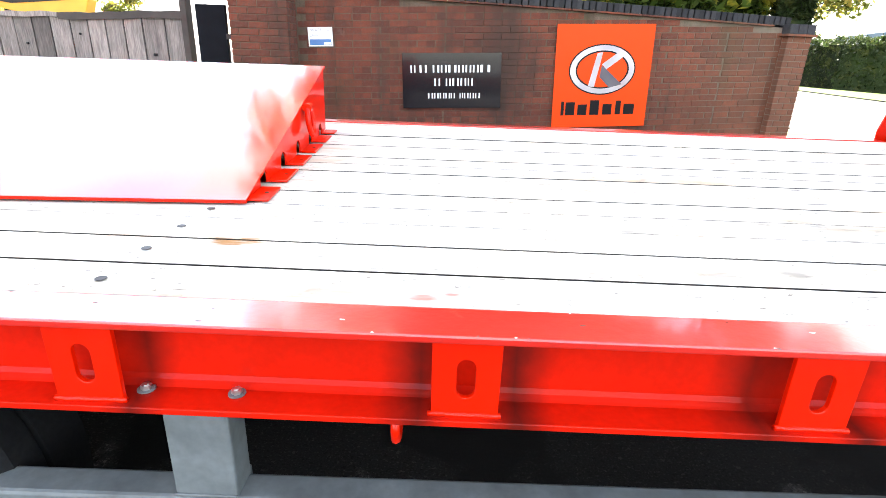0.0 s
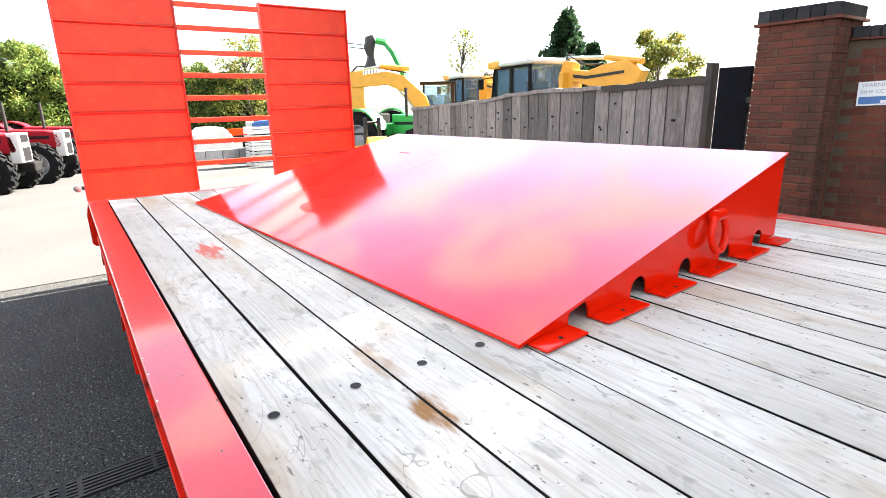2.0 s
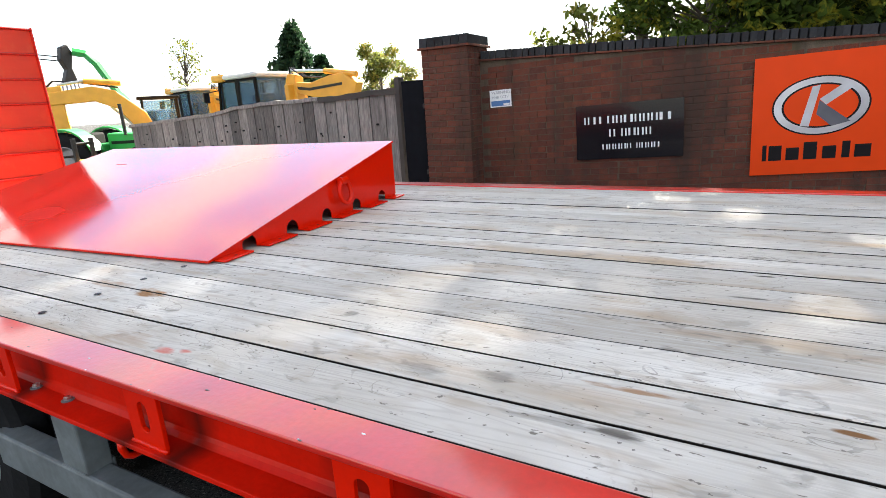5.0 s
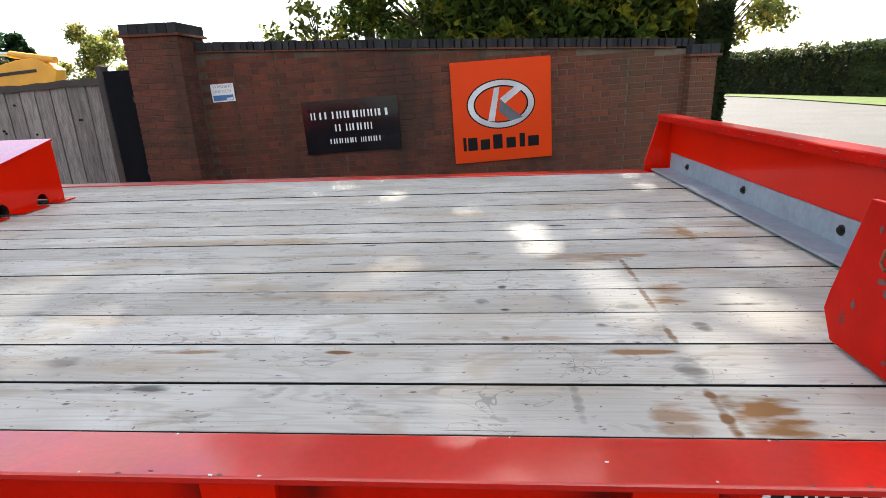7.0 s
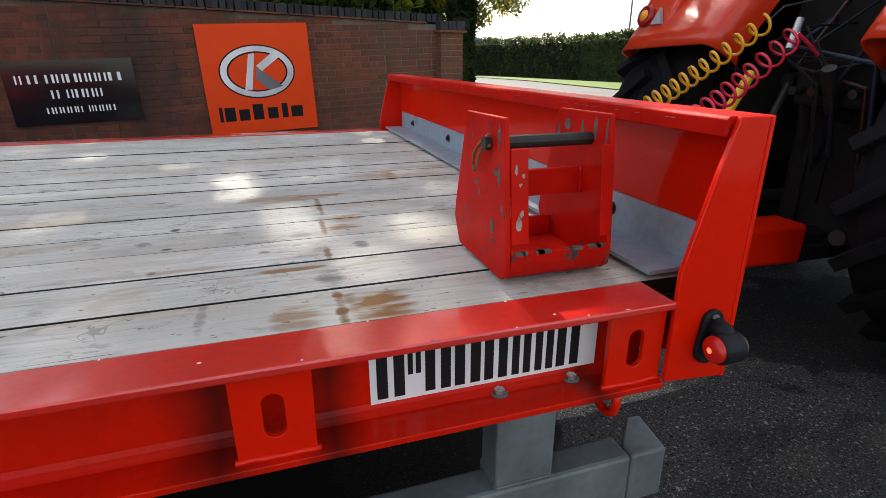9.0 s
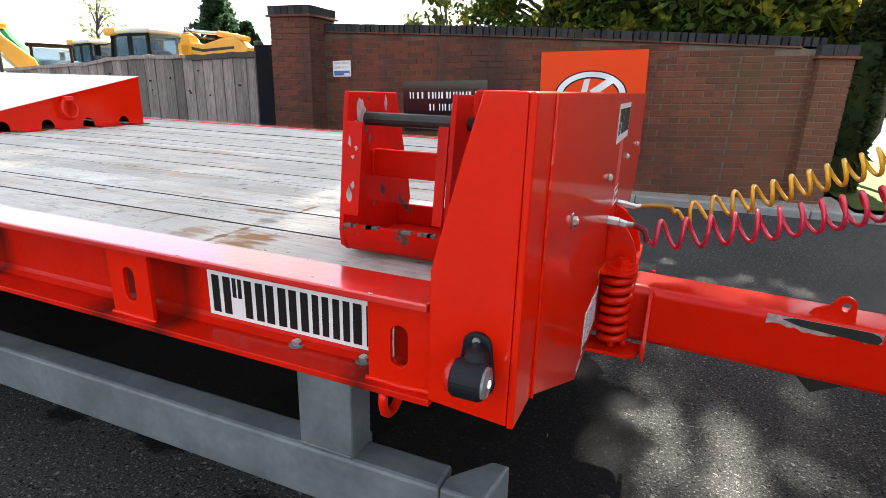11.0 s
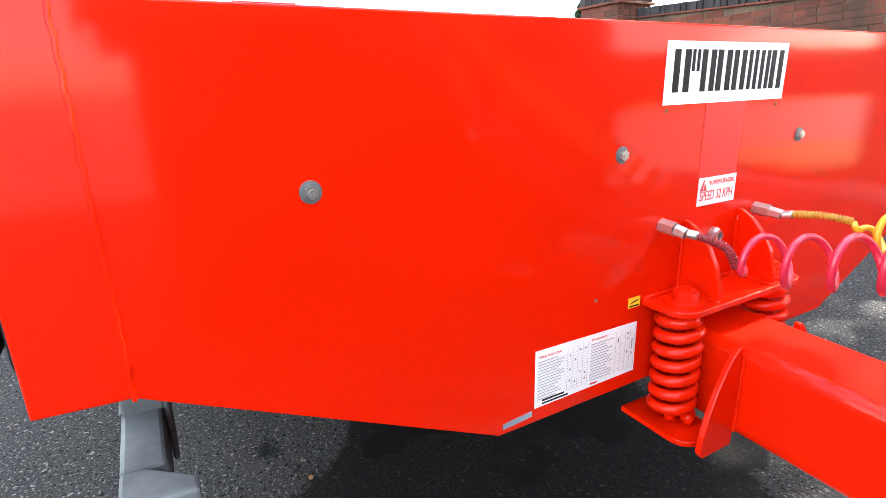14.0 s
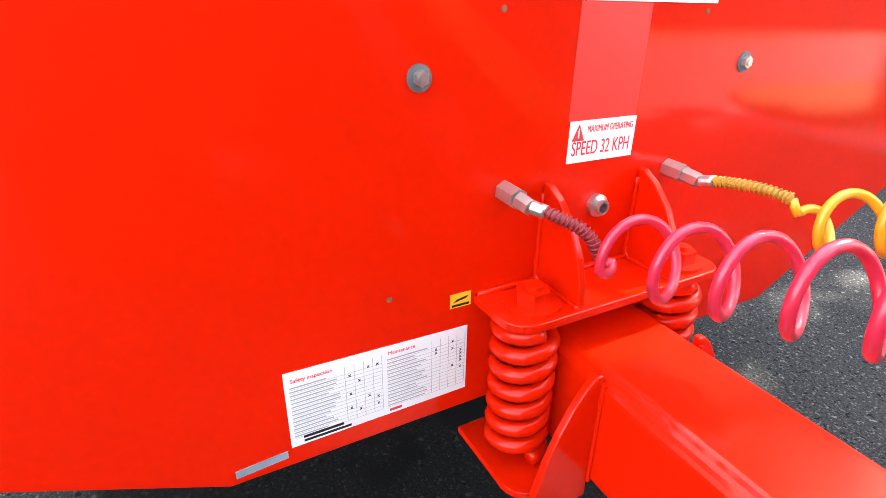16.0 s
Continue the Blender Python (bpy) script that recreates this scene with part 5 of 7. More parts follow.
# side marker lamp
def side_lamp(y0, s):
    """A rubber stalk lamp; s points outwards from the side at y0."""
    y = y0 + s * 0.041
    lo, hi = sorted((y0, y0 + s * 0.010))
    lp = part("marker_lamp", slab(ring_points(0.078, 0.850, 0.029, 0.029, 14, 180, 360) + ring_points(0.078, 0.905, 0.022, 0.022, 12, 0, 180), "y", lo, hi, bevel=0.003), BLACK_PLASTIC, trailer, "black rubber marker lamp with clear and red lenses")
    part("arm", sweep(bmesh.new(), [(0.080, y0 + s * 0.006, 0.900), (0.084, y0 + s * 0.026, 0.893), (0.084, y, 0.872)], 0.017, 10, r_end=0.020), BLACK_PLASTIC, lp, smooth=True)
    part("lamp_body", lathe(bmesh.new(), [(0.058, 0.0), (0.058, 0.0255), (0.062, 0.028), (0.098, 0.028), (0.103, 0.0255), (0.103, 0.0)], (0, y, 0.871), "x", 28), BLACK_PLASTIC, lp)
    part("clear_lens", lathe(bmesh.new(), [(0.1032, 0.0235), (0.107, 0.0225), (0.108, 0.020), (0.1065, 0.0185), (0.1085, 0.015), (0.107, 0.0125), (0.1095, 0.009), (0.1095, 0.0)], (0, y, 0.871), "x", 28), LENS_G, lp, "clear ribbed front lens")
    part("led", lathe(bmesh.new(), [(0.1094, 0.0062), (0.1105, 0.005), (0.111, 0.0)], (0, y, 0.871), "x", 14), LED_W, lp, "lit white diode")
    part("led", lathe(bmesh.new(), [(0.0442, 0.0055), (0.0432, 0.004), (0.0428, 0.0)], (0, y, 0.871), "x", 14), LED_R, lp, "lit red diode")
    part("red_lens", lathe(bmesh.new(), [(0.0578, 0.024), (0.052, 0.0235), (0.046, 0.016), (0.044, 0.0)], (0, y, 0.871), "x", 28), LENS_LIT, lp, "lit red rear lens", smooth=True)
    part("screw", rodded((0.078, y0 + s * 0.010, 0.915), (0.078, y0 + s * 0.013, 0.915), 0.006), STEEL, lp)
    return lp


side_lamp(-0.020, -1)
side_lamp(2.520, 1)

# galvanised side guard
guard = part("side_guard", boxed((-3.44, 0.035, 0.452), (0.0, 0.105, 0.574), 0.008), GALV_DULL, trailer, "galvanised box-section side guard rail")
part("guard_end", slab([(0.001, 0.035), (0.085, 0.035), (0.10, 0.145), (0.065, 0.145), (0.001, 0.072)], "z", 0.452, 0.574, bevel=0.006), GALV_DULL, guard)
tilt = Matrix.Translation((-1.5, 0, 0.562)) @ Matrix.Rotation(-0.012, 4, "Y") @ Matrix.Translation((1.5, 0, -0.574))
for ob in (guard, *guard.children):
    ob.data.transform(tilt)
for x, z in ((-0.240, 0.572), (-2.955, 0.538)):
    part("guard_post", boxed((x - 0.060, 0.0372, z), (x + 0.060, 0.110, 0.7765), 0.006), GALV_DULL, guard)
    part("guard_foot", boxed((x - 0.060, 0.1065, z - 0.12), (x + 0.060, 0.118, z + 0.02), 0.006), GALV_DULL, guard)
    part("weld_bead", sweep(bmesh.new(), [(x - 0.06 + 0.012 * k, 0.036, z + 0.012 + 0.001 * (k % 2)) for k in range(11)], 0.003, 6), GALV_DULL, guard, smooth=True)

# wheels
def wheel(parent, x, y, z, r, w, rim_r, tyre_mat=RUBBER, rim_mat=RIM, lugs=0, out=-1):
    """A wheel whose outer side faces out (-1: towards -y)."""
    s = out
    prof = [(0.0, rim_r), (s * w * 0.46, rim_r), (s * w * 0.50, rim_r + 0.01), (s * w * 0.52, rim_r + (r - rim_r) * 0.5), (s * w * 0.47, r - 0.025), (s * w * 0.38, r), (s * w * 0.12, r), (s * w * 0.11, r - 0.012), (s * w * 0.07, r - 0.012), (s * w * 0.06, r), (-s * w * 0.06, r), (-s * w * 0.38, r), (-s * w * 0.47, r - 0.025), (-s * w * 0.5, rim_r + 0.01), (-s * w * 0.46, rim_r), (0.0, rim_r)]
    wh = part("wheel", lathe(bmesh.new(), prof, (x, y, z), "y", 40), tyre_mat, parent, "", smooth=False)
    rp = [(s * w * 0.48, rim_r + 0.004), (s * w * 0.49, rim_r - 0.012), (s * w * 0.40, rim_r - 0.03), (s * w * 0.12, rim_r * 0.80), (s * w * 0.10, rim_r * 0.45), (s * w * 0.30, rim_r * 0.42), (s * w * 0.32, 0.0)]
    rim = part("rim", lathe(bmesh.new(), rp, (x, y, z), "y", 32), rim_mat, wh, smooth=False)
    if lugs:
        bm = bmesh.new()
        for k in range(lugs):
            for side in (-1, 1):
                a = 2 * math.pi * (k + 0.5 * (side > 0)) / lugs
                mm = Matrix.Translation((x, y, z)) @ Matrix.Rotation(a, 4, "Y") @ Matrix.Translation((0, side * w * 0.25, r)) @ Matrix.Rotation(side * 0.7, 4, "Z")
                box(bm, (-0.03, -w * 0.30, -0.03), (0.03, w * 0.30, 0.048), 0.006, mm)
        part("tread", bm, tyre_mat, wh)
    return wh


for x in (-3.80, -4.82):
    for y, o in ((0.185, -1), (2.315, 1)):
        wheel(trailer, x, y, 0.44, 0.44, 0.245, 0.245, out=o)
    for y, s in ((0.185, -1), (2.315, 1)):
        hub = part("hub", lathe(bmesh.new(), [(s * 0.012, 0.135), (s * 0.028, 0.13), (s * 0.030, 0.085), (s * 0.075, 0.078), (s * 0.085, 0.06), (s * 0.085, 0.0)], (x, y, 0.44), "y", 24), DARK_STEEL, trailer, "dark greasy wheel hub")
        for k in range(8):
            a = math.pi * k / 4
            bolt(hub, (x + 0.108 * math.cos(a), y + s * 0.029, 0.44 + 0.108 * math.sin(a)), (0, s, 0), 0.013, RUST, "wheel_nut", washer=False)
    part("axle", rodded((x, 0.3, 0.44), (x, 2.2, 0.44), 0.06), BLACK_UNDER, trailer)
part("mudflap", boxed((-5.42, 0.09, 0.25), (-5.40, 0.40, 0.76)), BLACK_PLASTIC, trailer)
for cx in (-4.32, -5.42):
    outer = ring_points(cx, 0.665, 0.215, 0.118, 17, 180, 0)
    inner = ring_points(cx, 0.665, 0.203, 0.106, 17, 0, 180)
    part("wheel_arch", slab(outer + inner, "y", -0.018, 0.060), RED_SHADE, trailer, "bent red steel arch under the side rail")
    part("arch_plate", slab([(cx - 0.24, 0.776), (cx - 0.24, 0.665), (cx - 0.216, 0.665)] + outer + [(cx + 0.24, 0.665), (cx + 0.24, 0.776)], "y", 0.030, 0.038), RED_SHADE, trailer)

# sloping tail and loading ramps
HINGE = -7.66
for y0, y1 in ((0.055, 0.066), (2.442, 2.453)):
    tail = [(REAR + 0.30, 0.777), (REAR - 0.10, 0.700), (REAR - 0.55, 0.600), (REAR - 0.75, 0.560), (REAR - 1.02, 0.590), (REAR - 1.30, 0.470), (HINGE, 0.430), (HINGE, 0.640), (REAR, 0.936), (REAR + 0.30, 0.936)]
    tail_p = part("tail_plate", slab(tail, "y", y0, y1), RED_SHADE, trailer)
    s_ = -1 if y0 < 1 else 1
    out = -0.024 if y0 < 1 else 2.532
    edge = y0 if y0 < 1 else y1
    lo, hi = min(out, edge - s_ * 0.0006), max(out, edge - s_ * 0.0006)
    part("tail_flange", slab([(REAR - 0.001, 0.952), (REAR - 0.001, 0.938), (HINGE, 0.642), (HINGE, 0.656)], "y", min(out, edge + 0.02 * -s_), max(out, edge + 0.02 * -s_), bevel=0.002), RED_RAIL, tail_p)
    for x in (REAR - 0.05, REAR - 0.40, REAR - 0.78, REAR - 1.12, REAR - 1.44):
        zt = 0.934 + (x - REAR) * 0.1925
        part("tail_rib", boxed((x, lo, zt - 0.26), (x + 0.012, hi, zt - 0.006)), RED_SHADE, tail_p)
part("tail_deck", slab([(REAR + 0.028, 0.930), (REAR + 0.028, 0.915), (HINGE, 0.625), (HINGE, 0.640)], "y", 0.07, 2.44), RED_RAIL, trailer)
part("tail_beam", boxed((REAR - 0.05, 0.08, 0.80), (REAR + 0.028, 2.43, 0.9485), 0.004), RED_RAIL, trailer)


RIB_RED = material("rib_red_paint", (0.50, 0.018, 0.006), 0.45, vary=0.12, scale=6, coat=0.2)


def ramp(y0, y1, rib_z):
    x, top = -7.68, 2.422
    p = part("loading_ramp", boxed((x - 0.05, y0, 0.60), (x - 0.035, y1, top), 0.003), ORANGE_GATE, trailer, "raised orange-red steel loading ramp with cross ribs")
    part("edge_channel", boxed((x - 0.06, y0, 0.60), (x + 0.0, y0 + 0.012, top), 0.002), RIB_RED, p)
    part("edge_channel", boxed((x - 0.06, y1 - 0.012, 0.60), (x + 0.0, y1, top), 0.002), RIB_RED, p)
    for z in rib_z:
        part("cross_rib", slab([(x - 0.0345, z - 0.014), (x - 0.0345, z + 0.014), (x - 0.008, z + 0.003), (x - 0.008, z - 0.003)], "y", y0 + 0.013, y1 - 0.013), RIB_RED, p, "darker red cross rib")
    return p


RIBS = [0.985 + 0.2375 * k for k in range(6)] + [2.408]
ramp(0.0, 0.895, RIBS)
ramp(1.623, 2.52, RIBS)
for z in (2.355, 2.165, 1.96, 1.765, 1.57, 1.375, 1.18, 0.985):
    part("ladder_rung", boxed((-7.70, 0.896, z - 0.022), (-7.665, 1.622, z + 0.022), 0.004), ORANGE_GATE, trailer)
for y in (-0.03, 2.53):
    lamp2 = part("marker_stalk", boxed((-7.68, min(y, 2.5 if y > 0 else 0.0) - 0.004, 0.84), (-7.65, max(y, 0.0) + 0.004 if y > 0 else 0.0, 0.87), 0.004), BLACK_PLASTIC, trailer)
    part("marker_lens", lathe(bmesh.new(), [(-7.65, 0.030), (-7.64, 0.028), (-7.635, 0.0)], (0, y - 0.02 if y < 0 else y, 0.855), "x", 18), LENS_G, lamp2)

# ---- wedge ramp lying on the deck ----
wedge = thing("wedge_ramp", (-3.069, 0.651, DECK), "glossy red steel wedge ramp lying on the trailer deck", "ramp")
WX0, WX1, WY0, WY1, WH = -5.556, -3.069, 0.651, 2.063, 0.319


def wz(y):
    return DECK + 0.012 + (WH - 0.012) * (y - WY0) / (WY1 - WY0)


bm = bmesh.new()
quad = [(WX0, WY0), (WX1, WY0), (WX1, WY1), (WX0, WY1)]
# plate in a fine grid with a slight waviness
N, M = 28, 16
grid = []
for i in range(N + 1):
    row = []
    for j in range(M + 1):
        u, v = i / N, j / M
        x = (quad[0][0] * (1 - u) + quad[1][0] * u) * (1 - v) + (quad[3][0] * (1 - u) + quad[2][0] * u) * v
        y = WY0 + (WY1 - WY0) * v
        w = 0.003 * noise.noise(Vector((x * 1.3, y * 1.7, 4.0))) * math.sin(math.pi * v) * math.sin(math.pi * u) ** 0.5
        row.append(bm.verts.new((x, y, wz(y) + w)))
    grid.append(row)
for i in range(N):
    for j in range(M):
        bm.faces.new((grid[i][j], grid[i + 1][j], grid[i + 1][j + 1], grid[i][j + 1]))
bmesh.ops.recalc_face_normals(bm, faces=bm.faces)
top = part("top_plate", bm, RED_PLATE, wedge, "large sloping glossy red plate reflecting the sky", smooth=True)
bm = bmesh.new()
under = [bm.verts.new((x, y, wz(y) + d)) for d in (-0.0008, -0.009) for x, y in quad]
for f in ((0, 1, 2, 3), (7, 6, 5, 4), (0, 4, 5, 1), (1, 5, 6, 2), (2, 6, 7, 3), (3, 7, 4, 0)):
    bm.faces.new([under[i] for i in f])
bmesh.ops.recalc_face_normals(bm, faces=bm.faces)
part("plate_edge", bm, RED, wedge)
HOLES = [0.868, 1.130, 1.383, 1.644, 1.902]


def wedge_end(x0, x1):
    pts = [(WY0 + 0.03, DECK + 0.001)]
    for yh in HOLES:
        rr = 0.040
        zz = min(rr, (wz(yh) - DECK) * 0.62)
        pts += [(yh - rr, DECK + 0.001)] + [(yh - rr * math.cos(radians(a)), DECK + 0.018 + zz * math.sin(radians(a))) for a in range(0, 181, 20)] + [(yh + rr, DECK + 0.001)]
    pts += [(WY1 - 0.004, DECK + 0.012), (WY1 - 0.004, wz(WY1) - 0.009), (WY0 + 0.03, wz(WY0 + 0.03) - 0.009)]
    return slab(pts, "x", x0, x1)


end = part("end_plate", wedge_end(WX1 - 0.014, WX1 - 0.008), RED, wedge)
part("end_plate", wedge_end(WX0 + 0.05, WX0 + 0.056), RED, wedge)
edges = [WY0 + 0.03] + [h for h in HOLES for _ in (0, 1)] + [WY1]
for i in range(6):
    a = edges[2 * i] + (0.041 if i else 0.0)
    b = edges[2 * i + 1] - (0.041 if i < 5 else 0.005)
    tab = part("foot_tab", boxed((WX1 - 0.0075, a, DECK + 0.0005), (WX1 + 0.052, b, DECK + 0.0075), 0.002), RED, end)
    part("tab_hole", rodded((WX1 + 0.03, (a + b) / 2, DECK + 0.0078), (WX1 + 0.03, (a + b) / 2, DECK + 0.0086), 0.006, n=10), BLACK, tab)
part("back_plate", boxed((WX0 + 0.058, WY1 - 0.0035, DECK + 0.002), (WX1 - 0.015, WY1 + 0.002, wz(WY1) - 0.009)), RED, wedge)
eye = ring_points(0, 0, 0.036, 0.055, 28)
part("lifting_ring", sweep(bmesh.new(), [(WX1 + 0.022 - 0.12 * b, 1.512 + a * 1.3, 1.068 + b) for a, b in eye], 0.0115, 8, closed=True), RED, wedge, "red lifting ring", smooth=True)
part("ring_lug", sweep(bmesh.new(), [(WX1 + 0.014, 1.484, 1.122), (WX1 + 0.014, 1.540, 1.122)], 0.0185, 14), RED, wedge, smooth=False)
wedge.rotation_euler = (0, 0, radians(4.05))

# ---- bracket standing on the deck by the headboard ----
GRIME_DRY = material("dry_dirt", (0.20, 0.155, 0.11), 0.95, vary=0.3, scale=30, bump=0.3)
hitch = thing("hitch_bracket", (-0.1, 0.26, DECK), "scratched red steel pin bracket standing on the deck", "bracket")
cheek = [(0.150, 0.957), (0.375, 0.957), (0.408, 1.012), (0.400, 1.05), (0.338, 1.245), (0.158, 1.248), (0.150, 1.20), (0.128, 1.0), (0.132, 0.97)]
for x in (-0.255, -0.047):
    part("cheek_plate", slab(cheek, "x", x, x + 0.010, bevel=0.002), RED_WORN, hitch, "chipped red side plate")
part("base_plate", boxed((-0.2445, 0.172, 0.956), (-0.0475, 0.365, 0.966)), RED_WORN, hitch)
part("front_lip", slab([(0.172, 0.957), (0.150, 0.958), (0.138, 0.968), (0.128, 0.990), (0.122, 1.012), (0.131, 1.014), (0.140, 0.992), (0.150, 0.972), (0.172, 0.967)], "x", -0.2445, -0.0475), RED_WORN, hitch, "curved red front lip")
for x0, x1 in ((-0.2445, -0.212), (-0.066, -0.0475)):
    part("front_strip", slab([(0.126, 1.030), (0.133, 1.030), (0.154, 1.195), (0.147, 1.196)], "x", x0, x1, bevel=0.001), RED_WORN, hitch)
part("cross_bar", boxed((-0.2445, 0.240, 1.086), (-0.0475, 0.252, 1.139), 0.002), RED_WORN, hitch)
part("back_plate", boxed((-0.2445, 0.345, 0.9665), (-0.0475, 0.355, 1.010), 0.002), RED_WORN, hitch)
for x in (-0.243, -0.049):
    part("weld_bead", sweep(bmesh.new(), [(x, 0.236 - 0.001 * (k % 2), 1.088 + 0.007 * k) for k in range(8)], 0.004, 6), RED_WORN, hitch, smooth=True)
part("packed_dirt", slab([(-0.243, 0.158), (-0.05, 0.158), (-0.05, 0.19), (-0.12, 0.21), (-0.18, 0.20), (-0.243, 0.26)], "z", 0.967, 0.9695), GRIME_DRY, hitch, "dry grey dirt caught behind the lip")
part("pin", rodded((-0.268, 0.215, 1.198), (-0.030, 0.215, 1.198), 0.0125), DARK_STEEL, hitch, "dark steel cross pin")
part("pin_clip", sweep(bmesh.new(), [(-0.262, 0.200, 1.196), (-0.266, 0.222, 1.190), (-0.266, 0.240, 1.175), (-0.266, 0.250, 1.150), (-0.266, 0.262, 1.140), (-0.266, 0.272, 1.150), (-0.266, 0.268, 1.172), (-0.266, 0.250, 1.188), (-0.262, 0.205, 1.215)], 0.003, 6), RUST, hitch, "rusty wire pin clip")
CHIP = material("bare_chipped_steel", (0.10, 0.085, 0.075), 0.6, vary=0.35, scale=60)
r = random.Random(404)
for y, z, ry_, rz_ in ((0.185, 1.150, 0.022, 0.007), (0.170, 1.145, 0.006, 0.020), (0.195, 1.050, 0.010, 0.018), (0.275, 1.115, 0.012, 0.006), (0.262, 1.098, 0.007, 0.009), (0.330, 1.05, 0.006, 0.012), (0.175, 1.215, 0.006, 0.02), (0.30, 1.20, 0.004, 0.008), (0.235, 0.985, 0.005, 0.006), (0.152, 1.09, 0.005, 0.012)):
    ring = [(y + ry_ * r.uniform(0.5, 1.15) * math.cos(a), z + rz_ * r.uniform(0.5, 1.15) * math.sin(a)) for a in [2 * math.pi * k / 11 for k in range(11)]]
    part("paint_chip", slab(ring, "x", -0.2558, -0.2552), CHIP, hitch, "dark bare steel paint chip")
for y, z, ry_, rz_ in ((0.30, 1.215, 0.012, 0.012), (0.245, 1.21, 0.006, 0.022), (0.20, 1.22, 0.006, 0.025), (0.163, 1.215, 0.004, 0.03), (0.335, 1.20, 0.006, 0.015)):
    ring = [(y + ry_ * r.uniform(0.5, 1.15) * math.cos(a), z + rz_ * r.uniform(0.5, 1.15) * math.sin(a)) for a in [2 * math.pi * k / 11 for k in range(11)]]
    part("paint_chip", slab(ring, "x", -0.0478, -0.0472), CHIP, hitch, "dark bare steel paint chip")
for y, z, ry_, rz_, mat in ((0.196, 1.215, 0.016, 0.026, SCRAPED), (0.178, 1.185, 0.008, 0.012, SCRAPED), (0.214, 1.190, 0.006, 0.020, CHIP), (0.226, 1.160, 0.004, 0.010, CHIP), (0.29, 1.225, 0.006, 0.016, SCRAPED), (0.24, 1.03, 0.004, 0.005, CHIP)):
    ring = [(y + ry_ * r.uniform(0.55, 1.15) * math.cos(a), z + rz_ * r.uniform(0.55, 1.15) * math.sin(a)) for a in [2 * math.pi * k / 13 for k in range(13)]]
    part("paint_chip", slab(ring, "x", -0.2450, -0.2444), mat, hitch, "bare steel worn round the pin")
for x, z, w_, h_ in ((-0.232, 1.066, 0.006, 0.016), (-0.226, 1.085, 0.004, 0.008), (-0.236, 1.160, 0.003, 0.010), (-0.222, 1.150, 0.003, 0.005), (-0.228, 1.135, 0.004, 0.004)):
    y = 0.1262 + (z - 1.030) * 0.1265
    ring = [(x + w_ * r.uniform(0.5, 1.15) * math.cos(a), z + h_ * r.uniform(0.5, 1.15) * math.sin(a)) for a in [2 * math.pi * k / 11 for k in range(11)]]
    part("paint_chip", slab(ring, "y", y - 0.0016, y - 0.0008), SCRAPED, hitch, "pale bare steel paint chip")
for k in range(9):
    x, w_ = r.uniform(-0.24, -0.05), r.uniform(0.003, 0.010)
    part("paint_chip", boxed((x - w_, 0.1212, 1.0095), (x + w_, 0.1318, 1.0146)), CHIP, hitch, "bare steel chip along the lip")
for k in range(44):
    y, w_ = r.uniform(0.1, 2.4), r.uniform(0.004, 0.020)
    ring = [(0.0465 + 0.003 * r.random() * abs(math.cos(a)) + (0.006 if math.cos(a) > 0 else 0.0) * r.random(), y + w_ * math.sin(a)) for a in [2 * math.pi * q_ / 8 for q_ in range(8)]]
    part("paint_chip", slab(ring, "z", 1.2430, 1.2436), CHIP, head, "bare steel chip on the flange edge")
for k in range(70):
    x, w_ = r.uniform(-5.0, -0.02), r.uniform(0.0012, 0.0065)
    y = r.choice((-0.0205, -0.0195, 0.070, r.uniform(-0.018, 0.07)))
    ring = [(x + w_ * r.uniform(0.5, 1.2) * math.cos(a), y + 0.002 * r.uniform(0.5, 1.2) * math.sin(a)) for a in [2 * math.pi * q_ / 8 for q_ in range(8)]]
    part("paint_chip", slab(ring, "z", 0.9521, 0.9526), CHIP if k % 2 else WHITE, near_rail, "small chip in the rail paint")

# ---- coiled air lines between trailer and tractor ----
TAIL_R = material("dull_red_hose", (0.26, 0.022, 0.028), 0.4, vary=0.1, scale=40)
TAIL_Y = material("dull_yellow_hose", (0.46, 0.24, 0.02), 0.4, vary=0.1, scale=40)


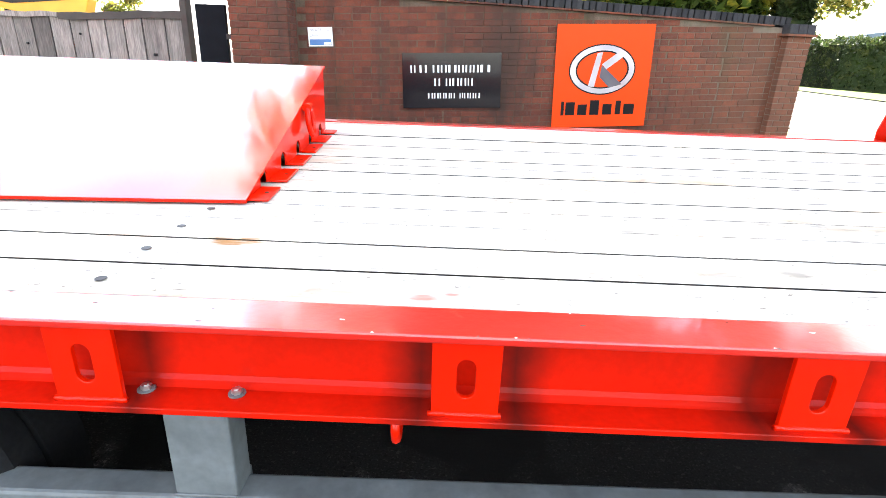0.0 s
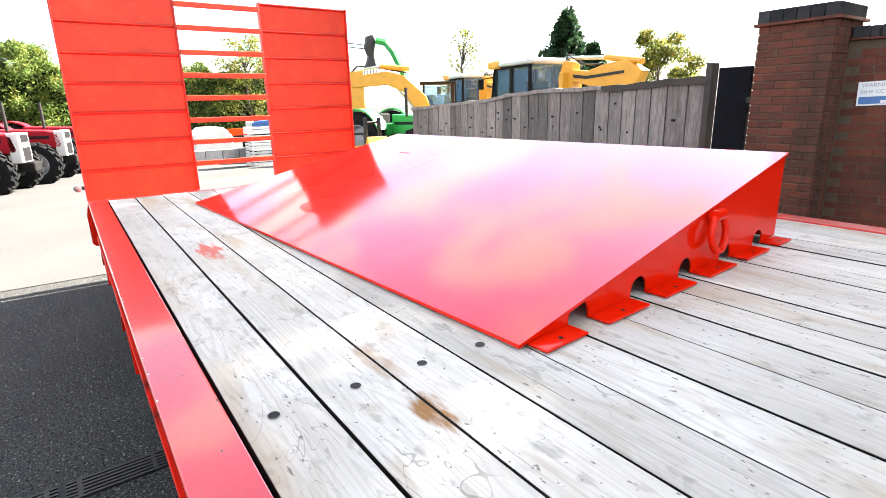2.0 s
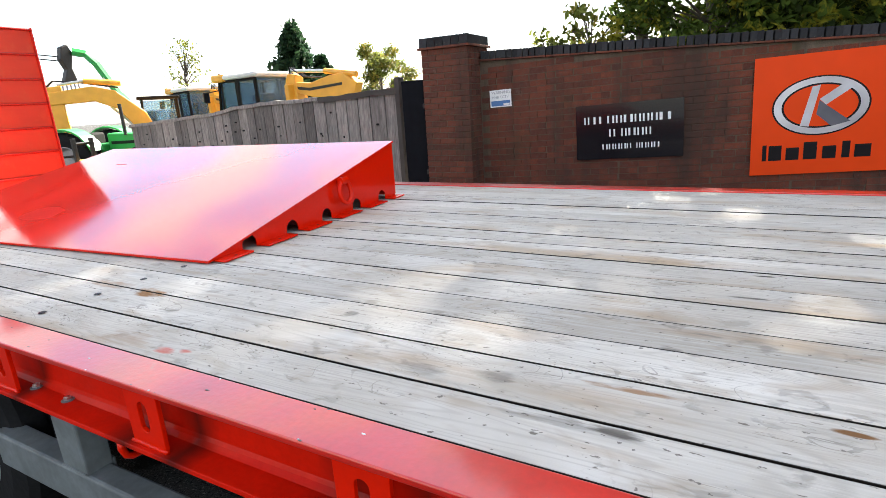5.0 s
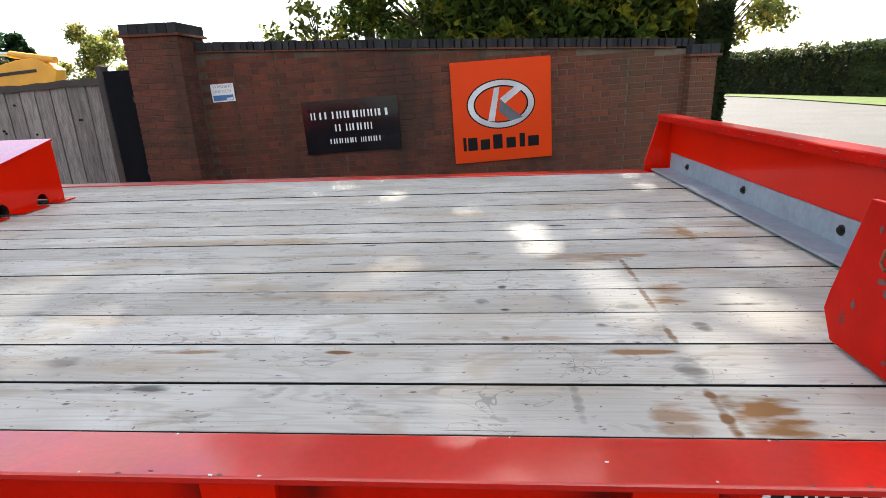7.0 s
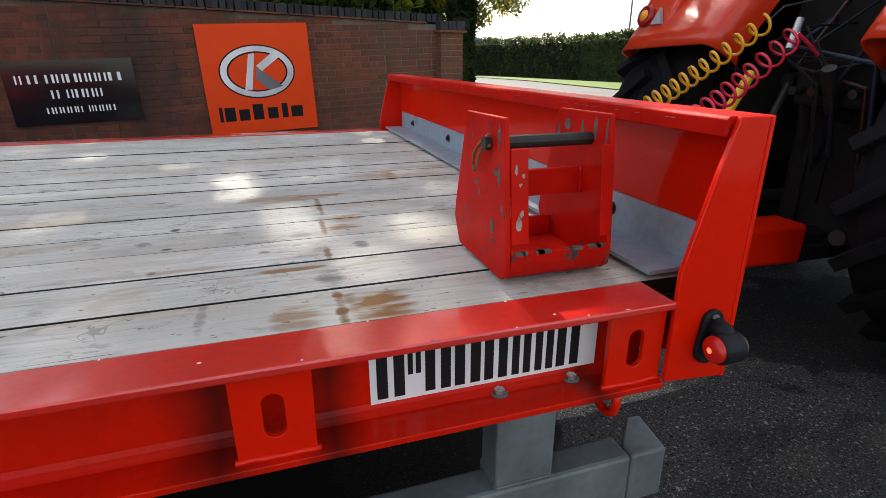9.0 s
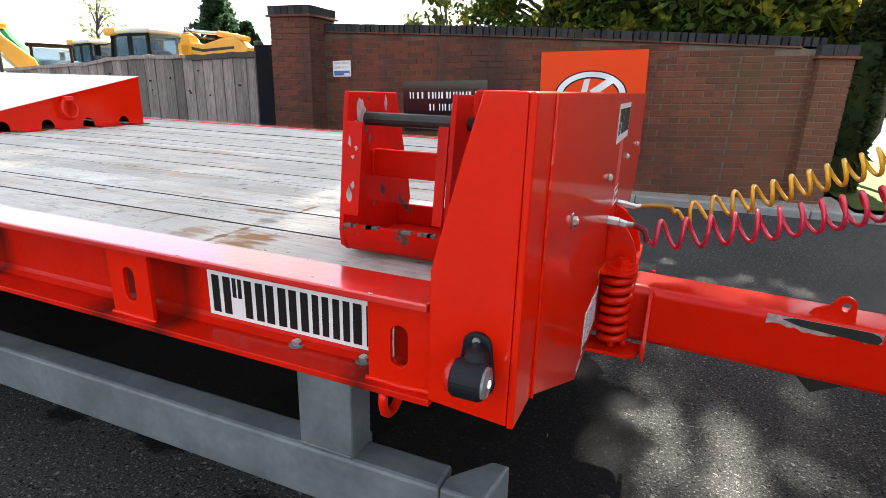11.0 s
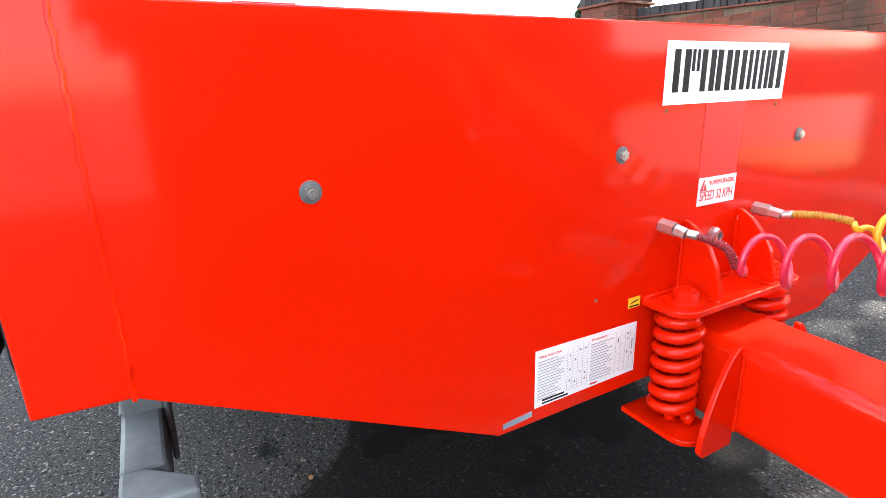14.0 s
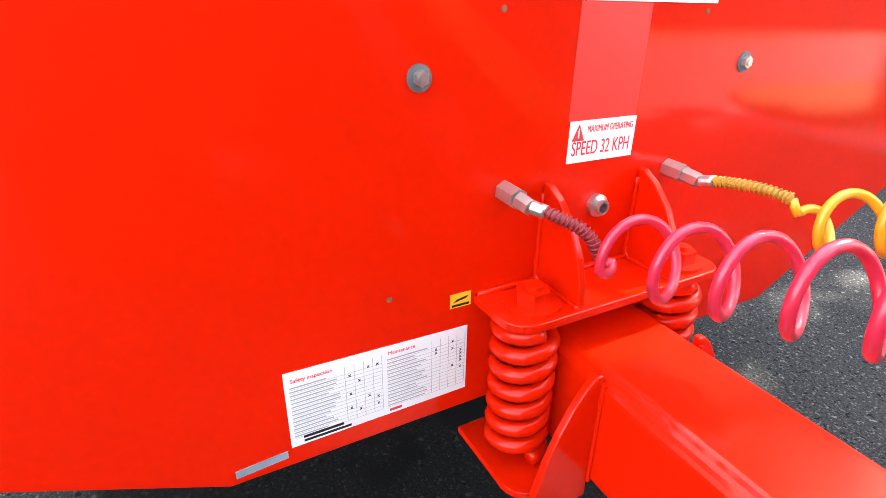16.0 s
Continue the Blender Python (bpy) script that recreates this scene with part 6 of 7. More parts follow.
def coil_hose(name, start, tail, points, radius, turns, mat, label, tail_mat, turn):
    """A coupling tail through the points of tail, wound in a wire guard, then a spiral along points."""
    h = thing(name, start, label, "hose")
    stops = [Vector(start)] + [Vector(p) for p in tail]
    lead = []
    for k in range(25):
        t = k / 24 * (len(stops) - 1)
        i = min(int(t), len(stops) - 2)
        p0, p1, p2, p3 = stops[max(i - 1, 0)], stops[i], stops[i + 1], stops[min(i + 2, len(stops) - 1)]
        f = t - i
        lead.append(0.5 * (2 * p1 + (p2 - p0) * f + (2 * p0 - 5 * p1 + 4 * p2 - p3) * f * f + (3 * p1 - p0 - 3 * p2 + p3) * f ** 3))
    part("hose_tail", sweep(bmesh.new(), lead, 0.0070, 10), tail_mat, h, smooth=True)
    part("collar", sweep(bmesh.new(), lead[:6], 0.0098, 14), STEEL, h, "zinc steel collar", smooth=True)
    wire, n_w = [], 17 * 14
    for k in range(n_w):
        t = 5 + k / (n_w - 1) * 19
        i = min(int(t), 23)
        p = lead[i].lerp(lead[i + 1], t - i)
        d = (lead[i + 1] - lead[i]).normalized()
        u = d.cross(Vector((0, 0, 1))).normalized()
        w = u.cross(d)
        a = 2 * math.pi * k / 14
        wire.append(p + 0.0082 * (math.cos(a) * u + math.sin(a) * w))
    part("guard_spring", sweep(bmesh.new(), wire, 0.0016, 6), tail_mat, h, "wound wire guard", smooth=True)
    pts = [Vector(p) for p in points]
    n = turns * 26
    seg = len(pts) - 1
    path = []
    for k in range(n + 1):
        t = k / n * seg
        i = min(int(t), seg - 1)
        p = pts[i].lerp(pts[i + 1], t - i)
        d = (pts[min(i + 1, seg)] - pts[i]).normalized()
        u = d.cross(Vector((0, 0, 1))).normalized()
        w = u.cross(d)
        f = k / n
        a = 2 * math.pi * turns * (f - 0.25 * math.sin(2 * math.pi * f) / (2 * math.pi)) + turn
        grow = min(1.0, 0.25 + k / 9)
        path.append(p + radius * grow * (math.cos(a) * w * -1 + math.sin(a) * u))
    path[0] = lead[-1]
    part("coil", sweep(bmesh.new(), path, 0.0069, 10), mat, h, "spiral of glossy plastic hose", smooth=True)
    return h


def sagged(a, b, sag, n=16):
    a, b = Vector(a), Vector(b)
    return [a.lerp(b, k / n) - Vector((0, 0, sag * math.sin(math.pi * k / n))) for k in range(n + 1)]


coil_hose("red_air_hose", (0.195, 1.0965, 0.850), [(0.226, 1.118, 0.842), (0.252, 1.150, 0.822), (0.264, 1.172, 0.782)], sagged((0.268, 1.186, 0.797), (1.72, 1.32, 1.45), 0.115), 0.048, 25, HOSE_R, "coiled red plastic air hose from trailer to tractor", TAIL_R, 0.0)
coil_hose("yellow_air_hose", (0.201, 1.430, 0.843), [(0.240, 1.440, 0.850), (0.290, 1.452, 0.853), (0.332, 1.462, 0.848)], sagged((0.345, 1.465, 0.812), (1.63, 1.42, 1.50), 0.05), 0.040, 25, HOSE_Y, "coiled yellow plastic air hose from trailer to tractor", TAIL_Y, math.pi)

# ---- details on the deck ----
for x, y in ((-3.147, 0.140), (-3.151, 0.300), (-3.150, 0.452), (-3.145, 0.603)):
    part("plug_hole", lathe(bmesh.new(), [(0.0004, 0.0108), (0.0010, 0.0104), (0.0010, 0.0)], (x, y, DECK - 0.0005), "z", 16), BLACK, trailer, "dark round hole worn in the board")


def leaf_cloud(rng_, centres, radii, count, size, flat=0.0):
    """Vertices and faces of many small four-cornered leaves scattered round clump centres."""
    n = len(centres)
    c = np.array(centres)[rng_.integers(0, n, count)]
    r = np.array(radii)[rng_.integers(0, n, count)]
    d = rng_.normal(size=(count, 3))
    d /= np.linalg.norm(d, axis=1)[:, None]
    d[:, 2] *= 0.8
    p = c + d * (r * rng_.uniform(0.25, 1.0, count) ** 0.6)[:, None]
    u = rng_.normal(size=(count, 3))
    u /= np.linalg.norm(u, axis=1)[:, None]
    w = np.cross(u, rng_.normal(size=(count, 3)))
    w /= np.linalg.norm(w, axis=1)[:, None]
    s = size * rng_.uniform(0.6, 1.3, count)[:, None]
    v = np.stack([p - u * s, p + w * s * 0.45, p + u * s, p - w * s * 0.45], 1).reshape(-1, 3)
    f = np.arange(count * 4).reshape(-1, 4)
    return v, f


def mesh_part(name, v, f, mat, parent, label="", kind=""):
    me = bpy.data.meshes.new(name)
    me.from_pydata(v.tolist(), [], f.tolist())
    me.materials.append(mat)
    ob = new(name, me)
    if parent is not None:
        ob.parent = parent
        if parent.data is None:
            ob.matrix_parent_inverse = Matrix.Translation(parent.location).inverted()
    return tagged(ob, label, kind=kind)


def tree(name, at, height, spread, base, leaves, size, mat, label, seed, trunk=0.16, lean=(0, 0), clumps=60, bare=0.0):
    g = np.random.default_rng(seed)
    r = random.Random(seed)
    t = thing(name, at, label, "tree")
    at = (at[0], at[1], at[2] + ground_z(at[0]))
    t.location.z = at[2]
    x0, y0, z0 = at
    top = Vector((x0 + lean[0], y0 + lean[1], z0 + height * 0.72))
    bm = bmesh.new()
    pts = [Vector(at).lerp(top, k / 8) + Vector((0.10 * math.sin(k * 1.3 + seed), 0.10 * math.cos(k * 1.7 + seed), 0)) * (k > 0) for k in range(9)]
    pts[0].z = z0 - 0.1
    sweep(bm, pts, trunk, 9, r_end=trunk * 0.3)
    part("trunk", bm, BARK, t)
    centres, radii = [], []
    bm = bmesh.new()
    for k in range(clumps):
        a = r.uniform(0, 2 * math.pi)
        h = r.uniform(base, height * 0.95)
        f = (h - base) / max(0.1, height - base)
        env = spread * (math.sin(math.pi * min(1, 0.18 + 0.80 * f)) ** 0.7)
        d = env * r.uniform(0.35, 1.0)
        ax = Vector(at).lerp(top, min(1, h / (height * 0.72)))
        c = Vector((ax.x + d * math.cos(a), ax.y + d * math.sin(a), z0 + h))
        centres.append(c[:])
        radii.append(spread * r.uniform(0.14, 0.26))
        s = Vector(at).lerp(top, min(0.95, max(0.25, (h - spread * 0.4) / (height * 0.72))))
        mid = s.lerp(c, 0.5) + Vector((0, 0, 0.15))
        sweep(bm, [s, mid, c], trunk * 0.22, 5, r_end=0.012)
    part("branchwork", bm, BARK, t)
    v, f = leaf_cloud(g, centres, radii, leaves, size)
    mesh_part("crown", v, f, mat, t, kind="stuff")
    return t


# tall trees behind the wall; their crowns shade the trailer
tree("broadleaf_tree", (-1.0, 9.9, 0), 9.3, 2.7, 1.5, 11000, 0.085, LEAF, "tall green tree just turning yellow behind the wall", 1, 0.16, (0.5, 0), 130)
tree("broadleaf_tree", (-2.9, 10.5, 0), 10.6, 3.4, 5.2, 21000, 0.10, LEAF, "tall green tree just turning yellow behind the wall", 4, 0.14, (-0.9, 0), 80)
tree("broadleaf_tree", (2.05, 9.9, 0), 11.5, 3.3, 5.4, 27000, 0.09, LEAF, "tall green tree just turning yellow behind the wall", 2, 0.16, (1.75, 0.2), 110)
tree("broadleaf_tree", (-1.5, 11.2, 0), 10.05, 2.8, 4.8, 13000, 0.10, LEAF, "tall green tree just turning yellow behind the wall", 9, 0.14, (-0.4, 0), 90)
tree("broadleaf_tree", (-1.9, 9.4, 0), 5.4, 1.8, 1.3, 18000, 0.065, LEAF, "green tree with yellowing leaves behind the wall", 3, 0.12, (0, 0), 80)
tree("golden_tree", (2.82, 9.0, 0), 4.6, 1.25, 1.9, 11000, 0.05, LEAF_Y, "small tree with golden yellow leaves beside the brick pier", 5, 0.07, (0.3, 0), 60)
tree("shrub", (-3.6, 8.6, 0), 3.1, 0.9, 0.6, 900, 0.07, LEAF_Y, "thin straggling shrub behind the wall", 6, 0.05, (0, 0), 24)
tree("shrub", (-4.6, 9.4, 0), 2.9, 0.8, 0.6, 700, 0.07, LEAF_Y, "thin straggling shrub behind the wall", 26, 0.05, (0, 0), 20)
# trees round the yard
tree("pale_tree", (-18.6, 24.3, 0), 5.0, 2.3, 0.7, 17000, 0.085, LEAF_Y, "pale yellow-green tree beyond the yard", 7, 0.12, (0, 0), 46)
tree("bare_tree", (-37.7, 9.9, 0), 6.4, 2.5, 1.0, 6500, 0.08, LEAF_Y, "nearly bare birch-like tree beyond the yard", 8, 0.14, (0, 0), 60)
tree("bare_tree", (-34, 24, 0), 7.0, 2.2, 1.5, 800, 0.12, LEAF_Y, "nearly bare birch-like tree beyond the yard", 28, 0.14, (0, 0), 60)
for k, (x, y, h, s) in enumerate(((-34, -9, 5.6, 2.8), (-35, -4.9, 5.9, 2.9), (-36.5, -1.2, 5.3, 2.5), (-38, 3, 5.0, 2.2), (-33, -14, 5.8, 3.0))):
    tree("yard_tree", (x, y, 0), h, s, 1.2, 24000, 0.07, LEAF_M, "bushy green and yellow tree along the far yard edge", 30 + k, 0.16, (0, 0), 60)


def fir(at, height, spread, seed):
    g = np.random.default_rng(seed)
    at = (at[0], at[1], ground_z(at[0]))
    t = thing("fir_tree", at, "tall dark green fir tree", "tree")
    part("trunk", rodded(at, (at[0], at[1], height), 0.22, 0.03, 10), BARK, t)
    vs, r = [], random.Random(seed)
    for k in range(230):
        f = r.random() ** 0.8
        h = height * (0.12 + 0.87 * f)
        ln = spread * (1 - f) ** 0.8 * r.uniform(0.65, 1.1) + 0.15
        a = r.uniform(0, 2 * math.pi)
        n = 30
        u = g.uniform(0.1, 1, n) * ln
        p = np.stack([at[0] + u * math.cos(a), at[1] + u * math.sin(a), h - 0.25 * u + 0.0 * u], 1)
        p += g.normal(size=(n, 3)) * 0.10 * spread * 0.3
        d = g.normal(size=(n, 3)) * 0.13
        e = g.normal(size=(n, 3)) * 0.07
        vs.append(np.stack([p - d, p + e, p + d, p - e], 1).reshape(-1, 3))
    v = np.concatenate(vs)
    mesh_part("crown", v, np.arange(len(v)).reshape(-1, 4), LEAF_F, t, kind="stuff")
    return t


fir((-28.1, 28.15, 0), 7.05, 3.6, 41)
fir((-26.9, 29.4, 0), 4.9, 2.8, 42)


def hedge(name, points, height, depth, count, size, mat, label, seed):
    g = np.random.default_rng(seed)
    pts = np.array(points, float)
    seg = np.diff(pts, axis=0)
    ln = np.linalg.norm(seg, axis=1)
    i = g.choice(len(seg), count, p=ln / ln.sum())
    u = g.random(count)
    p = pts[i] + seg[i] * u[:, None]
    nrm = np.stack([-seg[i][:, 1], seg[i][:, 0]], 1) / ln[i][:, None]
    side = g.uniform(-1, 1, count)
    side = np.sign(side) * np.abs(side) ** 0.5
    hh = height * (1 + 0.07 * np.sin(u * ln[i] * 1.7 + i) + 0.05 * np.sin(u * ln[i] * 4.1 + 2 * i))
    z = g.random(count) ** 0.7 * hh
    top = g.random(count) < 0.25
    z = np.where(top, hh * g.uniform(0.93, 1.05, count), z)
    z = z + np.array([ground_z(v) for v in p[:, 0]])
    q = np.concatenate([p + nrm * (side * depth / 2)[:, None], z[:, None]], 1)
    a = g.normal(size=(count, 3)) * size
    b = g.normal(size=(count, 3)) * size * 0.6
    v = np.stack([q - a, q + b, q + a, q - b], 1).reshape(-1, 3)
    h = mesh_part(name, v, np.arange(len(v)).reshape(-1, 4), mat, None, label, "stuff")
    tagged(h, "", "hedge")
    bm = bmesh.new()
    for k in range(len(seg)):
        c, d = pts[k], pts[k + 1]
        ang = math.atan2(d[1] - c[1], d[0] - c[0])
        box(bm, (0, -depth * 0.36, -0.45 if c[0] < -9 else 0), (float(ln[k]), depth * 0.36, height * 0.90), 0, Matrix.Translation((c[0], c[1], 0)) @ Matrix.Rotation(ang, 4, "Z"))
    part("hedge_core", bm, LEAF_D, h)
    return h


hedge("roadside_hedge", [(10, 60), (17.5, 42), (19.3, 31), (20.3, 25), (22.6, 19.5), (28, 10)], 2.6, 1.8, 60000, 0.055, LEAF_D, "trimmed dark green roadside hedge", 51)
hedge("ivy_column", [(2.38, 7.75), (2.50, 8.1), (2.58, 8.45)], 2.15, 0.36, 16000, 0.042, LEAF_D, "dense dark ivy column beside the end pier", 54)
hedge("tall_hedge", [(-1.6, 8.9), (0.6, 9.1), (2.3, 9.0)], 3.4, 1.7, 36000, 0.06, LEAF, "dense dark green bushes behind the brick wall", 52)
hedge("tree_belt", [(-32, -22), (-35, -8), (-37, 0), (-39, 9), (-40, 16)], 3.9, 3.2, 130000, 0.055, LEAF_M, "belt of green and yellowing bushy trees round the yard", 53)
# low hills
bm = bmesh.new()
prism(bm, [(-300, -5), (-300, 10)] + [(-300 + 30 * k, 20 + 7 * math.sin(k * 0.5) + 5 * math.sin(k * 1.3)) for k in range(21)] + [(300, -5)], "y", 420, 430)
bmesh.ops.transform(bm, matrix=Matrix.Rotation(radians(-32), 4, "Z"), verts=bm.verts)
solid("far_hills", bm, material("hazy_hill", (0.13, 0.17, 0.20), 0.95, vary=0.15, scale=0.02), "low hazy hills on the skyline", "hills", kind="structure")


pole = thing("utility_pole", (25.6, 35.7, 0), "thin dark wooden utility pole beyond the hedge", "pole")
part("shaft", rodded((25.6, 35.7, -0.05), (25.6, 35.7, 7.6), 0.07, 0.05, 10), BARK, pole)
part("cross_arm", boxed((24.9, 35.64, 7.1), (26.3, 35.76, 7.22), 0.01), BARK, pole)


# ---- tractor in front of the trailer ----
def fender_shell(cx, cz, r0, y_in, y_out, a0, a1):
    """A rounded wheel arch shell with a turned-down outer lip and a deep inner wall."""
    s = 1 if y_out > y_in else -1
    w = abs(y_out - y_in)
    section = [(w, -0.11), (w + 0.006, -0.05), (w - 0.015, -0.015), (w - 0.06, 0.012), (w * 0.6, 0.030), (w * 0.25, 0.045), (0.06, 0.050), (0.02, 0.035), (0.0, 0.0), (-0.01, -0.10), (-0.01, -0.30), (-0.01, -0.50)]
    bm = bmesh.new()
    grid = []
    n = 22
    for i in range(n):
        f = i / (n - 1)
        a = radians(a0 + (a1 - a0) * f)
        row = []
        for k, (u, dr) in enumerate(section):
            rr = r0 + dr
            if k >= 9:
                rr = r0 + dr * min(1.0, 0.42 + f * 1.2)
            row.append(bm.verts.new((cx + rr * math.cos(a), y_in + s * u, cz + rr * math.sin(a))))
        grid.append(row)
    for a, b in zip(grid, grid[1:]):
        for k in range(len(section) - 1):
            bm.faces.new((a[k], a[k + 1], b[k + 1], b[k]))
    bmesh.ops.recalc_face_normals(bm, faces=bm.faces)
    bmesh.ops.solidify(bm, geom=bm.faces[:], thickness=0.012)
    return bm


def big_tractor():
    t = thing("orange_tractor", (2.5, 1.25, 0), "orange-red farm tractor coupled to the trailer, seen from behind", "tractor")
    X, Z = 2.46, 0.88
    for y, o in ((2.21, 1), (0.52, -1)):
        wheel(t, X, y, Z, 0.88, 0.66, 0.48, rim_mat=DIGGER, lugs=22, out=o)
    for sg in (1, -1):
        yc = lambda d: 1.25 + sg * d
        fd = part("fender", fender_shell(X, Z, 1.02, yc(0.40 if sg > 0 else 0.33), yc(1.22), 150, 30), TRACTOR_O, t, "rounded orange plastic rear fender", smooth=True)
        pod = bmesh.new()
        prism(pod, [(1.640, 1.49), (1.85, 1.49), (1.92, 1.73), (1.80, 1.735), (1.715, 1.70), (1.668, 1.62)], "y", min(yc(0.86), yc(1.15)), max(yc(0.86), yc(1.15)), bevel=0.022)
        pod_ob = part("lamp_pod", pod, TRACTOR_O, fd)
        ax = Matrix.Translation((1.652, yc(1.08), 1.585)) @ Matrix.Rotation(radians(14), 4, "Y")
        for nm, prof, mat in (("tail_lamp", [(-0.004, 0.066), (-0.018, 0.060), (-0.02, 0.05)], LENS_R), ("amber_lens", [(-0.019, 0.034), (-0.026, 0.030), (-0.03, 0.0)], LENS_A), ("red_lens", [(-0.017, 0.055), (-0.019, 0.034), (-0.010, 0.030), (-0.010, 0.0)], LENS_R)):
            bm = lathe(bmesh.new(), prof, (0, 0, 0), "x", 24)
            bmesh.ops.transform(bm, matrix=ax, verts=bm.verts)
            part(nm, bm, mat, pod_ob, smooth=True)
        tri = slab([(-0.045, -0.05), (0.045, -0.05), (0.0, 0.045)], "x", -0.014, 0.004)
        bmesh.ops.transform(tri, matrix=ax @ Matrix.Translation((0, -0.125 * sg, -0.005)), verts=tri.verts)
        part("reflector_triangle", tri, GREY_PRINT, pod_ob, "silver reflector triangle")
        part("fender_liner", slab([(1.75, 0.95), (1.72, 1.35), (2.0, 1.72), (2.9, 1.72), (3.2, 1.0)], "y", min(yc(0.405), yc(0.39)), max(yc(0.405), yc(0.39))), BLACK_UNDER, t)
    part("rear_axle", rodded((X, 0.45, Z), (X, 2.05, Z), 0.15), BLACK_UNDER, t)
    part("gearbox", boxed((2.05, 0.98, 0.45), (4.0, 1.52, 1.25), 0.05), BLACK_UNDER, t)
    part("drawbar_hitch", boxed((1.85, 1.17, 0.36), (2.6, 1.33, 0.44), 0.01), BLACK_UNDER, t)
    for sg in (-1, 1):
        y = 1.25 + 0.30 * sg
        part("link_arm", sweep(bmesh.new(), [(2.3, y, 0.62), (1.95, y + 0.04 * sg, 0.60), (1.62, y + 0.10 * sg, 0.62)], 0.035, 10), DARK_STEEL, t)
        part("lift_rod", rodded((2.0, y, 1.22), (1.80, y + 0.06 * sg, 0.62), 0.022), BLUE_DARK if sg < 0 else DARK_STEEL, t)
        part("lift_arm", rodded((2.35, y, 1.25), (1.98, y, 1.23), 0.04), BLACK_UNDER, t)
        part("lift_ram", rodded((2.10, y - 0.10 * sg, 0.70), (2.02, y - 0.10 * sg, 1.20), 0.035), BLACK_UNDER, t)
    part("top_link", sweep(bmesh.new(), [(2.1, 1.25, 1.05), (1.9, 1.22, 1.12), (1.78, 1.18, 1.30)], 0.03, 10), DARK_STEEL, t)
    part("spool_block", boxed((1.92, 1.05, 1.12), (2.1, 1.45, 1.34), 0.02), BLACK_UNDER, t)
    for k in range(4):
        part("quick_coupler", rodded((1.92, 1.10 + 0.1 * k, 1.20), (1.85, 1.10 + 0.1 * k, 1.19), 0.022, n=10), (DARK_STEEL, BLACK_PLASTIC, RED_DARK, DARK_STEEL)[k], t)
    cyl = part("yellow_cylinder", rodded((1.50, 1.46, 1.04), (1.70, 1.52, 1.27), 0.025), YELLOW, t, "yellow hydraulic cylinder")
    part("piston", rodded((1.40, 1.43, 0.92), (1.50, 1.46, 1.04), 0.014), STEEL, cyl)
    part("link_knob", boxed((1.60, 1.72, 1.02), (1.68, 1.82, 1.08), 0.02), DIGGER, t)
    part("chrome_rod", rodded((1.80, 1.42, 1.38), (1.88, 1.46, 1.52), 0.02), STEEL, t)
    r = random.Random(909)
    for k in range(8):
        ya, yb = r.uniform(0.85, 1.65), r.uniform(0.95, 1.55)
        part("hydraulic_pipe", sweep(bmesh.new(), [(2.1, ya, r.uniform(1.5, 1.75)), (1.9 - r.uniform(0, 0.12), ya + 0.05, r.uniform(1.3, 1.5)), (1.84, yb, r.uniform(1.15, 1.35)), (1.92, yb, r.uniform(0.75, 1.15)), (2.05, yb + 0.1, r.uniform(0.5, 0.9))], r.choice((0.006, 0.009, 0.012)), 8), (BLACK_PLASTIC, BLACK_PLASTIC, BLACK_UNDER, BLUE_DARK, RED_DARK)[k % 5], t)
    part("hose_lead", sweep(bmesh.new(), [(1.63, 1.42, 1.50), (1.72, 1.42, 1.57), (1.85, 1.36, 1.60), (2.0, 1.2, 1.62)], 0.005, 8), DARK_STEEL, t)
    part("hose_lead", sweep(bmesh.new(), [(1.72, 1.32, 1.45), (1.78, 1.30, 1.40), (1.90, 1.28, 1.30)], 0.008, 8), HOSE_R, t)
    part("socket", boxed((1.90, 0.96, 1.38), (1.96, 1.06, 1.46), 0.012), GREY_PRINT, t)
    part("ring", lathe(bmesh.new(), [(-0.01 + 0.008 * math.cos(a), 0.03 + 0.008 * math.sin(a)) for a in [2 * math.pi * k / 8 for k in range(9)]], (1.93, 1.06, 1.63), "x", 18), GREY_PRINT, t)
    # cab
    part("cab_floor", boxed((2.10, 0.72, 1.30), (3.5, 1.78, 1.45), 0.04), BLACK_UNDER, t)
    for y in (0.72, 1.78):
        part("cab_post", rodded((2.10, y, 1.4), (2.2, y, 2.75), 0.05, n=8), BLACK_PLASTIC, t)
        part("cab_post", rodded((3.5, y, 1.4), (3.35, y, 2.75), 0.05, n=8), BLACK_PLASTIC, t)
        part("side_window", boxed((2.15, y - 0.006, 1.75), (3.42, y + 0.006, 2.7)), WINDOW, t)
    part("rear_window", boxed((2.12, 0.78, 1.75), (2.132, 1.72, 2.7)), WINDOW, t)
    part("rear_panel", boxed((2.08, 0.82, 1.28), (2.12, 1.68, 1.75), 0.02), BLACK_UNDER, t)
    part("seat", boxed((2.5, 1.0, 1.45), (3.0, 1.5, 2.3), 0.08), BLACK_UNDER, t)
    part("roof", boxed((1.95, 0.62, 2.75), (3.6, 1.88, 2.95), 0.07), TRACTOR_O, t)
    part("bonnet", boxed((3.52, 0.90, 1.15), (5.3, 1.60, 1.75), 0.12), TRACTOR_O, t)
    for y, o in ((2.05, 1), (0.45, -1)):
        wheel(t, 4.7, y, 0.58, 0.58, 0.36, 0.32, rim_mat=DIGGER, lugs=16, out=o)
    return t


big_tractor()


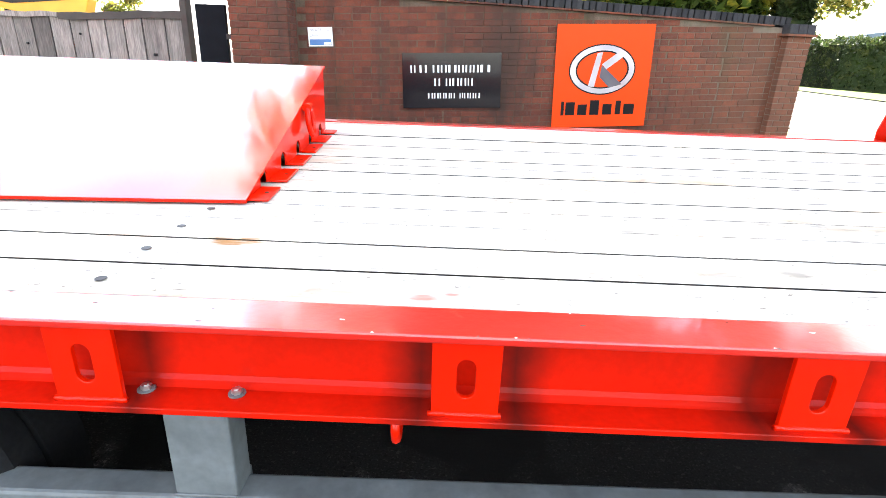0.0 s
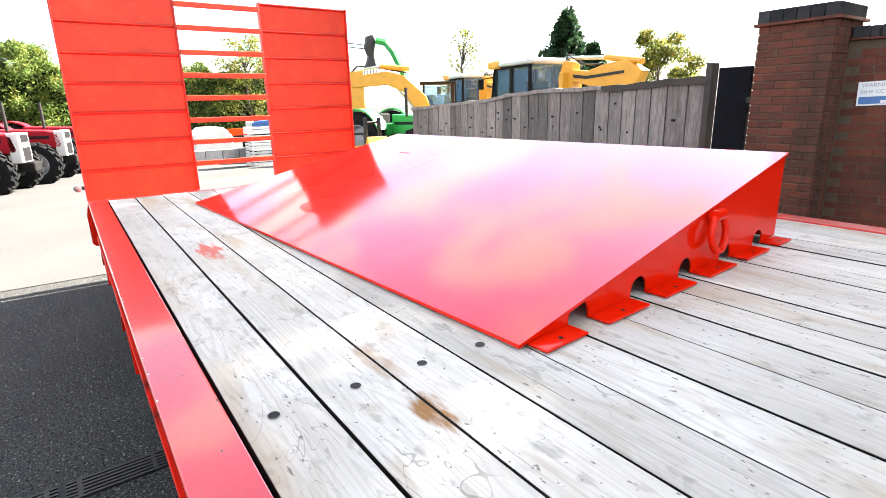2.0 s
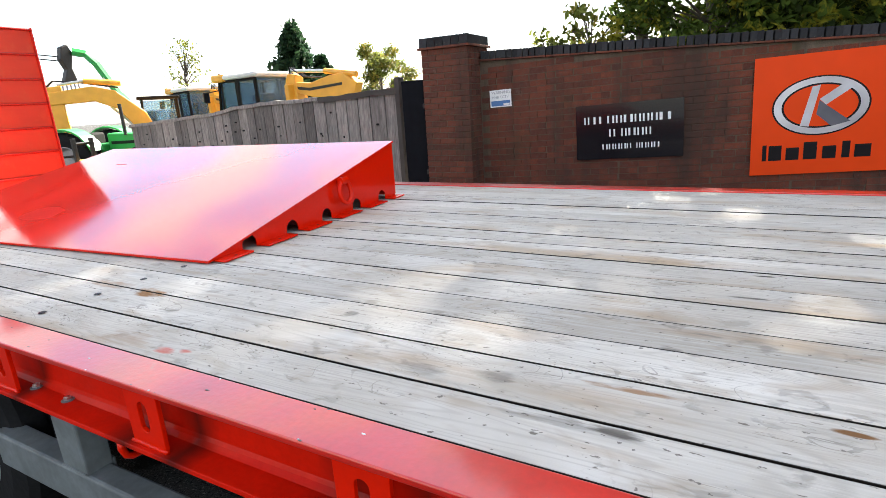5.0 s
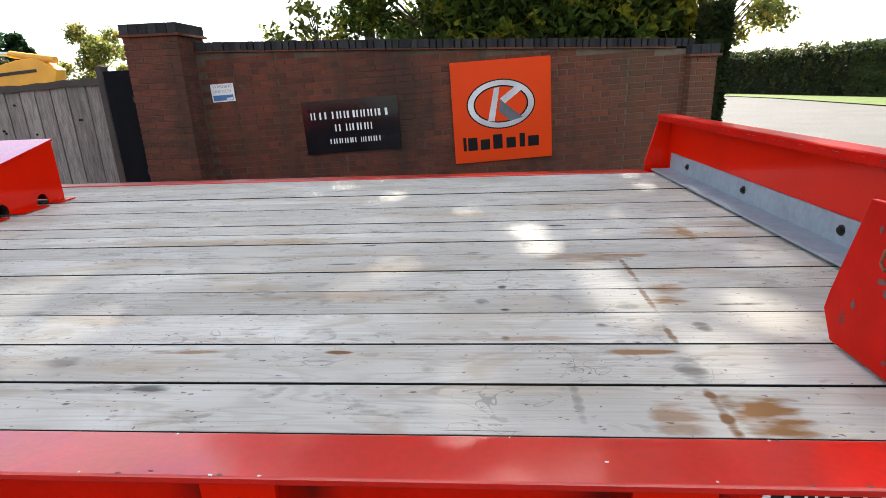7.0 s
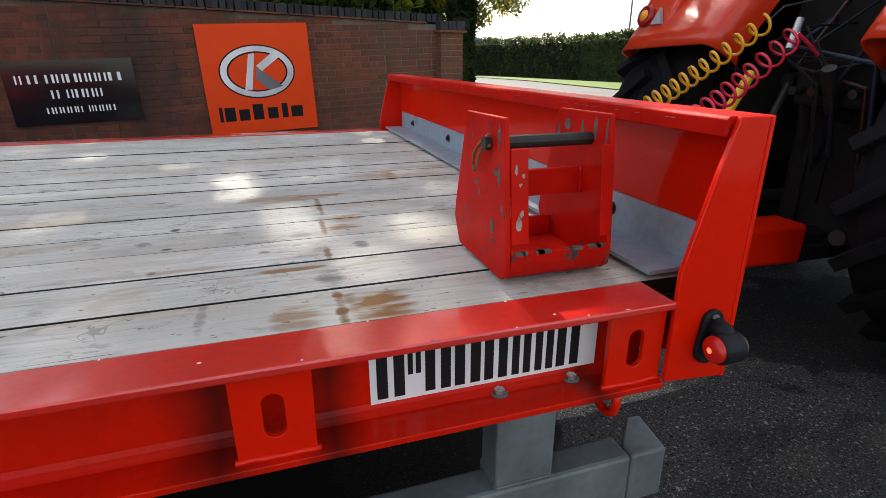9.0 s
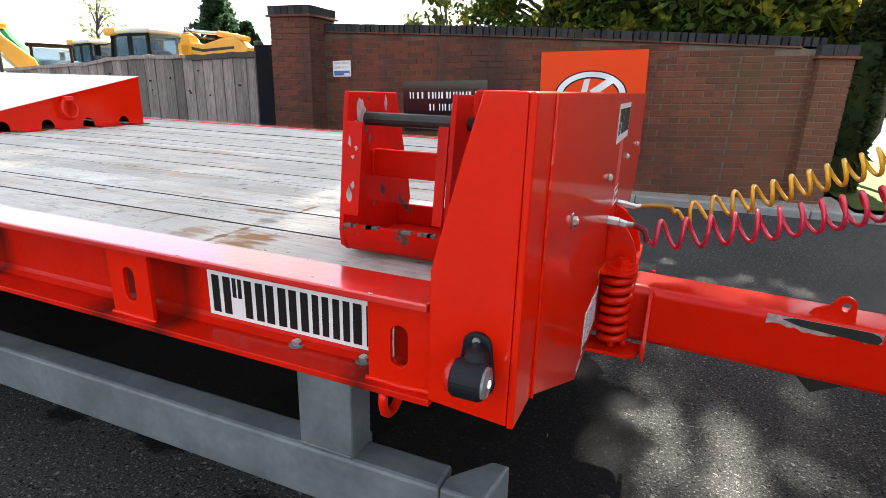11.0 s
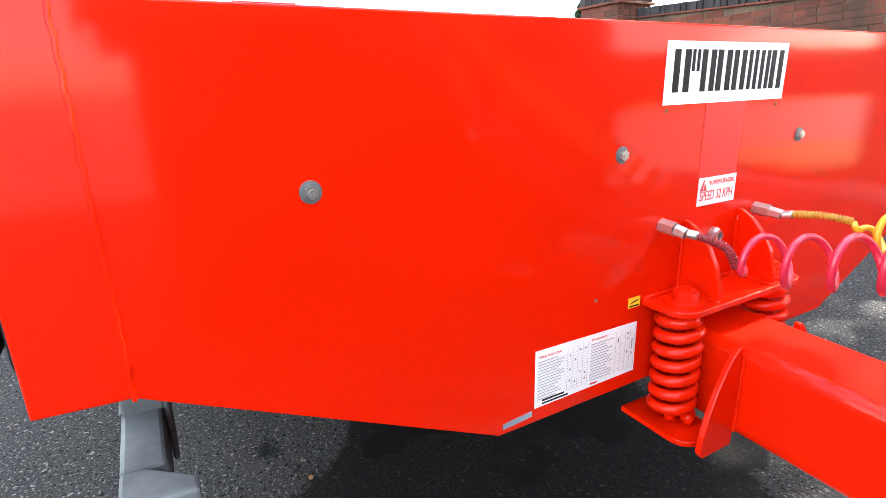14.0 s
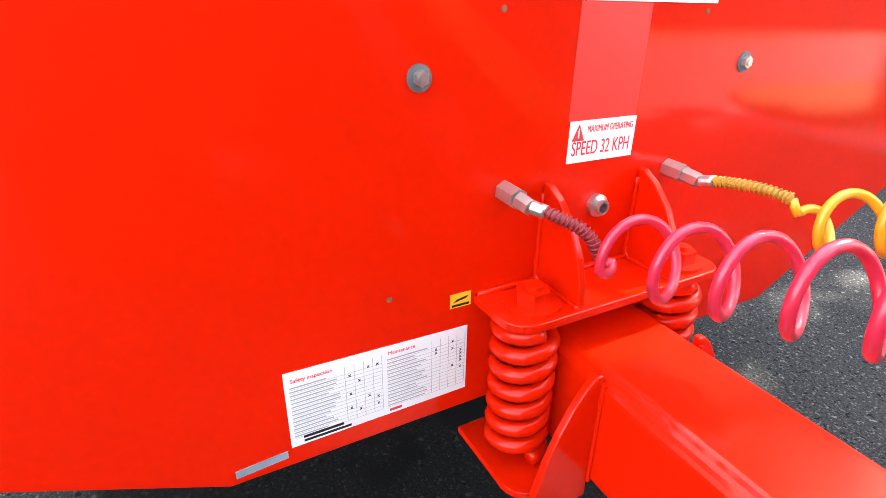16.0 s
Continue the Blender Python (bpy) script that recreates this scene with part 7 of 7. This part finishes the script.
# ---- row of red tractors across the yard ----
def farm_tractor(m, colour=TRACTOR_R, cab=True, name="red_tractor", label="used red farm tractor with grey grille parked in a row"):
    """Built at the origin facing +x, then placed."""
    t = thing(name, (0, 0, 0), label, "tractor", "tractors parked in the yard")
    for y, o in ((-0.80, -1), (0.80, 1)):
        wheel(t, 0, y, 0.78, 0.78, 0.42, 0.46, rim_mat=RIM, lugs=18, out=o)
        wheel(t, 2.05, y * 0.97, 0.55, 0.55, 0.34, 0.32, rim_mat=RIM, lugs=16, out=o)
        fd = [(0.90 * math.cos(radians(a)), 0.80 + 0.90 * math.sin(radians(a))) for a in range(20, 171, 15)]
        part("fender", slab(fd + [(p[0] * 0.95, 0.80 + (p[1] - 0.80) * 0.95) for p in reversed(fd)], "y", y - 0.22, y + 0.22), colour, t)
    hood = [(0.75, 0.95), (2.55, 0.95), (2.60, 1.05), (2.52, 1.38), (2.2, 1.45), (0.75, 1.52)]
    part("bonnet", slab(hood, "y", -0.30, 0.30, bevel=0.04), colour, t)
    part("stripe", boxed((0.85, -0.306, 1.22), (2.3, -0.301, 1.30)), BLACK, t)
    gr = part("grille", boxed((2.40, -0.30, 0.72), (2.66, 0.30, 1.44), 0.03), CREAM, t, "pale grille frame with headlamps")
    part("mesh_panel", boxed((2.661, -0.22, 0.76), (2.667, 0.22, 1.09)), BLACK, gr)
    part("mesh_panel", boxed((2.661, -0.22, 1.20), (2.667, 0.22, 1.39)), BLACK, gr)
    for y in (-0.13, 0.13):
        part("headlamp", lathe(bmesh.new(), [(2.661, 0.06), (2.69, 0.05), (2.695, 0.0)], (0, y, 1.16), "x", 16), LENS_C, gr)
    part("engine", boxed((0.3, -0.24, 0.45), (2.5, 0.24, 0.95), 0.04), BLACK_UNDER, t)
    part("front_axle", boxed((2.05, -0.72, 0.42), (2.25, 0.72, 0.56), 0.03), BLACK_UNDER, t)
    part("front_weight", boxed((2.5, -0.22, 0.50), (2.85, 0.22, 0.74), 0.04), BLACK_UNDER, t)
    part("exhaust", rodded((1.35, -0.33, 1.45), (1.35, -0.33, 2.25), 0.045), DARK_STEEL, t)
    if cab:
        for x, y in ((0.75, -0.55), (0.75, 0.55), (-0.7, -0.6), (-0.7, 0.6)):
            part("cab_post", rodded((x, y, 1.2), (x * 0.9, y * 0.95, 2.15), 0.045, n=8), BLACK_UNDER, t)
        part("windscreen", boxed((0.70, -0.52, 1.45), (0.715, 0.52, 2.14)), WINDOW, t)
        part("roof", boxed((-0.85, -0.68, 2.15), (0.95, 0.68, 2.27), 0.06), colour, t)
    else:
        part("seat", boxed((-0.2, -0.25, 1.15), (0.25, 0.25, 1.55), 0.06), BLACK_UNDER, t)
    part("cab_base", boxed((-0.75, -0.5, 0.9), (0.74, 0.5, 1.25), 0.05), colour, t)
    t.matrix_basis = m
    return t


first = farm_tractor(pose(-22.3, -2.5, ground_z(-22.3), 0, 0, 73), cab=False)
copy_thing(first, pose(-24.8, -1.7, ground_z(-24.8), 0, 0, 73))
second = farm_tractor(pose(-19.8, -3.4, ground_z(-19.8), 0, 0, 73))
copy_thing(second, pose(-17.3, -4.3, ground_z(-17.3), 0, 0, 70))
copy_thing(second, pose(-14.9, -5.7, ground_z(-14.9), 0, 0, 70))


farm_tractor(pose(-17.2, 8.0, ground_z(-17.2), 0, 0, 20), GREEN_P, False, "green_tractor", "small green tractor parked among the diggers")
farm_tractor(pose(-22.6, 8.2, ground_z(-22.6), 0, 0, 250), BLUE_P, True, "blue_tractor", "blue farm tractor with cab parked in the yard")


# ---- yellow diggers and other machines behind the timber gate ----
def digger(m, cabcol=DIGGER, label="yellow backhoe digger with glazed cab behind the gate"):
    t = thing("backhoe_digger", (0, 0, 0), label, "digger", "machines behind the gate")
    for x, r_ in ((-1.1, 0.70), (1.2, 0.55)):
        for y, o in ((-0.9, -1), (0.9, 1)):
            wheel(t, x, y, r_, r_, 0.42, r_ * 0.55, rim_mat=CREAM, lugs=14, out=o)
    part("chassis", boxed((-1.6, -0.45, 0.55), (2.2, 0.45, 1.15), 0.06), DIGGER, t)
    part("bonnet", boxed((0.75, -0.48, 1.1), (2.3, 0.48, 1.75), 0.10), cabcol, t)
    part("cab_lower", boxed((-1.0, -0.72, 1.1), (0.75, 0.72, 1.65), 0.06), cabcol, t)
    for x in (-0.95, -0.1, 0.70):
        for y in (-0.70, 0.70):
            part("cab_post", rodded((x, y, 1.6), (x * 0.93, y * 0.95, 2.62), 0.045, n=8), BLACK_UNDER, t)
    for y in (-0.70, 0.70):
        part("side_window", boxed((-0.92, y - 0.006, 1.66), (-0.12, y + 0.006, 2.58)), WINDOW, t)
        part("side_window", boxed((-0.08, y - 0.006, 1.66), (0.66, y + 0.006, 2.58)), WINDOW, t)
    part("windscreen", slab([(0.93, 1.62), (0.942, 1.62), (0.79, 2.58), (0.778, 2.58)], "y", -0.66, 0.66), SCREEN, t, "blue tinted raked windscreen")
    for y in (-0.69, 0.0, 0.69):
        part("screen_post", rodded((0.94, y, 1.60), (0.785, y, 2.60), 0.035 if y else 0.014, n=8), BLACK_UNDER, t)
    for y in (-0.712, 0.712):
        for x0, x1 in ((-0.93, -0.13), (-0.07, 0.67)):
            door = part("door_frame", slab([(x0, 1.62), (x1, 1.62), (x1, 2.60), (x0, 2.60)], "y", y - 0.012, y + 0.012, [[(x0 + 0.06, 1.70), (x1 - 0.06, 1.70), (x1 - 0.06, 2.53), (x0 + 0.06, 2.53)]]), BLACK_UNDER, t, "black cab window frame")
            part("door_handle", boxed((x0 + 0.10, y - 0.03, 1.64), (x0 + 0.22, y + 0.03, 1.67), 0.005), DARK_STEEL, door)
        part("mirror_arm", rodded((0.85, y, 2.35), (1.10, y * 1.35, 2.30), 0.014, n=6), BLACK_UNDER, t)
        part("mirror", boxed((1.08, y * 1.35 - 0.09, 2.02), (1.12, y * 1.35 + 0.09, 2.32), 0.015), BLACK_PLASTIC, t)
    part("rear_window", boxed((-0.952, -0.66, 1.66), (-0.94, 0.66, 2.58)), WINDOW, t)
    part("roof", boxed((-1.1, -0.80, 2.60), (0.6, 0.80, 2.74), 0.06), CREAM, t, "pale cab roof")
    part("roof_front", boxed((0.40, -0.81, 2.56), (1.02, 0.81, 2.77), 0.06), DIGGER, t)
    for y in (-0.5, 0.5):
        part("work_lamp", boxed((0.97, y - 0.09, 2.62), (1.05, y + 0.09, 2.74), 0.02), BLACK_PLASTIC, t)
    part("seat", boxed((-0.5, -0.25, 1.3), (0.0, 0.25, 2.2), 0.08), BLACK_UNDER, t)
    part("exhaust", sweep(bmesh.new(), [(1.4, 0.3, 1.7), (1.4, 0.3, 2.75), (1.35, 0.3, 2.85)], 0.035, 8), DARK_STEEL, t)
    part("boom", slab([(-1.6, 1.0), (-1.35, 2.2), (-1.55, 2.62), (-1.85, 2.58), (-1.95, 1.0)], "y", -0.14, 0.14, bevel=0.02), DIGGER, t)
    part("dipper", slab([(-1.6, 2.42), (-1.75, 2.15), (-2.5, 1.98), (-3.7, 1.93), (-4.0, 2.02), (-4.1, 2.25), (-3.6, 2.50), (-3.1, 2.47), (-2.4, 2.34)], "y", -0.12, 0.12, bevel=0.02), DIGGER, t)
    part("dipper_rib", slab([(-1.9, 2.28), (-2.4, 2.22), (-3.6, 2.28), (-3.6, 2.22), (-2.4, 2.15), (-1.95, 2.20)], "y", 0.122, 0.132), DARK_STEEL, t)
    part("ram_barrel", rodded((-2.9, 0, 2.60), (-4.0, 0, 2.44), 0.07), DIGGER, t)
    part("ram", rodded((-1.5, 0, 2.70), (-2.9, 0, 2.60), 0.045), STEEL, t)
    for k in range(3):
        part("hydraulic_hose", sweep(bmesh.new(), [(-1.45, 0.06 * k - 0.06, 1.3), (-1.42, 0.06 * k - 0.06, 2.2), (-1.6, 0.06 * k - 0.06, 2.78), (-2.1, 0.06 * k - 0.06, 2.52), (-2.7, 0.06 * k - 0.06, 2.46)], 0.018, 6), BLACK_PLASTIC, t)
    part("slew_post", boxed((-1.75, -0.32, 1.1), (-1.6, 0.32, 2.35), 0.03), DIGGER, t)
    for y in (-0.55, 0.55):
        part("loader_arm", slab([(0.9, 1.1), (1.0, 1.35), (2.3, 1.2), (3.0, 0.6), (2.8, 0.5), (2.2, 0.95)], "y", y - 0.06, y + 0.06), DIGGER, t)
    t.matrix_basis = m
    return t


d1 = digger(pose(-13.6, 10.9, ground_z(-13.6), 0, 0, 172))
d2 = digger(pose(-23.4, 16.4, ground_z(-23.4), 0, 0, 165) @ Matrix.Scale(1.17, 4), BLUE_P, "yellow and blue backhoe digger behind the gate")


def excavator_arm(m):
    t = thing("excavator", (0, 0, 0), "yellow tracked excavator with bent boom", "digger", "machines behind the gate")
    for y in (-0.9, 0.9):
        part("track", slab(ring_points(-1.1, 0.4, 0.4, 0.4, 9, 90, 270) + ring_points(1.1, 0.4, 0.4, 0.4, 9, 270, 450), "y", y - 0.22, y + 0.22, bevel=0.02), RUBBER, t)
    part("house", boxed((-1.5, -1.0, 0.9), (0.9, 1.0, 1.75), 0.10), DIGGER, t)
    cab = part("cab_frame", boxed((-0.1, -1.0, 1.0), (1.1, -0.1, 1.5), 0.06), DIGGER, t)
    for x in (-0.06, 1.06):
        for y in (-0.96, -0.14):
            part("cab_post", rodded((x, y, 1.48), (x * 0.95, y, 2.5), 0.035, n=8), BLACK_UNDER, cab)
    part("cab_glass", boxed((-0.05, -0.962, 1.5), (1.05, -0.95, 2.48)), WINDOW, cab)
    part("cab_glass", boxed((1.05, -0.94, 1.5), (1.062, -0.16, 2.48)), WINDOW, cab)
    part("cab_roof", boxed((-0.15, -1.02, 2.5), (1.15, -0.08, 2.6), 0.04), BLACK_UNDER, cab)
    part("boom", slab([(0.6, 1.2), (0.95, 2.1), (1.7, 2.80), (2.3, 2.95), (3.45, 2.80), (3.5, 2.42), (2.3, 2.50), (1.75, 2.25), (1.35, 1.7), (1.05, 1.1)], "y", 0.0, 0.40, bevel=0.03), DIGGER, t)
    part("boom_rib", slab([(1.0, 2.0), (1.7, 2.62), (2.3, 2.76), (3.3, 2.62), (3.3, 2.56), (2.3, 2.68), (1.75, 2.52), (1.06, 1.9)], "y", -0.012, -0.002), DARK_STEEL, t)
    part("stick", slab([(3.1, 3.0), (3.55, 2.95), (3.62, 2.2), (3.40, 1.0), (3.05, 1.0), (3.12, 2.2)], "y", 0.05, 0.35, bevel=0.02), DIGGER, t)
    part("ram", rodded((1.5, 0.2, 3.02), (2.5, 0.2, 3.12), 0.085), DIGGER, t)
    part("ram_rod", rodded((2.5, 0.2, 3.12), (3.2, 0.2, 3.02), 0.045), STEEL, t)
    part("boom_ram", rodded((0.9, -0.08, 1.2), (1.9, -0.08, 2.35), 0.06), STEEL, t)
    part("bucket_ram", rodded((3.68, 0.2, 2.5), (3.55, 0.2, 1.3), 0.05), STEEL, t)
    part("bucket", slab([(2.95, 1.05), (3.45, 1.05), (3.75, 0.55), (3.45, 0.12), (2.95, 0.18), (3.3, 0.5)], "y", -0.2, 0.6, bevel=0.02), DARK_STEEL, t)
    for k in range(3):
        part("hose", sweep(bmesh.new(), [(1.6, 0.1 * k, 2.9), (2.6, 0.1 * k, 3.08), (3.3, 0.1 * k, 3.15), (3.68, 0.1 * k, 2.8), (3.6, 0.1 * k, 2.3)], 0.02, 6), BLACK_PLASTIC, t)
    t.matrix_basis = m
    return t


excavator_arm(pose(-18.3, 11.6, ground_z(-18.3), 0, 0, 238))
# green loader with raised boom
g = thing("green_loader", (-22.8, 14.0, 0), "green loader with its boom raised", "loader", "machines behind the gate")
part("boom", sweep(bmesh.new(), [(-22.8, 13.8, 1.5), (-23.2, 12.65, 3.05), (-23.45, 12.2, 4.15), (-23.6, 11.95, 4.5), (-23.8, 11.6, 4.58)], 0.15, 6), GREEN_P, g)
part("boom_ram", rodded((-22.9, 13.6, 1.6), (-23.3, 12.25, 3.6), 0.05), STEEL, g)
head_ = part("headstock", slab([(11.15, 4.30), (11.25, 4.75), (11.5, 4.85), (11.62, 4.55), (11.50, 4.0), (11.62, 3.45), (11.1, 3.45), (11.3, 3.95)], "x", -24.1, -23.8, bevel=0.04), DARK_STEEL, g, "dark worn loader headstock")
for k in range(5):
    part("grab_bar", rodded((-23.95, 11.08 + 0.14 * k, 3.5), (-23.95, 11.02 + 0.17 * k, 2.75), 0.03, n=6), GREY_PRINT, head_)
for z in (4.25, 4.4):
    part("tine", rodded((-24.0, 11.3, z), (-24.8, 9.9, z + 0.2), 0.022), DARK_STEEL, head_)
part("body", boxed((-24.0, 13.2, 0.7), (-21.6, 14.9, 1.35), 0.15), GREEN_P, g)
part("cab", boxed((-23.4, 13.4, 1.35), (-22.2, 14.6, 2.3), 0.1), WINDOW, g)
for x, y in ((-23.6, 13.1), (-22.0, 13.1), (-23.6, 15.0), (-22.0, 15.0)):
    wheel(g, x, y, 0.6, 0.6, 0.4, 0.32, out=-1 if y < 14 else 1, lugs=14)
# small implements standing before the diggers
for k, (x, y, mat, lab) in enumerate(((-16.4, 6.9, DIGGER, "yellow digger bucket standing on the yard"), (-17.6, 7.6, RED_PRINT, "red implement frame standing on the yard"), (-18.8, 8.4, GREEN_P, "green implement frame standing on the yard"), (-15.6, 6.9, DIGGER, "yellow digger bucket standing on the yard"))):
    im = thing("implement", (x, y, 0), lab, "implement", "implements in the yard")
    part("shell", slab([(x - 0.35, 0.002), (x + 0.25, 0.002), (x + 0.40, 0.35), (x + 0.25, 0.62 + 0.1 * k), (x + 0.05, 0.66), (x - 0.10, 0.35)], "y", y - 0.3, y + 0.3, bevel=0.02), mat, im)
    part("mast", boxed((x - 0.05, y - 0.25, 0.5), (x + 0.05, y - 0.17, 1.05 + 0.12 * k), 0.01), DARK_STEEL, im)
    part("mast", boxed((x - 0.05, y + 0.17, 0.5), (x + 0.05, y + 0.25, 1.05 + 0.12 * k), 0.01), DARK_STEEL, im)
    part("cross_bar", rodded((x, y - 0.24, 0.98 + 0.1 * k), (x, y + 0.24, 0.98 + 0.1 * k), 0.03), DARK_STEEL, im)
    im.location.z += ground_z(x)
g.location.z += ground_z(-22.8)
# odds and ends seen between the ramps
s = thing("white_tank", (-26, 5.0, 0), "white covered tank standing in the yard", "tank")
part("shell", slab([(4.2, 0.25), (5.7, 0.25), (5.7, 0.8), (5.35, 1.2), (4.6, 1.2), (4.2, 0.9)], "x", -27.2, -25.6, bevel=0.06), CREAM, s)
for y in (4.3, 5.5):
    part("leg", boxed((-27.0, y, 0), (-25.8, y + 0.12, 0.25)), BLACK_UNDER, s)
s.location.z += ground_z(-26)
for k in range(5):
    p = thing("stacked_crate", (-21.0, 5.4, 0.27 * k), "pale grey slatted crate in a stack", "crate", "crates stacked in the yard")
    r = random.Random(60 + k)
    dx = r.uniform(-0.04, 0.04)
    body = part("crate_base", boxed((-21.4 + dx, 5.0, 0.27 * k + 0.002), (-20.6 + dx, 5.78, 0.27 * k + 0.05), 0.004), CREAM, p)
    for z in (0.07, 0.165):
        part("slat", boxed((-20.62 + dx, 5.0, 0.27 * k + z), (-20.6 + dx, 5.78, 0.27 * k + z + 0.075), 0.004), CREAM, p)
        part("slat", boxed((-21.4 + dx, 5.0, 0.27 * k + z), (-20.63 + dx, 5.02, 0.27 * k + z + 0.075), 0.004), CREAM, p)
    for y in (5.03, 5.70):
        part("corner_post", boxed((-20.68 + dx, y, 0.27 * k + 0.05), (-20.63 + dx, y + 0.05, 0.27 * k + 0.268)), CREAM, p)
    p.location.z += ground_z(-21.0)
p = thing("orange_banner", (-29, 6.6, 0), "small dark and orange banner board in the yard", "banner")
part("board", boxed((-29.2, 6.0, 0.35), (-29.15, 7.2, 1.0), 0.01), ORANGE, p)
part("band", boxed((-29.148, 6.25, 0.5), (-29.14, 7.1, 0.68)), BLACK, p)
for y in (6.05, 7.08):
    part("post", boxed((-29.2, y, 0), (-29.14, y + 0.06, 0.35)), DARK_STEEL, p)
p.location.z += ground_z(-29)
p = thing("low_block_wall", (-24.2, 5.0, 0), "low pale concrete block wall in the yard", "wall")
for k in range(5):
    part("block", boxed((-24.4, 3.6 + 0.62 * k, 0), (-24.0, 4.2 + 0.62 * k, 0.42), 0.015), KERBM, p)
p.location.z += ground_z(-24.2)
p = thing("white_cabinet", (-12.2, 3.5, 0), "tall white metal cabinet standing in the yard", "cabinet")
part("body", boxed((-12.6, 3.2, 0.08), (-12.0, 3.9, 1.95), 0.03), CREAM, p)
part("foot", boxed((-12.55, 3.25, 0), (-12.05, 3.85, 0.08)), BLACK_UNDER, p)
part("dark_side", boxed((-11.998, 3.62, 0.5), (-11.99, 3.86, 1.9)), BLACK_PLASTIC, p)
p.location.z += ground_z(-12.3)

for k in range(2):
    p = thing("white_pipe", (-27.3 - 0.35 * k, -2.0, 0), "long white plastic pipe lying on trestles behind the tractors", "pipe", "white pipes in the yard")
    z = ground_z(-27) + 1.02
    part("tube", lathe(bmesh.new(), [(-5.0, 0.16), (1.9, 0.16), (1.9, 0.145), (-5.0, 0.145), (-5.0, 0.16)], (-27.3 - 0.35 * k, 0, z), "y", 20), CREAM, p, smooth=False)
    for y in (-4.2, -1.6, 1.2):
        part("trestle", boxed((-27.42 - 0.35 * k, y, ground_z(-27)), (-27.18 - 0.35 * k, y + 0.12, z - 0.158)), DARK_STEEL, p)
        part("trestle_top", boxed((-27.46 - 0.35 * k, y - 0.02, z - 0.20), (-27.14 - 0.35 * k, y + 0.14, z - 0.162)), DARK_STEEL, p)

# ---- ground details ----
dr = thing("drain_channel", (-4.7, -0.6, 0), "slotted black iron drain channel grating across the yard", "drain")
md = Matrix.Translation((-4.55, -4.0, 0)) @ Matrix.Rotation(radians(90 + 1.5), 4, "Z")
part("channel", boxed((0, -0.075, -0.03), (7.4, 0.075, 0.003), 0, md), BLACK, dr)
for k in range(8):
    gr = part("grating", boxed((0.01 + 0.92 * k, -0.072, 0.0035), (0.905 + 0.92 * k, -0.058, 0.009), 0, md), DARK_STEEL, dr)
    for j in range(5):
        part("grate_bar", boxed((0.01 + 0.92 * k, -0.048 + 0.024 * j, 0.0035), (0.905 + 0.92 * k, -0.035 + 0.024 * j, 0.009), 0, md), DARK_STEEL, gr)
    for j in range(4):
        part("grate_rib", boxed((0.05 + 0.27 * j + 0.92 * k, -0.058, 0.0035), (0.066 + 0.27 * j + 0.92 * k, 0.072, 0.0085), 0, md), DARK_STEEL, gr)
r = random.Random(77)
DRY = material("dry_leaf", (0.42, 0.26, 0.05), 0.8, vary=0.2, scale=20)
WEED = material("fallen_green_leaf", (0.14, 0.20, 0.04), 0.8, vary=0.2, scale=20)
for x, y, s_, mat, n in ((-3.55, 0.30, 0.055, DRY, 1), (-3.66, -0.24, 0.07, WEED, 6), (-4.34, -0.07, 0.05, DRY, 1), (-6.2, -0.9, 0.06, DRY, 1), (-1.6, 0.55, 0.07, WEED, 4)):
    lf = thing("fallen_leaf", (x, y, 0), "small fallen leaf lying on the asphalt", "leaf", "fallen leaves on the yard")
    for k in range(n):
        a = r.uniform(0, 6.28)
        mm = Matrix.Translation((x + r.uniform(-0.06, 0.06) * (n > 1), y + r.uniform(-0.03, 0.03) * (n > 1), 0.006 + 0.002 * k)) @ Matrix.Rotation(a, 4, "Z")
        bm = slab([(-s_, 0), (-s_ * 0.4, -s_ * 0.4), (s_ * 0.5, -s_ * 0.35), (s_, 0), (s_ * 0.4, s_ * 0.42), (-s_ * 0.5, s_ * 0.3)], "z", 0, 0.002)
        bmesh.ops.transform(bm, matrix=mm, verts=bm.verts)
        part("blade", bm, mat, lf)
